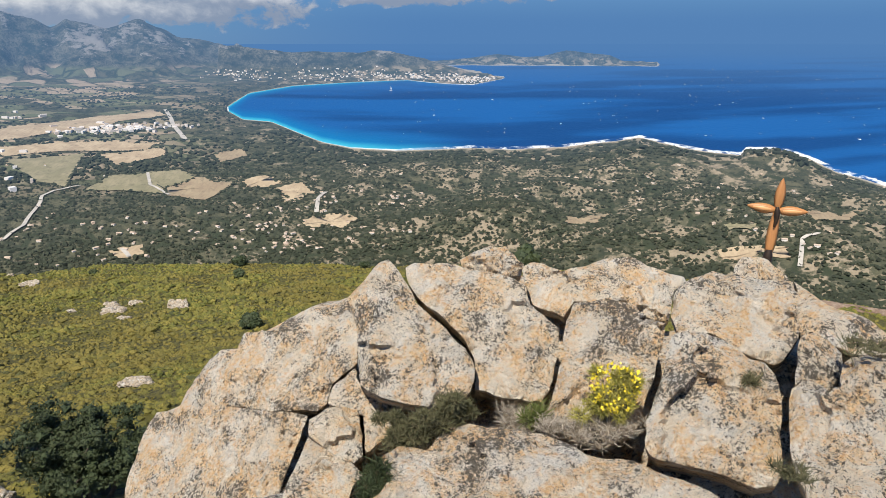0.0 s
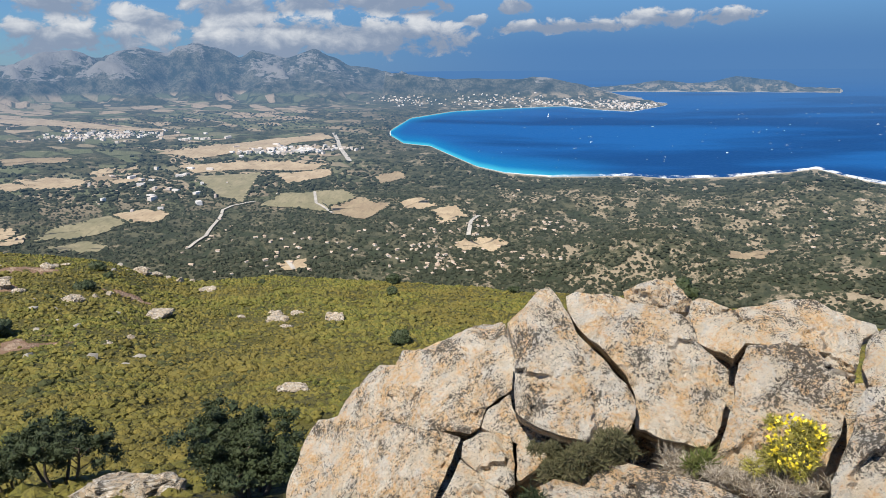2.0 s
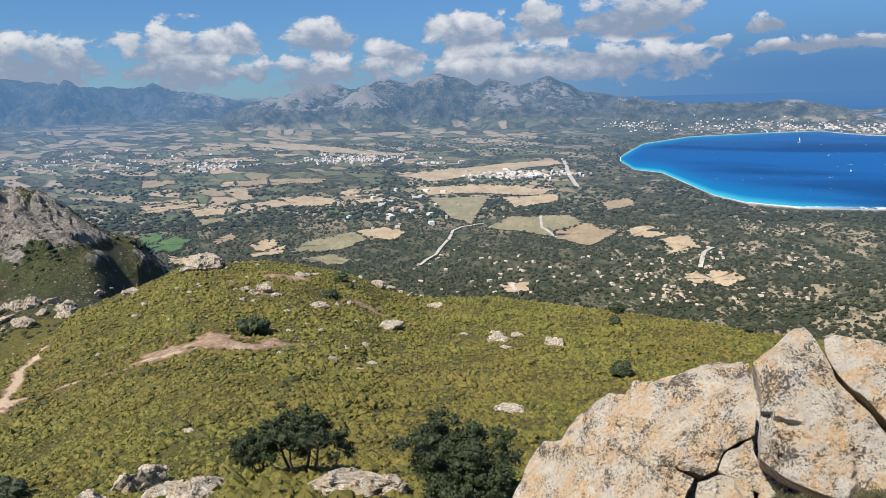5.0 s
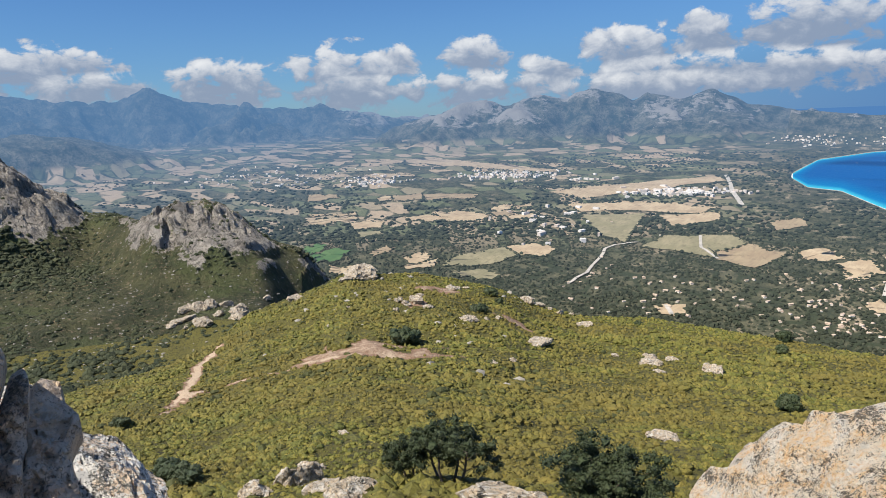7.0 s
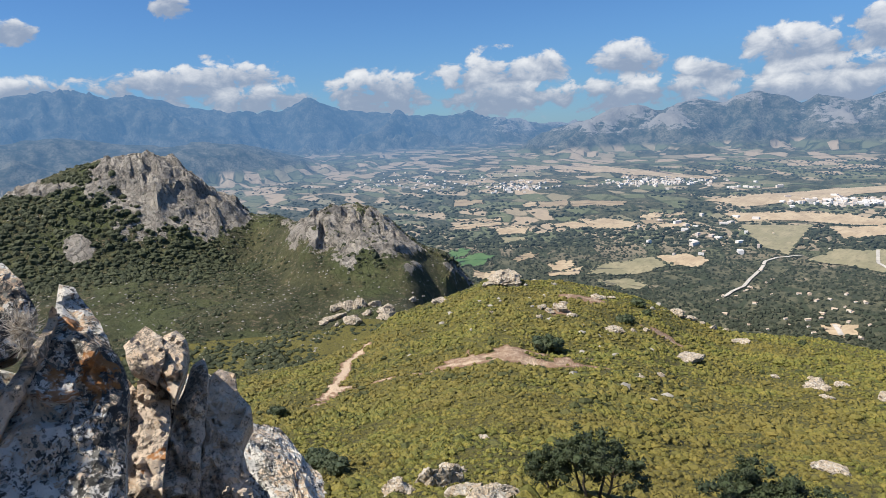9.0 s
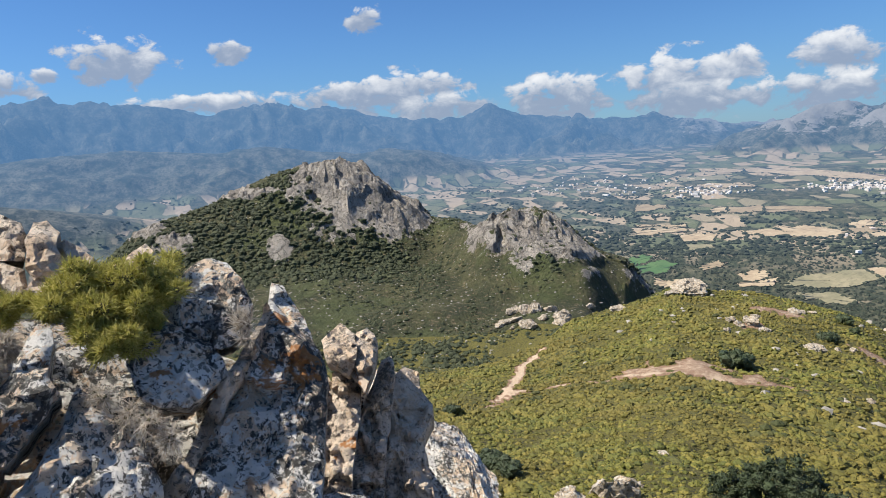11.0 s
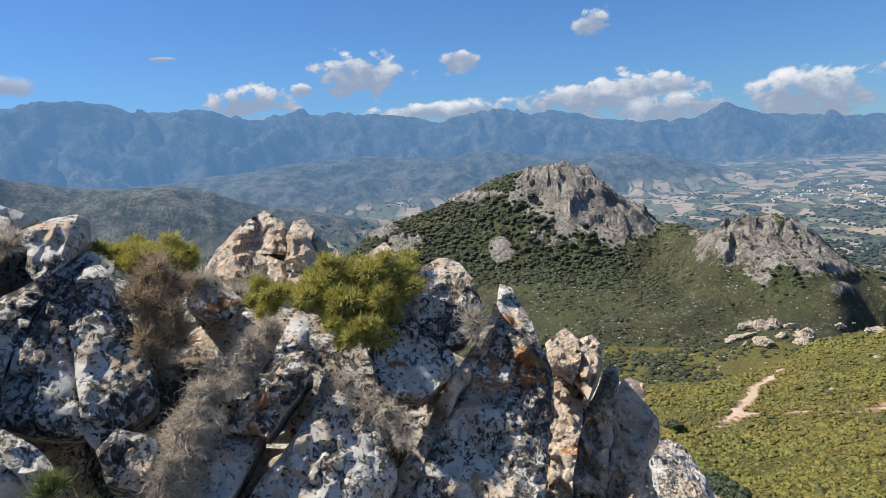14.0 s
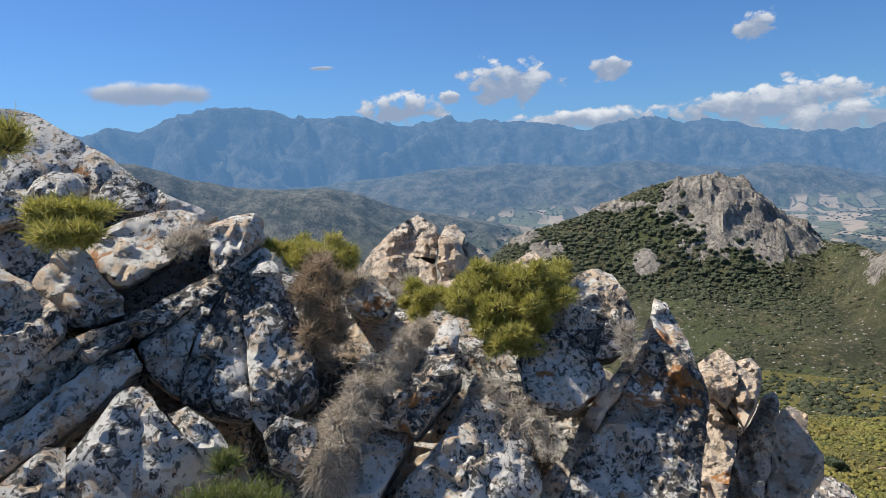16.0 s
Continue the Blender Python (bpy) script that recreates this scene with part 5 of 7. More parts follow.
def base(name, at, label, category, group=""):
    ob = new(name)
    ob.matrix_world = pose(*at)
    return tagged(ob, label, category, group)


def on_land(az, d, sink=0.0):
    z, _ = land(az, d)
    co, k = placed(az, d, z - sink)
    return co, k


def stuff(name, data, material, label, category, smooth=True):
    ob = part(name, data, material, None, label, smooth)
    return tagged(ob, label, category, "", "stuff")


# ---- shrubs on the slope ----
def slope_points(n, lo, hi, az0, az1, seed, power=2.0):
    r = np.random.default_rng(seed)
    d = (lo ** power + (hi ** power - lo ** power) * r.random(n)) ** (1 / power)
    return r.uniform(az0, az1, n), d, r


DOME0, CAP = ball(1, -0.6), ball(1, -0.15)
KNOB = (np.array([(1, 0, 0), (0, 1, 0), (-1, 0, 0), (0, -1, 0), (0.4, 0.4, 0.85), (-0.45, -0.3, 0.8)], float),
        np.array([(0, 1, 4), (1, 2, 4), (2, 5, 4), (2, 3, 5), (3, 0, 5), (0, 4, 5)]))
az, d, r = slope_points(30000, 20, 92, -34, 82, 1, 1.7)
co, _ = on_land(az, d)
keep = bare(co[:, 0], co[:, 1]) < 0.3
az, d, co = az[keep], d[keep], co[keep]
w = (0.12 + 0.42 * r.random(len(az)) ** 1.8) * (1 + 0.35 * fbm(co[:, 0] / 7, co[:, 1] / 7, seed=81))
size = np.stack([w * r.uniform(0.85, 1.3, len(w)), w, w * r.uniform(0.6, 1.0, len(w))], -1)
stuff("maquis_shrubs", joined(scattered(CAP, co, size * 0.92, 0.22, 1), leaves(co, size, w * 0.40, 7, 2)), CUSHION,
      "dense olive-green cushion shrubs covering the near slope", "shrubs", False)
az, d, r = slope_points(54000, 88, 225, -34, 84, 3, 1.5)
co, _ = on_land(az, d)
keep = (bare(co[:, 0], co[:, 1]) < 0.3) & (d < crest_range(az) + 14)
az, d, co = az[keep], d[keep], co[keep]
w = r.uniform(0.24, 0.52, len(az)) * (1 + 0.4 * fbm(co[:, 0] / 9, co[:, 1] / 9, seed=83))
size = np.stack([w * r.uniform(0.85, 1.4, len(w)), w, w * r.uniform(0.65, 1.15, len(w))], -1)
stuff("maquis_shrubs", scattered(CAP, co, size, 0.42, 4), CUSHION, "olive-green cushion shrubs on the far slope", "shrubs", False)

# dark bushes of the saddle and the crags
az, d, r = slope_points(24000, 190, 440, 50, 97, 5, 1.3)
z, rock = land(az, d)
dense = fbm(az / 3.5, d / 22, seed=91) + 1.9 * step(az, 71, 78) * step(d, 300, 330) * (1 - step(d, 375, 400)) + 0.55 * (1 - step(d, 200, 290)) + 0.8 * step(d, 290, 340)
keep = (rock < 0.35 + 0.45 * r.random(len(az))) & (dense > r.uniform(-0.1, 1.7, len(az)))
keep &= d > crest_range(az) + 4
az, d, z = az[keep], d[keep], z[keep]
co, _ = placed(az, d, z - 0.15)
w = r.uniform(0.35, 1.2, len(az)) * (1 + 0.7 * step(dense[keep], 0.9, 1.7))
size = np.stack([w, w * r.uniform(0.8, 1.2, len(w)), w * r.uniform(0.6, 1.0, len(w))], -1)
stuff("crag_bushes", joined(scattered(DOME0, co, size, 0.25, 6), leaves(co, size, w * 0.35, 12, 7)), CRAG_BUSH,
      "dark green bushes scattered over the saddle and crags", "bushes", False)
# loose pale stones of the saddle
az, d, r = slope_points(2600, 200, 400, 52, 104, 8, 1.3)
co, _ = on_land(az, d)
w = r.uniform(0.2, 0.6, len(az)) ** 1.3
PEBBLE = surface("pale field stone", lambda gr: bsdf(gr, gr.mix(gr.noise(where(gr), 2.0, 4), (0.22, 0.20, 0.17), (0.42, 0.39, 0.34)), 0.95))
stuff("loose_stones", scattered(DOME0, co, np.stack([w * 1.2, w, w * 0.6], -1), 0.35, 9), PEBBLE, "pale loose stones scattered among the scrub", "stones", False)

# darker heath patches and pale stones of the near hill
az, d, r = slope_points(3400, 55, 222, 2, 80, 15, 1.5)
co, _ = on_land(az, d)
keep = (fbm(co[:, 0] / 22, co[:, 1] / 22, seed=85) > 0.25) & (bare(co[:, 0], co[:, 1]) < 0.3) & (d < crest_range(az) + 8)
co = co[keep]
w = r.uniform(0.3, 0.7, len(co))
size = np.stack([w * 1.2, w, w * r.uniform(0.7, 1.0, len(w))], -1)
stuff("heath_bushes", joined(scattered(DOME0, co, size, 0.25, 16), leaves(co, size, w * 0.30, 16, 17)), HEATH, "dark olive heath bushes among the lighter scrub", "bushes", False)
az, d, r = slope_points(150, 95, 208, 33, 58, 18, 1.5)
co, _ = on_land(az, d)
co = co[fbm(co[:, 0] / 15, co[:, 1] / 15, seed=87) > -0.05]
w = r.uniform(0.25, 0.9, len(co)) ** 1.4
stuff("loose_stones", scattered(DOME0, co, np.stack([w * 1.3, w, w * 0.8], -1), 0.35, 19), PEBBLE, "pale granite stones strewn over the hilltop", "stones", False)

# ---- boulders of the slope ----
HULLS = []
for k in range(5):
    rr = random.Random(90 + k)
    pts = [Vector((rr.gauss(0, 1), rr.gauss(0, 0.8), rr.gauss(0, 0.7))).normalized() for _ in range(15)]
    pts = [Vector((p.x, p.y * 0.8, p.z * 0.62)) for p in pts]
    HULLS.append(block_mesh("boulder", pts, 0.10, 0.36, 300 + k, BOULDER_STONE, 1.3))


def boulder(az, el, wide, kind=0, turn=0.0, tall=1.0, lo=12.0, hi=420.0):
    x, y = spot(az, el, lo, hi)
    z, _ = land(az, math.hypot(x, y))
    ob = new("boulder", HULLS[kind % 5])
    tall = max(0.55, 1.3 * tall)
    ob.matrix_world = pose(x, y, float(z) + EYE.z + wide * 0.10 * tall, 0, 0, turn) @ Matrix.Diagonal((wide / 2, wide / 2, wide / 2 * tall, 1))
    return tagged(ob, "weathered pale granite boulder among the olive scrub", "boulder", "boulders of the hillside")


for k, (az, el, wide, tall) in enumerate((
        (45.26, -14.42, 4.64, 0.9),
        (44.35, -14.92, 2.9, 0.6),
        (46.20, -14.60, 2.32, 0.8),
        (41.12, -16.17, 5.22, 0.35),
        (35.32, -18.17, 7.975, 0.25),
        (21.54, -19.71, 5.22, 0.8),
        (26.26, -19.32, 5.075, 0.4),
        (25.59, -19.92, 3.19, 0.4),
        (49.54, -12.33, 11.6, 0.6),
        (50.92, -12.37, 4.35, 0.5),
        (57.27, -13.31, 5.8, 0.5),
        (55.07, -13.52, 5.8, 0.5),
        (42.19, -13.56, 5.8, 0.3),
        (36.18, -14.70, 5.8, 0.5),
        (35.26, -15.02, 4.35, 0.5),
        (33.44, -15.64, 2.9, 1.0),
        (31.62, -16.60, 5.075, 0.25),
        (39.47, -16.12, 1.885, 0.8),
        (38.54, -16.05, 1.885, 0.7),
        (29.14, -18.89, 2.03, 0.7),
        (56.29, -27.59, 3.3249999999999997, 1.1),
        (54.50, -28.55, 2.1, 0.6),
        (51.68, -29.19, 2.8000000000000003, 0.5),
        (60.01, -27.85, 2.4499999999999997, 0.6),
        (25.29, -24.89, 3.5, 0.2),
        (50.97, -14.52, 1.305, 0.8),
        (64.62, -14.60, 4.35, 0.5),
        (37.45, -19.36, 1.74, 0.6),
        (39.20, -19.55, 2.03, 0.4),
        (52.25, -24.46, 2.1, 0.3),
        (39.19, -30.48, 3.3249999999999997, 0.5),
        (55.36, -26.99, 2.8000000000000003, 0.7),
        (24.67, -19.02, 3.48, 0.4),
        (26.27, -18.99, 3.77, 0.5),
        (31.22, -16.57, 5.075, 0.25),
        (29.16, -18.81, 1.74, 0.6),
        (59.35, -13.78, 4.7, 0.72),
        (61.87, -14.73, 3.1, 0.83),
        (59.49, -14.26, 7.5, 0.66),
        (63.24, -14.24, 5.9, 0.52),
        (61.93, -13.53, 5.4, 0.78),
        (62.16, -14.76, 6.4, 0.72),
        (59.76, -14.59, 6.9, 0.66),
        (62.47, -13.56, 6.2, 0.86),
        (60.37, -13.49, 5.0, 0.87),
        (63.51, -14.83, 3.6, 0.55),
        (64.08, -14.37, 5.8, 0.59),
        (61.10, -14.18, 4.6, 0.71),
        (61.60, -13.45, 6.1, 0.87),
        (63.37, -13.48, 6.0, 0.52),
        (63.39, -13.52, 7.1, 0.71),
        (62.44, -14.56, 6.7, 0.71),
        (45.34, -14.39, 2.6, 1.09),
        (46.62, -14.22, 1.9, 0.68),
        (45.03, -14.01, 2.6, 0.62),
        (45.22, -14.56, 2.3, 0.77),
        (47.05, -15.07, 2.0, 1.10),
        (45.28, -14.39, 2.2, 0.62),
        (45.67, -14.21, 2.2, 0.68),
        (46.95, -14.34, 1.7, 1.08),
        (46.02, -14.68, 1.9, 0.86),
        (26.26, -19.0, 2.6, 0.9),
        (26.8, -18.8, 2.0, 0.8),
        (25.7, -19.4, 2.2, 0.7),
        (41.9, -13.5, 3, 0.4),
        (41.2, -13.5, 2.4, 0.5),
        (31.9, -15.6, 3, 0.5),
        (32.6, -15.7, 2.4, 0.6),
        (33.2, -15.5, 2.0, 0.8),
        (34.3, -15.3, 2.6, 0.6),
)):
    boulder(az, el, wide, k, k * 67.0, tall)


# ---- bushes and trees of the slope ----
def tube(pts, radii, sides=7):
    vs, fs = [], []
    for i, (p, rad) in enumerate(zip(pts, radii)):
        ahead = (pts[min(i + 1, len(pts) - 1)] - pts[max(i - 1, 0)]).normalized()
        u = ahead.orthogonal().normalized()
        w = ahead.cross(u)
        for s in range(sides):
            a = 2 * math.pi * s / sides
            vs.append(tuple(p + (u * math.cos(a) + w * math.sin(a)) * rad))
        if i:
            for s in range(sides):
                a, b = (i - 1) * sides + s, (i - 1) * sides + (s + 1) % sides
                fs.append((a, b, b + sides, a + sides))
    return np.array(vs), np.array(fs)


def bush(az, el, wide, tall, seed, lo=12.0, hi=420.0, label="dark green evergreen bush on the slope"):
    x, y = spot(az, el, lo, hi)
    z, _ = land(az, math.hypot(x, y))
    ob = base("bush", (x, y, float(z) + EYE.z), label, "bush", "bushes of the hillside")
    rr = np.random.default_rng(seed)
    n = 26
    c = rr.normal(size=(n, 3))
    c /= np.linalg.norm(c, axis=1, keepdims=True)
    c = c * rr.uniform(0.3, 0.8, (n, 1)) * np.array([wide / 2, wide / 2, tall * 0.45]) + np.array([0, 0, tall * 0.48])
    s = rr.uniform(0.14, 0.24, n) * wide
    part("foliage", joined(scattered(DOME0, c, np.stack([s, s, s * 0.8], -1), 0.25, seed), leaves(c, np.stack([s, s, s * 0.85], -1), s * 0.30, 60, seed)), DARK_BUSH, ob, "", False)
    return ob


for k, (az, el, wide, tall) in enumerate((
        (66.29, -25.41, 2.6, 1.9),
        (64.68, -26.13, 2.2, 1.5),
        (69.20, -21.02, 2.0, 1.2),
        (46.51, -17.63, 5.6, 2.8),
        (16.64, -16.94, 5, 2.2),
        (16.67, -17.87, 3, 2.0),
        (16.03, -21.67, 3.4, 2.0),
        (39.18, -14.10, 4.5, 1.6),
        (40.15, -15.43, 4.5, 1.8),
        (38.50, -14.88, 3, 1.4),
        (16.36, -16.67, 4.5, 2),
        (17.14, -16.52, 4.0, 2.6),
        (-7.02, -17.84, 8, 7.5),
        (16.11, -21.68, 3.2, 1.8),
        (10.52, -16.97, 3.5, 1.6),
        (-31.30, -17.08, 4.2, 1.0),
        (27.29, -16.36, 2.4, 0.8),
        (31.82, -15.80, 4, 1.0),
        (-6.52, -16.39, 4, 2),
        (6.56, -17.68, 3, 1.5),
        (68.85, -21.19, 2.2, 1.4),
        (65.75, -25.52, 2.4, 1.7),
)):
    bush(az, el, wide, tall, 500 + k)


def tree(az, d, wide, tall, seed, stems, hollow):
    """A small evergreen oak: bent stems that fork into limbs, each with tufts of leaves."""
    at, _ = on_land(az, d, 0.1)
    ob = base("tree", at, "dark evergreen oak with bent trunks among the scrub", "tree", "oaks of the hillside")
    rr = random.Random(seed)
    tufts, wood = [], []
    for s in range(stems):
        a = 2 * math.pi * (s + rr.random() * 0.6) / stems
        foot = Vector((math.cos(a), math.sin(a), 0)) * 0.12 * wide * (0.4 if stems == 1 else 1)
        head = Vector((math.cos(a), math.sin(a), 0)) * wide * rr.uniform(0.18, 0.32) + Vector((0, 0, tall * rr.uniform(0.55, 0.75)))
        bend = (foot + head) / 2 + Vector((rr.uniform(-1, 1), rr.uniform(-1, 1), 0)) * 0.08 * wide
        wood.append(tube([foot, (foot + bend) / 2, bend, (bend + head) / 2, head], [0.055 * tall / 2, 0.045 * tall / 2, 0.038 * tall / 2, 0.03 * tall / 2, 0.018 * tall / 2]))
        for b in range(7):
            u = rr.uniform(0.45, 1.0)
            at = foot.lerp(bend, u * 2) if u < 0.5 else bend.lerp(head, u * 2 - 1)
            tip = at + Vector((rr.gauss(0, 0.17) * wide, rr.gauss(0, 0.17) * wide, rr.uniform(0.0, 0.32) * tall))
            tip.z = max(tip.z, hollow * tall)
            wood.append(tube([at, at.lerp(tip, 0.5) + Vector((0, 0, 0.03 * tall)), tip], [0.018 * tall / 2, 0.012 * tall / 2, 0.005 * tall / 2], 5))
            for t in range(5):
                tufts.append(tip + Vector((rr.gauss(0, 0.075) * wide, rr.gauss(0, 0.075) * wide, rr.gauss(0.02, 0.06) * tall)))
    part("trunk", joined(*wood), BARK, ob)
    c = np.array([tuple(t) for t in tufts])
    s = np.random.default_rng(seed).uniform(0.045, 0.085, len(c)) * wide
    part("crown", joined(scattered(DOME0, c, np.stack([s, s, s * 0.75], -1) * 0.8, 0.3, seed), leaves(c, np.stack([s, s, s * 0.8], -1), s * 0.42, 70, seed)), DARK_BUSH, ob, "", False)
    return ob


tree(43.75, 25.0, 3.0, 2.55, 3, 4, 0.5)
tree(29.55, 19.5, 2.9, 2.6, 8, 9, 0.05)
tree(47.34, 26.0, 2.0, 1.9, 12, 3, 0.35)

# ---- fields, roads and woods of the plain ----
def crop_surface(name, a, b):
    def build(gr):
        p = where(gr)
        c = gr.mix(gr.ramp(gr.noise(p, 0.05, 6, 0.65), 0.35, 0.65), a, b)
        c = gr.mix(gr.math("MULTIPLY", gr.ramp(gr.noise(gr.scaled(p, 1.0, 0.15, 1.0), 0.35, 3), 0.45, 0.6), 0.3), c, tuple(v * 0.7 for v in a))
        c = gr.mix(gr.math("MULTIPLY", gr.ramp(gr.noise(p, 0.12, 6, 0.7), 0.55, 0.62), 0.5), c, tuple(v * 0.55 for v in a))
        # crops and roads get the blue haze emission by distance too
        return with_haze_glow(gr, bsdf(gr, c, 0.95), gr.attr("haze"))
    return surface(name, build)


STUBBLE = crop_surface("straw stubble", (0.37, 0.28, 0.175), (0.47, 0.37, 0.24))
FALLOW = crop_surface("brown fallow", (0.28, 0.21, 0.13), (0.33, 0.26, 0.16))
MEADOW = crop_surface("dry meadow", (0.21, 0.19, 0.105), (0.29, 0.25, 0.15))
GREEN_CROP = crop_surface("green crop", (0.06, 0.13, 0.04), (0.09, 0.16, 0.05))
ASPHALT = crop_surface("pale dusty road", (0.42, 0.39, 0.35), (0.52, 0.48, 0.42))
POLYGONS, HEDGES = [], []


def flat_spot(az, el):
    d = -(SEA + 16) / math.tan(radians(-el))
    for _ in range(12):
        z, _r = land(az, d)
        d = 0.5 * d + 0.5 * (-float(z) / math.tan(radians(-el)))
    return az, d


def field(kind, *corners):
    pts = [flat_spot(*c) for c in corners]
    POLYGONS.append(np.array(corners))
    mid = np.mean(pts, 0)
    rim = []
    for (a0, d0), (a1, d1) in zip(pts, pts[1:] + pts[:1]):
        for u in np.linspace(0, 1, 8)[:-1]:
            w = 0.02 * math.sin(u * math.pi) * (value_noise(a0 * 3 + u * 5, d0)) 
            rim.append((a0 + (a1 - a0) * u + w * (d1 - d0) / 200, (d0 + (d1 - d0) * u) * (1 + w)))
    rim = np.array(rim)
    HEDGES.append(rim)
    rings = [mid + (rim - mid) * u for u in (0.02, 0.2, 0.4, 0.6, 0.8, 1.0)]
    grid = np.stack(rings, 1)
    n = len(rim)
    z, _ = land(grid[..., 0], grid[..., 1])
    co, _ = placed(grid[..., 0], grid[..., 1], z + 1.6)
    idx = np.arange(n)[:, None] * 6 + np.arange(5)[None]
    nxt = ((np.arange(n) + 1) % n)[:, None] * 6 + np.arange(5)[None]
    faces = np.stack([idx, idx + 1, nxt + 1, nxt], -1).reshape(-1, 4)
    me = mesh_from("field", co.reshape(-1, 3), faces[:, ::-1])
    paint(me, "haze", 1 - np.exp(-np.maximum(grid[..., 1] - 600, 0) / 8500))
    me.materials.append({"stubble": STUBBLE, "fallow": FALLOW, "meadow": MEADOW, "green": GREEN_CROP}[kind])
    words = {"stubble": "pale straw-coloured stubble field among dark woods", "fallow": "brown fallow field beside dark oak woods",
             "meadow": "dry olive-tan meadow on the plain", "green": "bright green crop field on the plain"}[kind]
    return tagged(new("field", me), words, "field", "fields of the plain", "structure")


def road(wide, *points):
    pts = np.array([flat_spot(*p) for p in points])
    az = np.interp(np.linspace(0, len(pts) - 1, 12 * len(pts)), np.arange(len(pts)), pts[:, 0])
    d = np.interp(np.linspace(0, len(pts) - 1, 12 * len(pts)), np.arange(len(pts)), pts[:, 1])
    x, y = -np.sin(np.radians(az)) * d, np.cos(np.radians(az)) * d
    tx, ty = np.gradient(x), np.gradient(y)
    ln = np.hypot(tx, ty)
    rows = []
    for s in (-1, 1):
        px, py = x - s * ty / ln * wide / 2, y + s * tx / ln * wide / 2
        a2, d2 = np.degrees(np.arctan2(-px, py)), np.hypot(px, py)
        z, _ = land(a2, d2)
        rows.append(placed(a2, d2, z + 2.4)[0])
    me = mesh_from("road", np.stack(rows, 1).reshape(-1, 3), grid_faces(len(az), 2)[:, ::-1])
    paint(me, "haze", np.repeat(1 - np.exp(-np.maximum(d - 600, 0) / 8500), 2))
    me.materials.append(ASPHALT)
    return tagged(new("road", me), "pale dusty road across the wooded plain", "road", "", "structure")


field("meadow", (27.07, -10.37), (25.44, -9.51), (20.40, -9.36), (19.39, -9.96), (21.56, -10.62), (21.80, -11.07))
field("fallow", (21.47, -10.66), (19.30, -10.00), (16.50, -10.64), (18.80, -11.77), (21.66, -11.21))
field("meadow", (43.06, -11.63), (42.10, -10.99), (37.95, -10.35), (36.19, -11.03), (40.60, -11.76))
field("stubble", (37.74, -10.32), (35.34, -10.06), (33.70, -10.55), (34.53, -11.08), (36.71, -10.99))
field("stubble", (32.97, -6.95), (25.83, -6.93), (21.29, -7.32), (22.44, -7.76), (31.68, -7.62))
field("meadow", (31.70, -7.88), (26.67, -7.77), (28.20, -10.06), (29.99, -9.51))
field("stubble", (25.85, -7.92), (21.29, -7.68), (21.30, -8.22), (24.74, -8.80))
field("stubble", (34.22, -6.02), (28.02, -5.46), (21.94, -4.99), (20.81, -5.27), (25.35, -5.91), (31.63, -6.55))
field("stubble", (11.66, -13.71), (8.97, -13.31), (6.96, -13.76), (8.03, -14.51), (11.19, -14.28))
field("stubble", (16.04, -10.41), (14.00, -10.13), (12.86, -10.83), (15.35, -11.04))
field("stubble", (13.62, -11.15), (11.37, -10.76), (10.14, -11.66), (12.15, -12.25))
field("stubble", (13.06, -11.73), (11.26, -11.60), (11.25, -12.14), (12.83, -12.26))
field("fallow", (17.88, -8.39), (15.61, -7.94), (15.38, -8.61), (17.42, -8.97))
field("fallow", (39.15, -14.70), (35.21, -14.80), (35.70, -15.43), (38.77, -15.30))
field("stubble", (26.06, -14.92), (23.63, -14.71), (23.64, -15.43), (25.61, -15.52))
field("stubble", (-21.86, -15.34), (-26.93, -14.56), (-27.03, -15.29), (-22.35, -16.01))
field("fallow", (-9.98, -13.55), (-13.54, -13.16), (-12.70, -13.87), (-10.01, -14.13))
field("meadow", (-22.06, -13.41), (-24.41, -12.98), (-24.08, -13.55), (-22.51, -13.79))
field("fallow", (-27.33, -11.86), (-31.20, -11.31), (-30.29, -12.21), (-28.15, -12.46))
field("stubble", (45.64, -3.06), (43.34, -3.01), (38.57, -3.59), (33.26, -4.27), (33.55, -4.46), (40.15, -3.86), (45.42, -3.27))
field("stubble", (48.75, -2.94), (45.52, -3.06), (45.78, -3.26), (48.55, -3.14))
field("stubble", (53.61, -7.00), (49.91, -7.07), (49.59, -7.29), (52.99, -7.15))
field("stubble", (53.67, -7.43), (51.06, -7.37), (49.49, -7.43), (49.75, -7.66), (53.29, -7.84))
field("stubble", (50.23, -7.87), (48.83, -7.69), (47.45, -7.85), (47.74, -8.35), (49.84, -8.42))
field("meadow", (49.86, -8.59), (48.00, -8.58), (47.56, -8.88), (49.45, -9.04))
field("green", (53.93, -9.49), (52.20, -9.44), (52.46, -9.79), (53.59, -10.15), (54.01, -10.10))
field("green", (53.61, -10.27), (52.03, -9.83), (50.26, -10.03), (51.25, -10.73), (53.02, -10.77))
field("stubble", (52.18, -11.07), (49.71, -11.24), (49.75, -11.62), (51.40, -11.93), (52.15, -11.70))
field("fallow", (48.90, -10.30), (47.42, -9.80), (46.60, -10.01), (47.24, -10.34), (48.46, -10.61))
field("stubble", (45.98, -7.57), (44.01, -7.50), (42.28, -7.77), (43.57, -8.06), (45.29, -7.89))
field("stubble", (43.50, -7.35), (40.95, -7.32), (38.89, -7.70), (39.45, -8.05), (42.56, -8.08))
field("stubble", (38.85, -7.21), (37.76, -6.86), (36.97, -6.98), (37.26, -7.29), (38.35, -7.51))
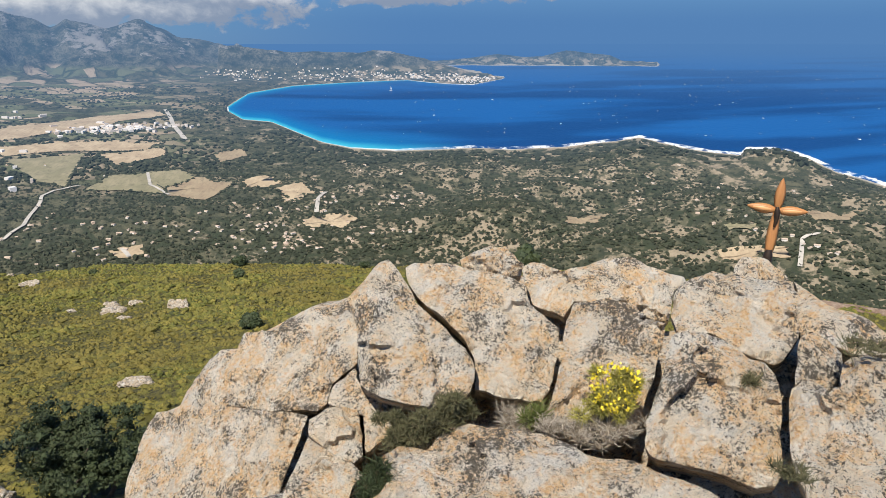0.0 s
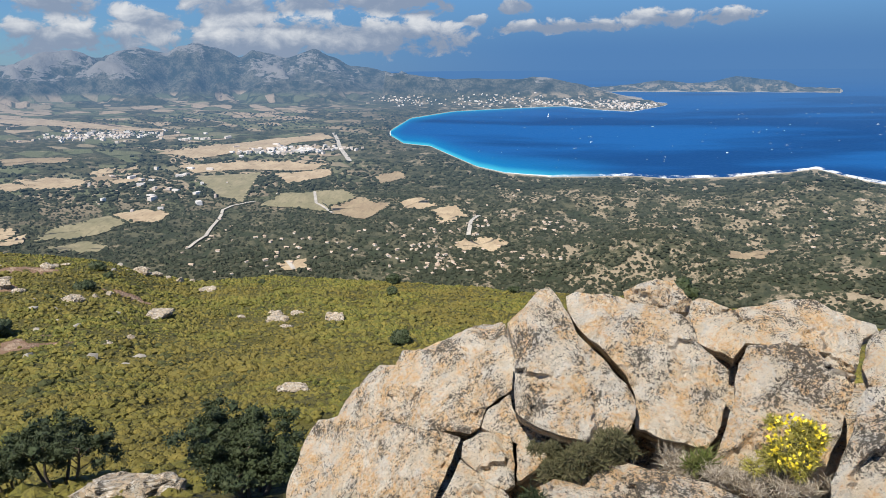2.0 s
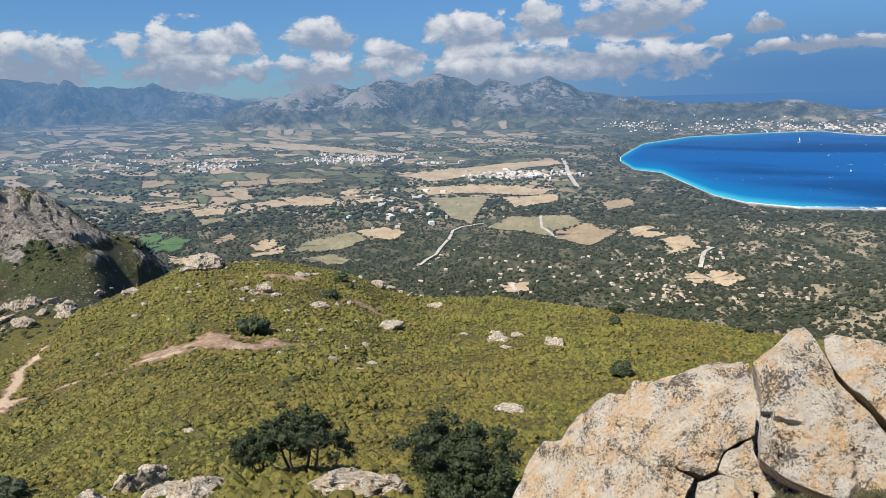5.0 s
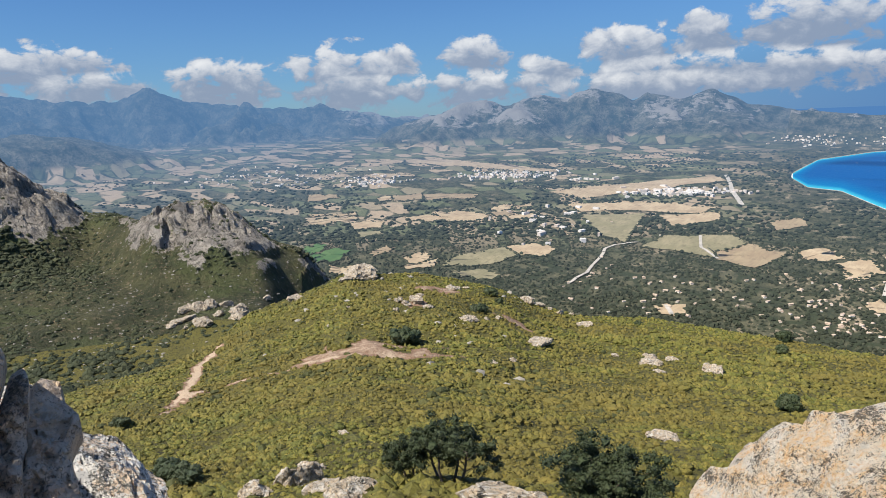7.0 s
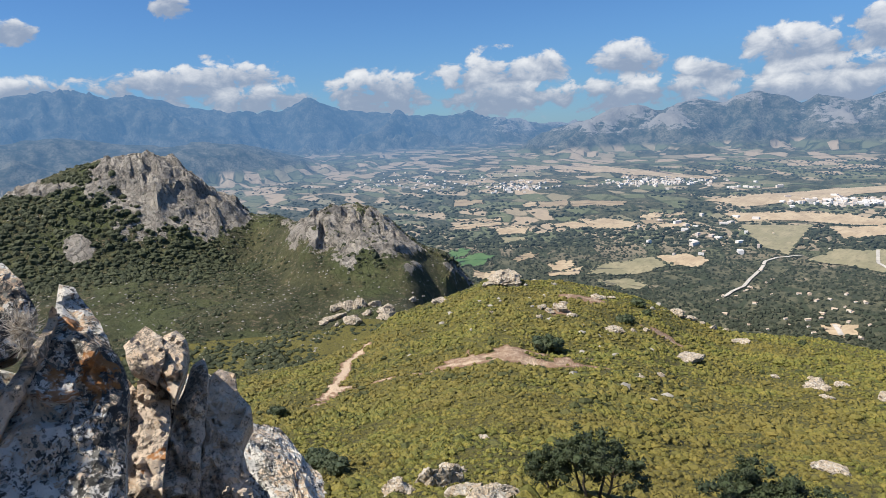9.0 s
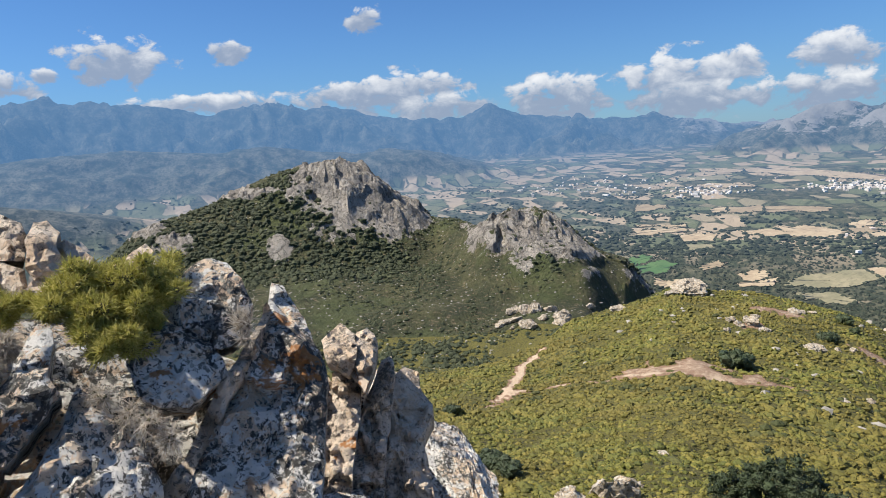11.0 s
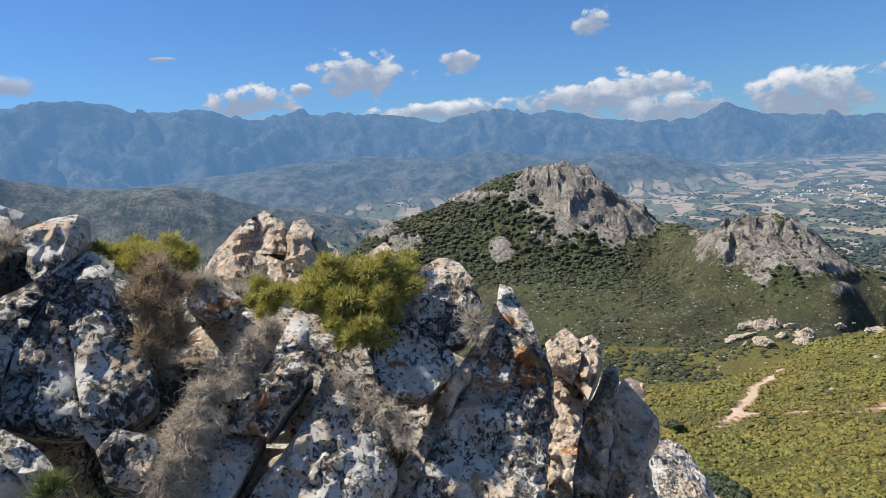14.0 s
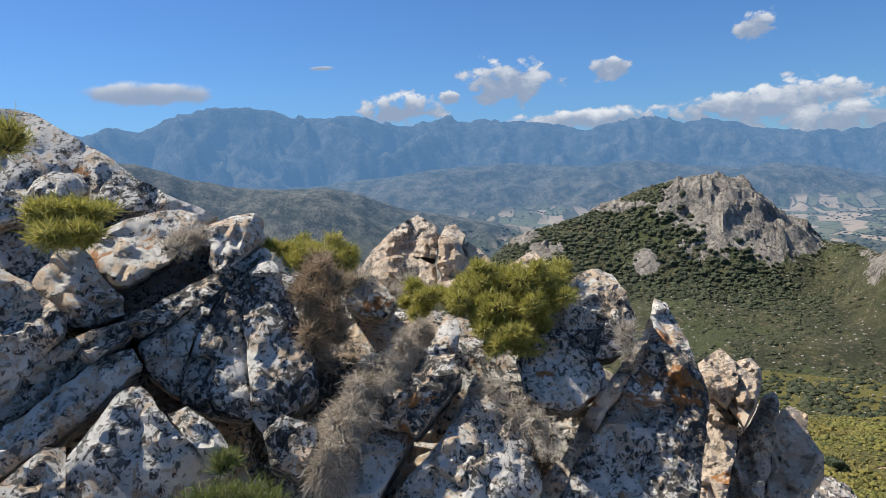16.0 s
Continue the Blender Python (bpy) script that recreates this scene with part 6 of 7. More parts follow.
field("stubble", (36.97, -7.03), (35.61, -6.87), (35.48, -7.04), (36.72, -7.32))
field("fallow", (38.87, -7.48), (37.00, -7.39), (37.02, -7.72), (38.37, -7.84))
field("stubble", (37.83, -7.76), (35.39, -7.66), (35.14, -8.00), (37.05, -8.13))
field("fallow", (46.76, -5.83), (44.34, -5.76), (44.26, -6.24), (46.57, -6.28))
field("fallow", (44.22, -5.85), (39.81, -6.02), (40.09, -6.28), (44.14, -6.30))
field("stubble", (47.95, -6.01), (46.76, -5.83), (46.80, -6.22), (47.75, -6.26))
field("fallow", (53.40, -5.39), (51.06, -5.55), (50.87, -5.81), (53.48, -5.99))
field("meadow", (50.38, -3.48), (46.97, -3.44), (46.54, -3.79), (49.97, -3.80))
field("stubble", (48.88, -4.06), (45.86, -4.07), (44.69, -4.39), (48.46, -4.33))
field("stubble", (46.08, -10.85), (44.81, -10.52), (43.83, -10.79), (44.12, -11.17), (45.39, -11.32))
field("stubble", (46.15, -11.50), (43.35, -11.11), (43.25, -11.38), (43.92, -11.72), (45.93, -11.79))
field("meadow", (42.42, -12.13), (39.77, -12.03), (38.19, -12.54), (38.76, -12.86), (41.42, -12.63))
road(6, (32.66, -13.28), (32.05, -12.86), (31.26, -12.46), (30.92, -12.02), (30.44, -11.51), (29.96, -10.94), (29.81, -10.54), (29.03, -10.26), (28.20, -10.15), (27.29, -10.04))
road(14, (20.99, -4.91), (20.59, -5.90), (19.83, -7.16))
road(6, (22.69, -9.47), (22.62, -10.38), (21.34, -11.21))
road(7, (10.32, -13.23), (10.13, -12.11), (9.47, -11.64))
road(5, (-27.68, -15.90), (-27.60, -13.86), (-28.64, -13.33))
road(6, (25.13, -14.86), (24.68, -15.55))


def in_fields(az, el):
    hit = np.zeros(az.shape, bool)
    for poly in POLYGONS:
        inside = np.zeros(az.shape, bool)
        j = len(poly) - 1
        for i in range(len(poly)):
            (xi, yi), (xj, yj) = poly[i], poly[j]
            cross = ((yi > el) != (yj > el)) & (az < (xj - xi) * (el - yi) / (yj - yi + 1e-9) + xi)
            inside ^= cross
            j = i
        hit |= inside
    return hit


def woods(n, lo, hi, wide, seed, az0=-34.0, az1=118.0):
    r = np.random.default_rng(seed)
    az, d = r.uniform(az0, az1, n), np.exp(r.uniform(np.log(lo), np.log(hi), n))
    z, rock = land(az, d)
    x, y = -np.sin(np.radians(az)) * d, np.cos(np.radians(az)) * d
    el = np.degrees(np.arctan2(z, d))
    thick = fbm(x / 330, y / 330, octaves=4, seed=101) + 0.55 * fbm(x / 70, y / 70, octaves=3, seed=103)
    thick = thick + 0.75 * (1 - step(d, 1400, 2700)) - 0.75 * step(az, 32, 46) * step(d, 1300, 2400) - 0.38 * step(-az, -2, 12)
    keep = (shore(az, d) > 70) & ~in_fields(az, el) & (thick > r.uniform(-0.75, 0.45, n)) & (rock < 0.5) & (z < -225 + 60 * r.random(n))
    az, d, z = az[keep], d[keep], z[keep]
    co, k = placed(az, d, z)
    w = wide * r.uniform(0.55, 1.25, len(az)) * k
    return co, np.stack([w * r.uniform(0.85, 1.3, len(w)), w, w * r.uniform(0.6, 0.9, len(w))], -1)


def hedges(seed):
    """Rows of bushes round the fields, with gaps."""
    r = np.random.default_rng(seed)
    az, d = [], []
    for rim in HEDGES:
        for p, q in zip(rim, np.roll(rim, -1, 0)):
            run = math.hypot(radians(q[0] - p[0]) * p[1], q[1] - p[1])
            n = int(run / 7.0)
            if n and r.random() < 0.72:
                u = r.random(n)
                az.append(p[0] + (q[0] - p[0]) * u + r.normal(0, 0.03, n))
                d.append((p[1] + (q[1] - p[1]) * u) * (1 + r.normal(0, 0.003, n)))
    az, d = np.concatenate(az), np.concatenate(d)
    z, _ = land(az, d)
    co, k = placed(az, d, z)
    w = 4.2 * r.uniform(0.5, 1.2, len(az)) * k
    return co, np.stack([w * 1.1, w, w * r.uniform(0.6, 0.9, len(w))], -1)


c = hedges(119)
a, b = woods(72000, 520, 1700, 3.3, 111), woods(30000, 1600, 4800, 6.5, 113)
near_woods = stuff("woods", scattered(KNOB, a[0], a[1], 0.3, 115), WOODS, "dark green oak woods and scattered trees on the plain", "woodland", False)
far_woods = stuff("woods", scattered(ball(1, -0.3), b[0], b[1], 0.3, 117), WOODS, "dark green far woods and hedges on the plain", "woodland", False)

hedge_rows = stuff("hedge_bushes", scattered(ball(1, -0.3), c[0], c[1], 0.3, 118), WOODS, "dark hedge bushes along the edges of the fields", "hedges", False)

# haze to paint over the trees, from their undrawn distance
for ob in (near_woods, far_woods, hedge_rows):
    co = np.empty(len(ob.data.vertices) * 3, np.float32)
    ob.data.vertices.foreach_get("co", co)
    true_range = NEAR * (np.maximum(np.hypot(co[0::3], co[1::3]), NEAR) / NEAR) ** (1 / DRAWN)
    paint(ob.data, "haze", 1 - np.exp(-np.maximum(true_range - 900, 0) / 8500))

# ---- houses ----
PLASTER = surface("pale plaster", lambda gr: bsdf(gr, gr.mix(gr.node("ShaderNodeObjectInfo").outputs["Random"], (0.58, 0.45, 0.34), (0.80, 0.76, 0.70)), 0.9))
TILES = surface("terracotta tiles", lambda gr: bsdf(gr, gr.mix(gr.noise(where(gr), 0.8, 4), (0.46, 0.34, 0.26), (0.62, 0.50, 0.40)), 0.9))
# town walls hold a fixed share of painted haze glow
WHITEWASH = surface("white town walls", lambda gr: with_haze_glow(gr, bsdf(gr, gr.mix(gr.node("ShaderNodeNewGeometry").outputs["Random Per Island"], (0.60, 0.50, 0.42), (0.80, 0.78, 0.75)), 0.9), 0.12))


def villa_meshes():
    wall = np.array([(sx * 7, sy * 4.5, z) for z in (-2, 3.6) for sx, sy in ((-1, -1), (1, -1), (1, 1), (-1, 1))] + [(-7, 0, 5.3), (7, 0, 5.3)], float)
    wf = [(0, 1, 5, 4), (1, 2, 6, 5), (2, 3, 7, 6), (3, 0, 4, 7), (4, 5, 6, 7), (4, 7, 8, 8), (5, 9, 6, 6)]
    wf = np.array([f for f in wf[:5]])
    rv, rf = [], []
    for s in (-1, 1):
        k = len(rv)
        rv += [(-7.5, 0, 5.5), (7.5, 0, 5.5), (7.5, s * 5.2, 3.4), (-7.5, s * 5.2, 3.4), (-7.5, 0, 5.2), (7.5, 0, 5.2), (7.5, s * 5.2, 3.1), (-7.5, s * 5.2, 3.1)]
        rf += [(k, k + 1, k + 2, k + 3), (k + 4, k + 7, k + 6, k + 5), (k + 3, k + 2, k + 6, k + 7), (k, k + 3, k + 7, k + 4), (k + 1, k + 5, k + 6, k + 2)]
    return mesh_from("wall", wall[:8], wf, False), mesh_from("roof", np.array(rv, float), np.array(rf), False)


WALL_MESH, ROOF_MESH = villa_meshes()
rv = random.Random(5)
first = None
for az, el, sa, se, count in (
        (25.6, -14.62, 1.82, 0.82, 14),
        (32.0, -13.45, 0.91, 0.55, 5),
        (16.2, -14.25, 2.73, 1.00, 22),
        (10.3, -12.20, 1.82, 0.55, 10),
        (7.3, -10.69, 1.82, 0.64, 8),
        (3.4, -11.83, 1.82, 0.55, 9),
        (12.5, -15.53, 2.27, 0.64, 16),
        (34.8, -8.85, 3.18, 0.64, 26),
        (24.6, -13.28, 1.36, 0.45, 6),
        (30.5, -11.73, 0.91, 0.91, 6),
        (-15.1, -10.88, 4.09, 1.00, 26),
        (-24.6, -11.09, 3.18, 1.14, 14),
        (-28.8, -14.32, 2.73, 0.68, 6),
        (13.1, -14.07, 4.09, 1.14, 20),
        (3.9, -13.49, 2.73, 1.36, 12),
        (-3.5, -9.01, 1.36, 0.36, 6),
):
    for _ in range(int(count * 1.4)):
        a, d = flat_spot(rv.gauss(az, sa), min(rv.gauss(el, se), -5.0))
        if d < 560:
            continue
        z, _r = land(a, d)
        co, k = placed(a, d, float(z))
        m = pose(*co, 0, 0, rv.uniform(0, 180))
        s = float(k) * rv.uniform(0.26, 0.52)
        if first is None:
            first = base("house", (0, 0, 0), "pale plastered villa with a terracotta roof among trees", "house", "villas of the plain")
            part("wall", WALL_MESH, PLASTER, first)
            part("roof", ROOF_MESH, TILES, first)
            first.matrix_basis = m @ Matrix.Scale(s, 4)
        else:
            copy = copy_thing(first, m)
            copy.matrix_basis = m @ Matrix.Scale(s, 4)

BOX = (np.array([(x, y, z) for z in (-0.3, 1.0) for x, y in ((-1, -0.7), (1, -0.7), (1, 0.7), (-1, 0.7))], float),
       np.array([(0, 1, 5, 4), (1, 2, 6, 5), (2, 3, 7, 6), (3, 0, 4, 7), (4, 5, 6, 7)]))


def town(label, spread, seed, tall=6.0):
    r = np.random.default_rng(seed)
    at, sizes = [], []
    for az, el, sa, se, count in spread:
        for _ in range(count):
            a, d = r.normal(az, sa), None
            e = min(r.normal(el, se), -1.2)
            d = meet(a, e, 900, 8000)
            z, _r = land(a, d)
            if shore(np.array(a), np.array(d)) < 15:
                continue
            co, k = placed(a, d, z)
            at.append(co)
            w = r.uniform(3.5, 8.5) * float(k)
            sizes.append((w * r.uniform(0.8, 1.8), w, r.uniform(0.6, 1.3) * tall * float(k)))
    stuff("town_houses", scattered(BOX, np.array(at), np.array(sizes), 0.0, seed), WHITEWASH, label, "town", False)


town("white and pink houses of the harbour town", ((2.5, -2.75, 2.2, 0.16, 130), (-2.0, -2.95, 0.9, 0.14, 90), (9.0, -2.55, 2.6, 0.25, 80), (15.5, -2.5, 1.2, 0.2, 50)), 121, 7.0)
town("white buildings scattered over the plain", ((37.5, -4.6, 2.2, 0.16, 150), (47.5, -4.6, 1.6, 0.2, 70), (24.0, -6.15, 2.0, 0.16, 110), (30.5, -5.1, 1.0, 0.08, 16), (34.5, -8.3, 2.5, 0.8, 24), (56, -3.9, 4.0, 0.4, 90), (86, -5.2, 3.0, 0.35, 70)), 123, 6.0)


# ---- plants of the outcrops ----
def spikes(centres, spread, length, wide, count, seed, up=0.3, droop=0.0, shell=0.35):
    """Thin bent blades that stand out from the given clumps."""
    r = np.random.default_rng(seed)
    n = len(centres) * count
    way = r.normal(size=(n, 3))
    way /= np.linalg.norm(way, axis=1, keepdims=True)
    root = np.repeat(centres, count, 0) + way * np.repeat(spread, count, 0) * r.uniform(shell, 1.0, (n, 1))
    a = way * (0.9 - 0.7 * min(droop, 0.9)) + 0.55 * r.normal(size=(n, 3)) + droop * np.array([0.25, -0.55, -0.55]) + np.array([0, 0, up])
    a /= np.linalg.norm(a, axis=1, keepdims=True)
    b = np.cross(a, r.normal(size=(n, 3)))
    b /= np.linalg.norm(b, axis=1, keepdims=True)
    ln = length * r.uniform(0.5, 1.25, (n, 1))
    mid = root + a * ln * 0.55 + 0.12 * ln * r.normal(size=(n, 3))
    tip = root + a * ln + 0.25 * ln * r.normal(size=(n, 3)) - np.array([0, 0, 1]) * droop * ln
    p = np.stack([root - b * wide, root + b * wide, mid + b * wide * 0.8, mid - b * wide * 0.8, tip], 1)
    k = (np.arange(n) * 5)[:, None]
    f = np.concatenate([k + np.array([[0, 1, 2]]), k + np.array([[0, 2, 3]]), k + np.array([[3, 2, 4]])])
    return p.reshape(-1, 3), f


def clump(name, eye, lobes, length, wide, count, material, label, seed, up=0.3, droop=0.0, core=None):
    """A shrub from lobes given as bearing, height, distance and half width and height in metres."""
    c = np.array([tuple(eye + heading(a, e) * r) for a, e, r, w, h in lobes])
    s = np.array([(w, w * 0.8, h) for a, e, r, w, h in lobes])
    rs = np.random.default_rng(seed + 900)
    k = 11
    c = np.repeat(c, k, 0) + rs.normal(size=(len(c) * k, 3)) * np.repeat(s, k, 0) * 0.46
    s = np.repeat(s, k, 0) * rs.uniform(0.28, 0.52, (len(c), 1))
    count = max(24, count // 7)
    foot = c.min(0)
    ob = base(name, (c[:, 0].mean(), c[:, 1].mean(), foot[2] - s[:, 2].max()), label, "shrub", "plants of the outcrops")
    c = c - np.array(ob.matrix_world.translation)
    part("foliage", spikes(c, s, length, wide, count, seed, up, droop), material, ob, "", False)
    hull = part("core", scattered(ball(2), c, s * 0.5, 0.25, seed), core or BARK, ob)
    hull["kind"] = "stuff"
    return ob


DRY = surface("dry inner twigs", lambda gr: bsdf(gr, gr.mix(gr.noise(where(gr), 70.0, 5, 0.7), (0.11, 0.085, 0.06), (0.34, 0.28, 0.21)), 0.95, relief(gr, gr.noise(where(gr), 110.0, 4), 1.0, 0.03)))
# dark core colour that paints the shade inside the plants
INNER_SHADE = surface("twig core with inner shade in its colour", lambda gr: bsdf(gr, gr.mix(gr.noise(where(gr), 60.0, 4), (0.07, 0.065, 0.03), (0.16, 0.14, 0.075)), 0.95, relief(gr, gr.noise(where(gr), 90.0, 4), 1.0, 0.02)))
clump("spiny_shrub", EYE_END, [(99.28, -9.34, 3.55, 0.110, 0.070), (96.39, -9.11, 3.50, 0.150, 0.100), (93.87, -8.47, 3.50, 0.160, 0.120), (91.41, -8.56, 3.50, 0.160, 0.110), (89.35, -9.00, 3.50, 0.130, 0.090), (94.37, -10.89, 3.40, 0.150, 0.110), (91.51, -10.99, 3.40, 0.150, 0.120), (92.55, -13.01, 3.30, 0.110, 0.090), (90.38, -11.21, 3.42, 0.100, 0.080)], 0.038, 0.0026, 3000, BROOM, "yellow-green spiny cushion shrub growing between rocks", 1, 0.3, 0, INNER_SHADE)
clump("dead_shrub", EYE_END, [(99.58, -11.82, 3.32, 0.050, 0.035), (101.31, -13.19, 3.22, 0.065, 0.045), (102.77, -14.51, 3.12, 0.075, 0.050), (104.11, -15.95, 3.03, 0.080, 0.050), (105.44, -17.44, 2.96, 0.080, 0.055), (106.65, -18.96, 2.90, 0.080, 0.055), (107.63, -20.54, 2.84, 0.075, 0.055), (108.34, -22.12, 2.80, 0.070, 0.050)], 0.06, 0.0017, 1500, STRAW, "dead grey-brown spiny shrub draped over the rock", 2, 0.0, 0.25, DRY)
clump("dry_shrub", EYE_END, [(108.10, -7.31, 3.32, 0.110, 0.080), (107.09, -8.28, 3.28, 0.100, 0.090), (108.28, -9.98, 3.22, 0.080, 0.100), (106.72, -10.82, 3.20, 0.070, 0.080), (108.48, -12.80, 3.15, 0.050, 0.100)], 0.07, 0.0017, 1100, TWIG, "dry brown shrub in the cleft between rocks", 3, 0.2, 0.1, INNER_SHADE)
clump("green_shrub", EYE_END, [(109.67, -4.51, 3.75, 0.100, 0.050), (108.31, -5.14, 3.65, 0.110, 0.060), (106.74, -5.61, 3.60, 0.100, 0.060), (105.68, -5.86, 3.55, 0.070, 0.050)], 0.04, 0.0026, 1500, BROOM, "low green and brown shrub behind the rocks", 4, 0.3, 0, INNER_SHADE)
clump("dead_shrub", EYE_END, [(92.19, -17.96, 3.10, 0.040, 0.030), (90.70, -19.06, 3.06, 0.050, 0.035), (89.61, -20.47, 3.03, 0.045, 0.040), (94.05, -16.46, 3.14, 0.040, 0.030)], 0.085, 0.0014, 170, STRAW, "bare grey twigs hanging between rock slabs", 5, 0.1, 0.3, INNER_SHADE)
clump("grass_tuft", EYE_END, [(126.37, -0.95, 3.30, 0.090, 0.035), (124.93, -0.73, 3.32, 0.100, 0.040), (123.50, -0.98, 3.30, 0.090, 0.035), (126.23, -2.56, 3.15, 0.080, 0.030), (124.52, -2.54, 3.15, 0.080, 0.030)], 0.055, 0.0026, 900, BROOM, "yellow-green grass tuft on a rock ledge", 6, 0.7, 0, INNER_SHADE)
clump("grass_tuft", EYE_END, [(128.23, 4.41, 4.11, 0.098, 0.072)], 0.09, 0.003, 450, BROOM, "green grass tuft near the summit rock", 7, 0.7, 0, INNER_SHADE)
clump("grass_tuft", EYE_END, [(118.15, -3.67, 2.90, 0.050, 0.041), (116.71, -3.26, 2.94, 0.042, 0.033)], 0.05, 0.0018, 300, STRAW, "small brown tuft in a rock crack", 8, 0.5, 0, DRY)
clump("grass_tuft", EYE_END, [(117.71, -23.28, 2.38, 0.060, 0.025), (115.64, -23.01, 2.40, 0.070, 0.030), (113.60, -23.64, 2.40, 0.060, 0.025), (112.61, -24.58, 2.40, 0.060, 0.025), (115.75, -20.42, 2.56, 0.030, 0.020)], 0.06, 0.002, 420, GRASS, "fresh green grass at the foot of the rocks", 9, 1.4, 0.1, INNER_SHADE)
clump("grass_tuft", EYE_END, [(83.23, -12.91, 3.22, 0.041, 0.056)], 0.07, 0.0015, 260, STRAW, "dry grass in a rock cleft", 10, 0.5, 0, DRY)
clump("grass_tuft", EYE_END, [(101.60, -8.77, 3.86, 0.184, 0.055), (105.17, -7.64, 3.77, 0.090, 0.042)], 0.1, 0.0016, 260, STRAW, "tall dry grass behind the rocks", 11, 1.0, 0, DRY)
clump("shrub", EYE, [(1.98, -29.81, 3.49, 0.124, 0.100), (3.27, -30.85, 3.44, 0.104, 0.076), (-0.05, -29.39, 3.49, 0.083, 0.088), (4.28, -30.39, 3.49, 0.077, 0.061)], 0.035, 0.0026, 1600, SAGE, "grey-green shrub in a gap between granite blocks", 12, 0.3, 0, INNER_SHADE)
clump("shrub", EYE, [(6.34, -34.07, 3.30, 0.068, 0.073), (7.01, -35.25, 3.25, 0.062, 0.062)], 0.045, 0.003, 500, DARK_BUSH, "dark green shrub in a crack of the granite", 13, 0.3, 0, INNER_SHADE)
clump("grass_tuft", EYE, [(-14.80, -30.04, 3.59, 0.142, 0.040), (-12.40, -30.50, 3.54, 0.112, 0.034), (-5.89, -29.99, 3.69, 0.117, 0.026), (-8.91, -30.16, 3.59, 0.085, 0.034)], 0.06, 0.0016, 350, STRAW, "dry straw grass in the gap between blocks", 14, 0.8, 0, DRY)
clump("grass_tuft", EYE, [(-7.63, -29.60, 3.64, 0.058, 0.035)], 0.07, 0.003, 200, GRASS, "small green fern in the shaded gap", 15, 0.8, 0, INNER_SHADE)
clump("grass_tuft", EYE, [(-25.08, -24.78, 3.59, 0.045, 0.026), (-32.35, -20.93, 3.49, 0.111, 0.028), (-28.90, -30.78, 3.01, 0.062, 0.024)], 0.04, 0.0016, 260, SAGE, "thin dry grass in granite cracks", 16, 0.8, 0, INNER_SHADE)
clump("flowering_shrub", EYE, [(-14.47, -27.12, 3.54, 0.090, 0.090), (-13.93, -28.24, 3.54, 0.084, 0.067), (-15.46, -26.59, 3.54, 0.062, 0.062)], 0.035, 0.0024, 1300, BROOM, "small shrub with bright yellow flowers", 17, 0.3, 0, INNER_SHADE)
flowers = EYE + heading(-14.53, -26.77) * 3.46
blossom = [ob for ob in scene.objects if ob.name.startswith("flowering_shrub")][0]
part("blossoms", leaves(np.array([tuple(flowers - blossom.matrix_world.translation)]), np.array([[0.11, 0.09, 0.11]]), np.array([0.018]), 260, 18), PETAL, blossom, "bright yellow blossoms", False)
CROSS_FOOT = (-25.17, -15.69)


# ---- wooden cross ----
WOOD = surface("varnished orange wood", lambda gr: bsdf(gr, gr.mix(gr.noise(gr.scaled(where(gr), 1, 1, 0.12), 60.0, 5, 0.6), (0.36, 0.15, 0.05), (0.56, 0.27, 0.10)), 0.45, relief(gr, gr.noise(gr.scaled(where(gr), 1, 1, 0.1), 80.0, 3), 0.3, 0.004)))
INLAY = surface("light orange inlay", lambda gr: bsdf(gr, gr.mix(gr.noise(where(gr), 50.0, 4), (0.62, 0.30, 0.11), (0.74, 0.40, 0.17)), 0.5))
BRONZE = surface("dark bronze", lambda gr: bsdf(gr, gr.mix(gr.noise(where(gr), 40.0, 4), (0.05, 0.035, 0.025), (0.10, 0.07, 0.05)), 0.45, Metallic=0.7))


def petal(length, half, thick, blunt=0.0):
    """A pointed wooden leaf along z, in the xz plane, with a raised middle."""
    vs, fs, n = [], [], 14
    for i in range(n + 1):
        u = i / n
        w = half * (math.sin(math.pi * u ** 0.85) ** 0.8 if 0 < u < 1 else 0.0) + half * blunt * (1 - u) + 0.003
        t = thick * (0.35 + 0.65 * math.sin(math.pi * u))
        vs += [(-w, 0, length * u), (-w * 0.45, -t / 2, length * u), (w * 0.45, -t / 2, length * u), (w, 0, length * u), (w * 0.45, t / 2, length * u), (-w * 0.45, t / 2, length * u)]
        if i:
            for s in range(6):
                a, b = (i - 1) * 6 + s, (i - 1) * 6 + (s + 1) % 6
                fs.append((a, b, b + 6, a + 6))
    return np.array(vs), np.array(fs)


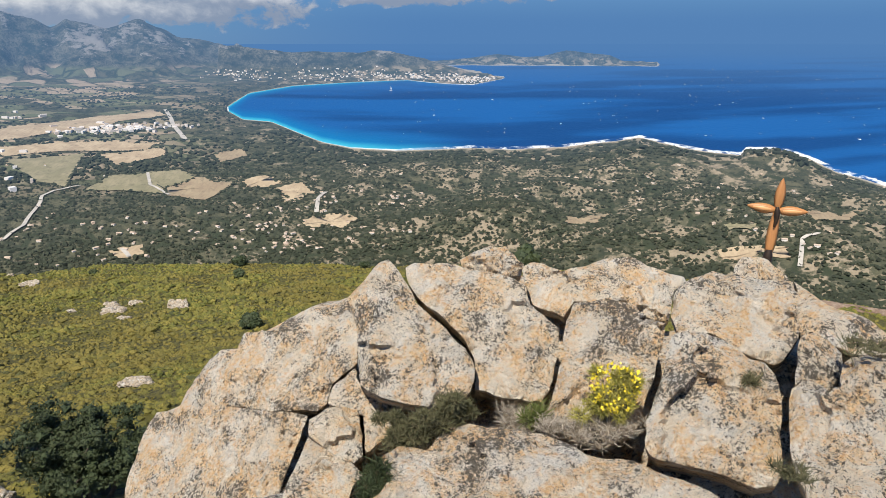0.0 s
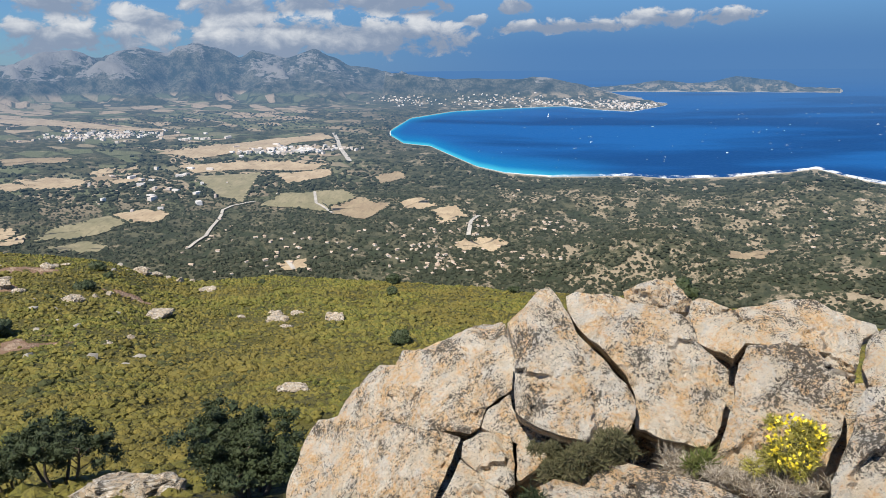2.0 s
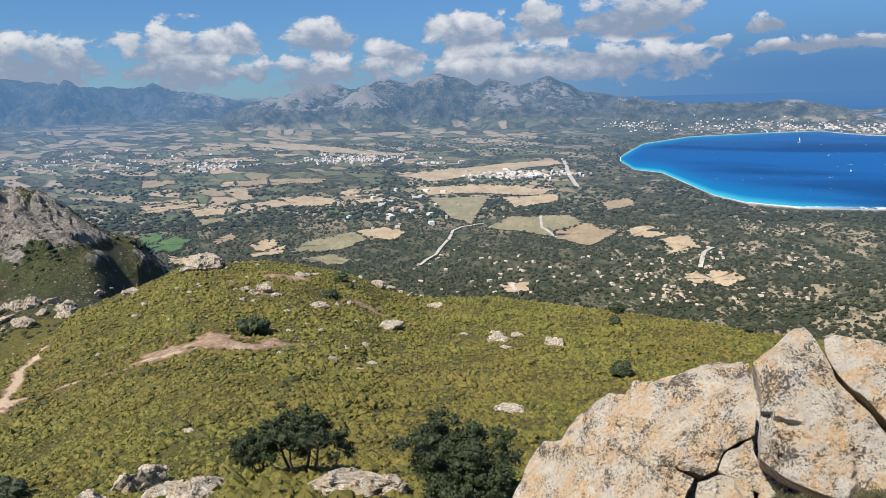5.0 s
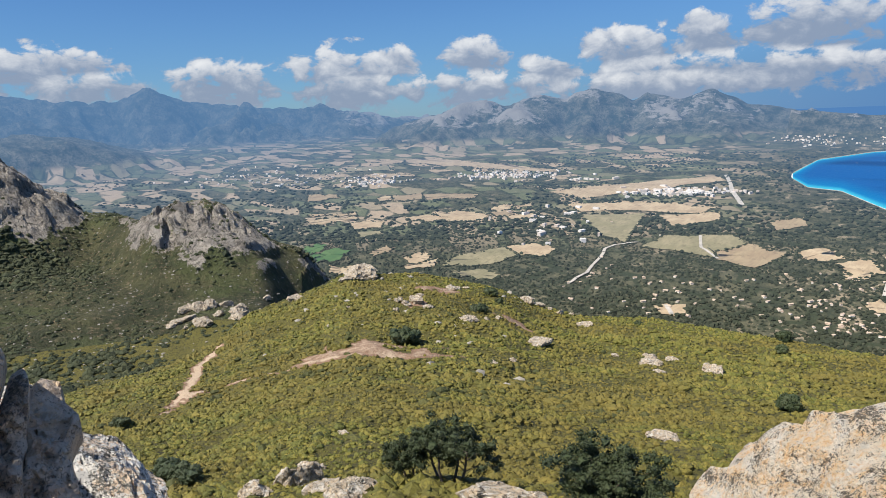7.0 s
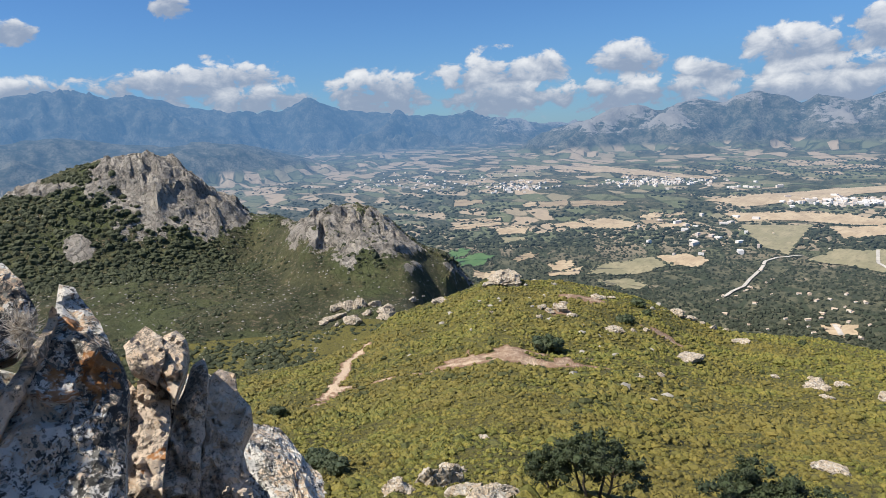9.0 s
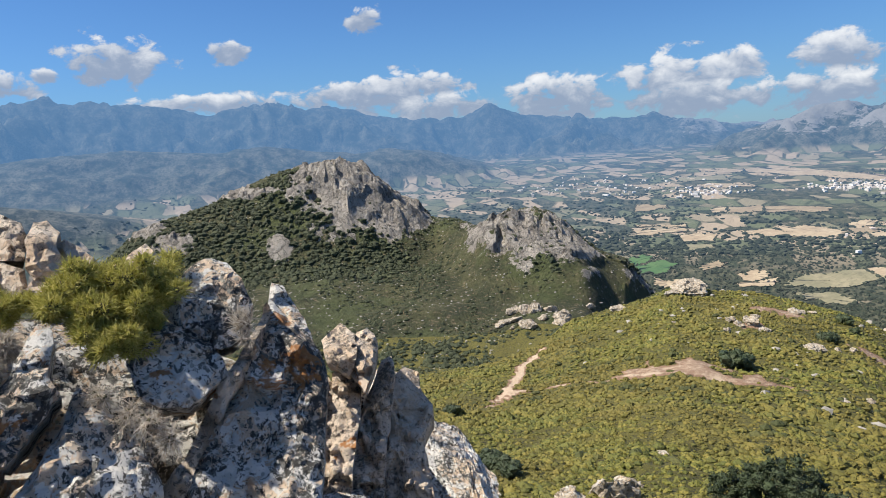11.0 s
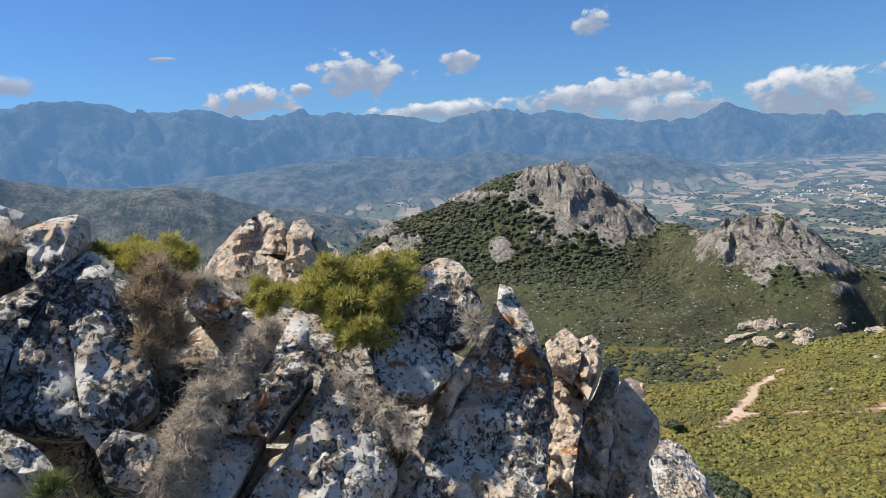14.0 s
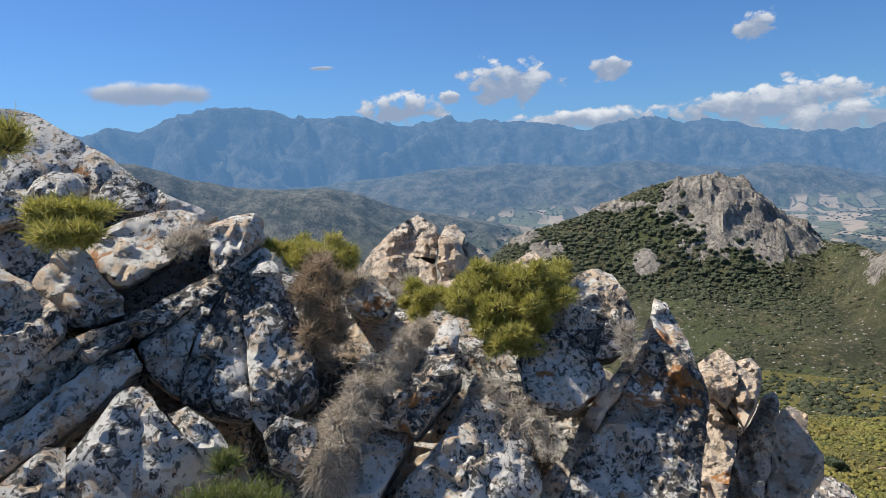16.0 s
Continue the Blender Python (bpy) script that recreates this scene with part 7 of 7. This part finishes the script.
cross_at = EYE + heading(*CROSS_FOOT) * 4.62
cross = base("wooden_cross", cross_at, "varnished wooden cross of four leaf-shaped arms on a rock", "cross")
cross.matrix_world = pose(*cross_at, 0, 3.5, CROSS_FOOT[0] + 6) @ Matrix.Scale(0.86, 4)
part("stem", petal(0.40, 0.030, 0.03, 0.2), WOOD, cross)
for name, roll, length, lift in (("top_arm", 0, 0.22, 0.345), ("side_arm", -86, 0.19, 0.345), ("side_arm", 86, 0.19, 0.345)):
    m = pose(0, 0, lift, 0, roll, 0)
    v, f = petal(length, 0.031, 0.028)
    arm = part(name, (np.array([tuple(m @ Vector(q)) for q in v]), f), WOOD, cross)
    if name == "side_arm":
        v, f = petal(length * 0.78, 0.020, 0.036)
        m = m @ pose(0, 0, length * 0.11)
        part("inlay", (np.array([tuple(m @ Vector(q)) for q in v]), f), INLAY, arm, "light orange inlaid leaf")
v, f = tube([Vector((0, -0.024, 0.235)), Vector((0.004, -0.03, 0.29)), Vector((0, -0.03, 0.345)), Vector((-0.006, -0.028, 0.375))], [0.007, 0.014, 0.02, 0.009], 8)
part("ornament", (v, f), BRONZE, cross, "small dark bronze ornament")
v, f = tube([Vector((0, 0, -0.05)), Vector((0, 0, 0.03)), Vector((0, 0, 0.07))], [0.034, 0.03, 0.02], 8)
part("socket", (v, f), BRONZE, cross, "dark metal socket")

# ---- sailing boat ----
SAIL = surface("white sailcloth", lambda gr: bsdf(gr, (0.8, 0.8, 0.78), 0.8))
az, d = 4.1, -SEA / math.tan(radians(3.75))
co, k = placed(az, d, SEA)
boat = base("sailing_boat", co, "small white sailing boat on the bay", "boat")
v, f = ball(2)
part("hull", (v * np.array([9, 2.4, 1.8]) * k, f), SAIL, boat)
part("mast", tube([Vector((0, 0, 0)), Vector((0, 0, 26 * k))], [0.35 * k, 0.2 * k]), SAIL, boat)
v = np.array([(0.4, -0.2, 2), (8, -0.2, 2.4), (0.4, -0.2, 25), (0.4, 0.2, 2), (8, 0.2, 2.4), (0.4, 0.2, 25)]) * k
part("sail", (v, np.array([(0, 1, 2), (3, 5, 4), (0, 3, 4), (0, 4, 1), (1, 4, 5), (1, 5, 2), (2, 5, 3), (2, 3, 0)])), SAIL, boat)
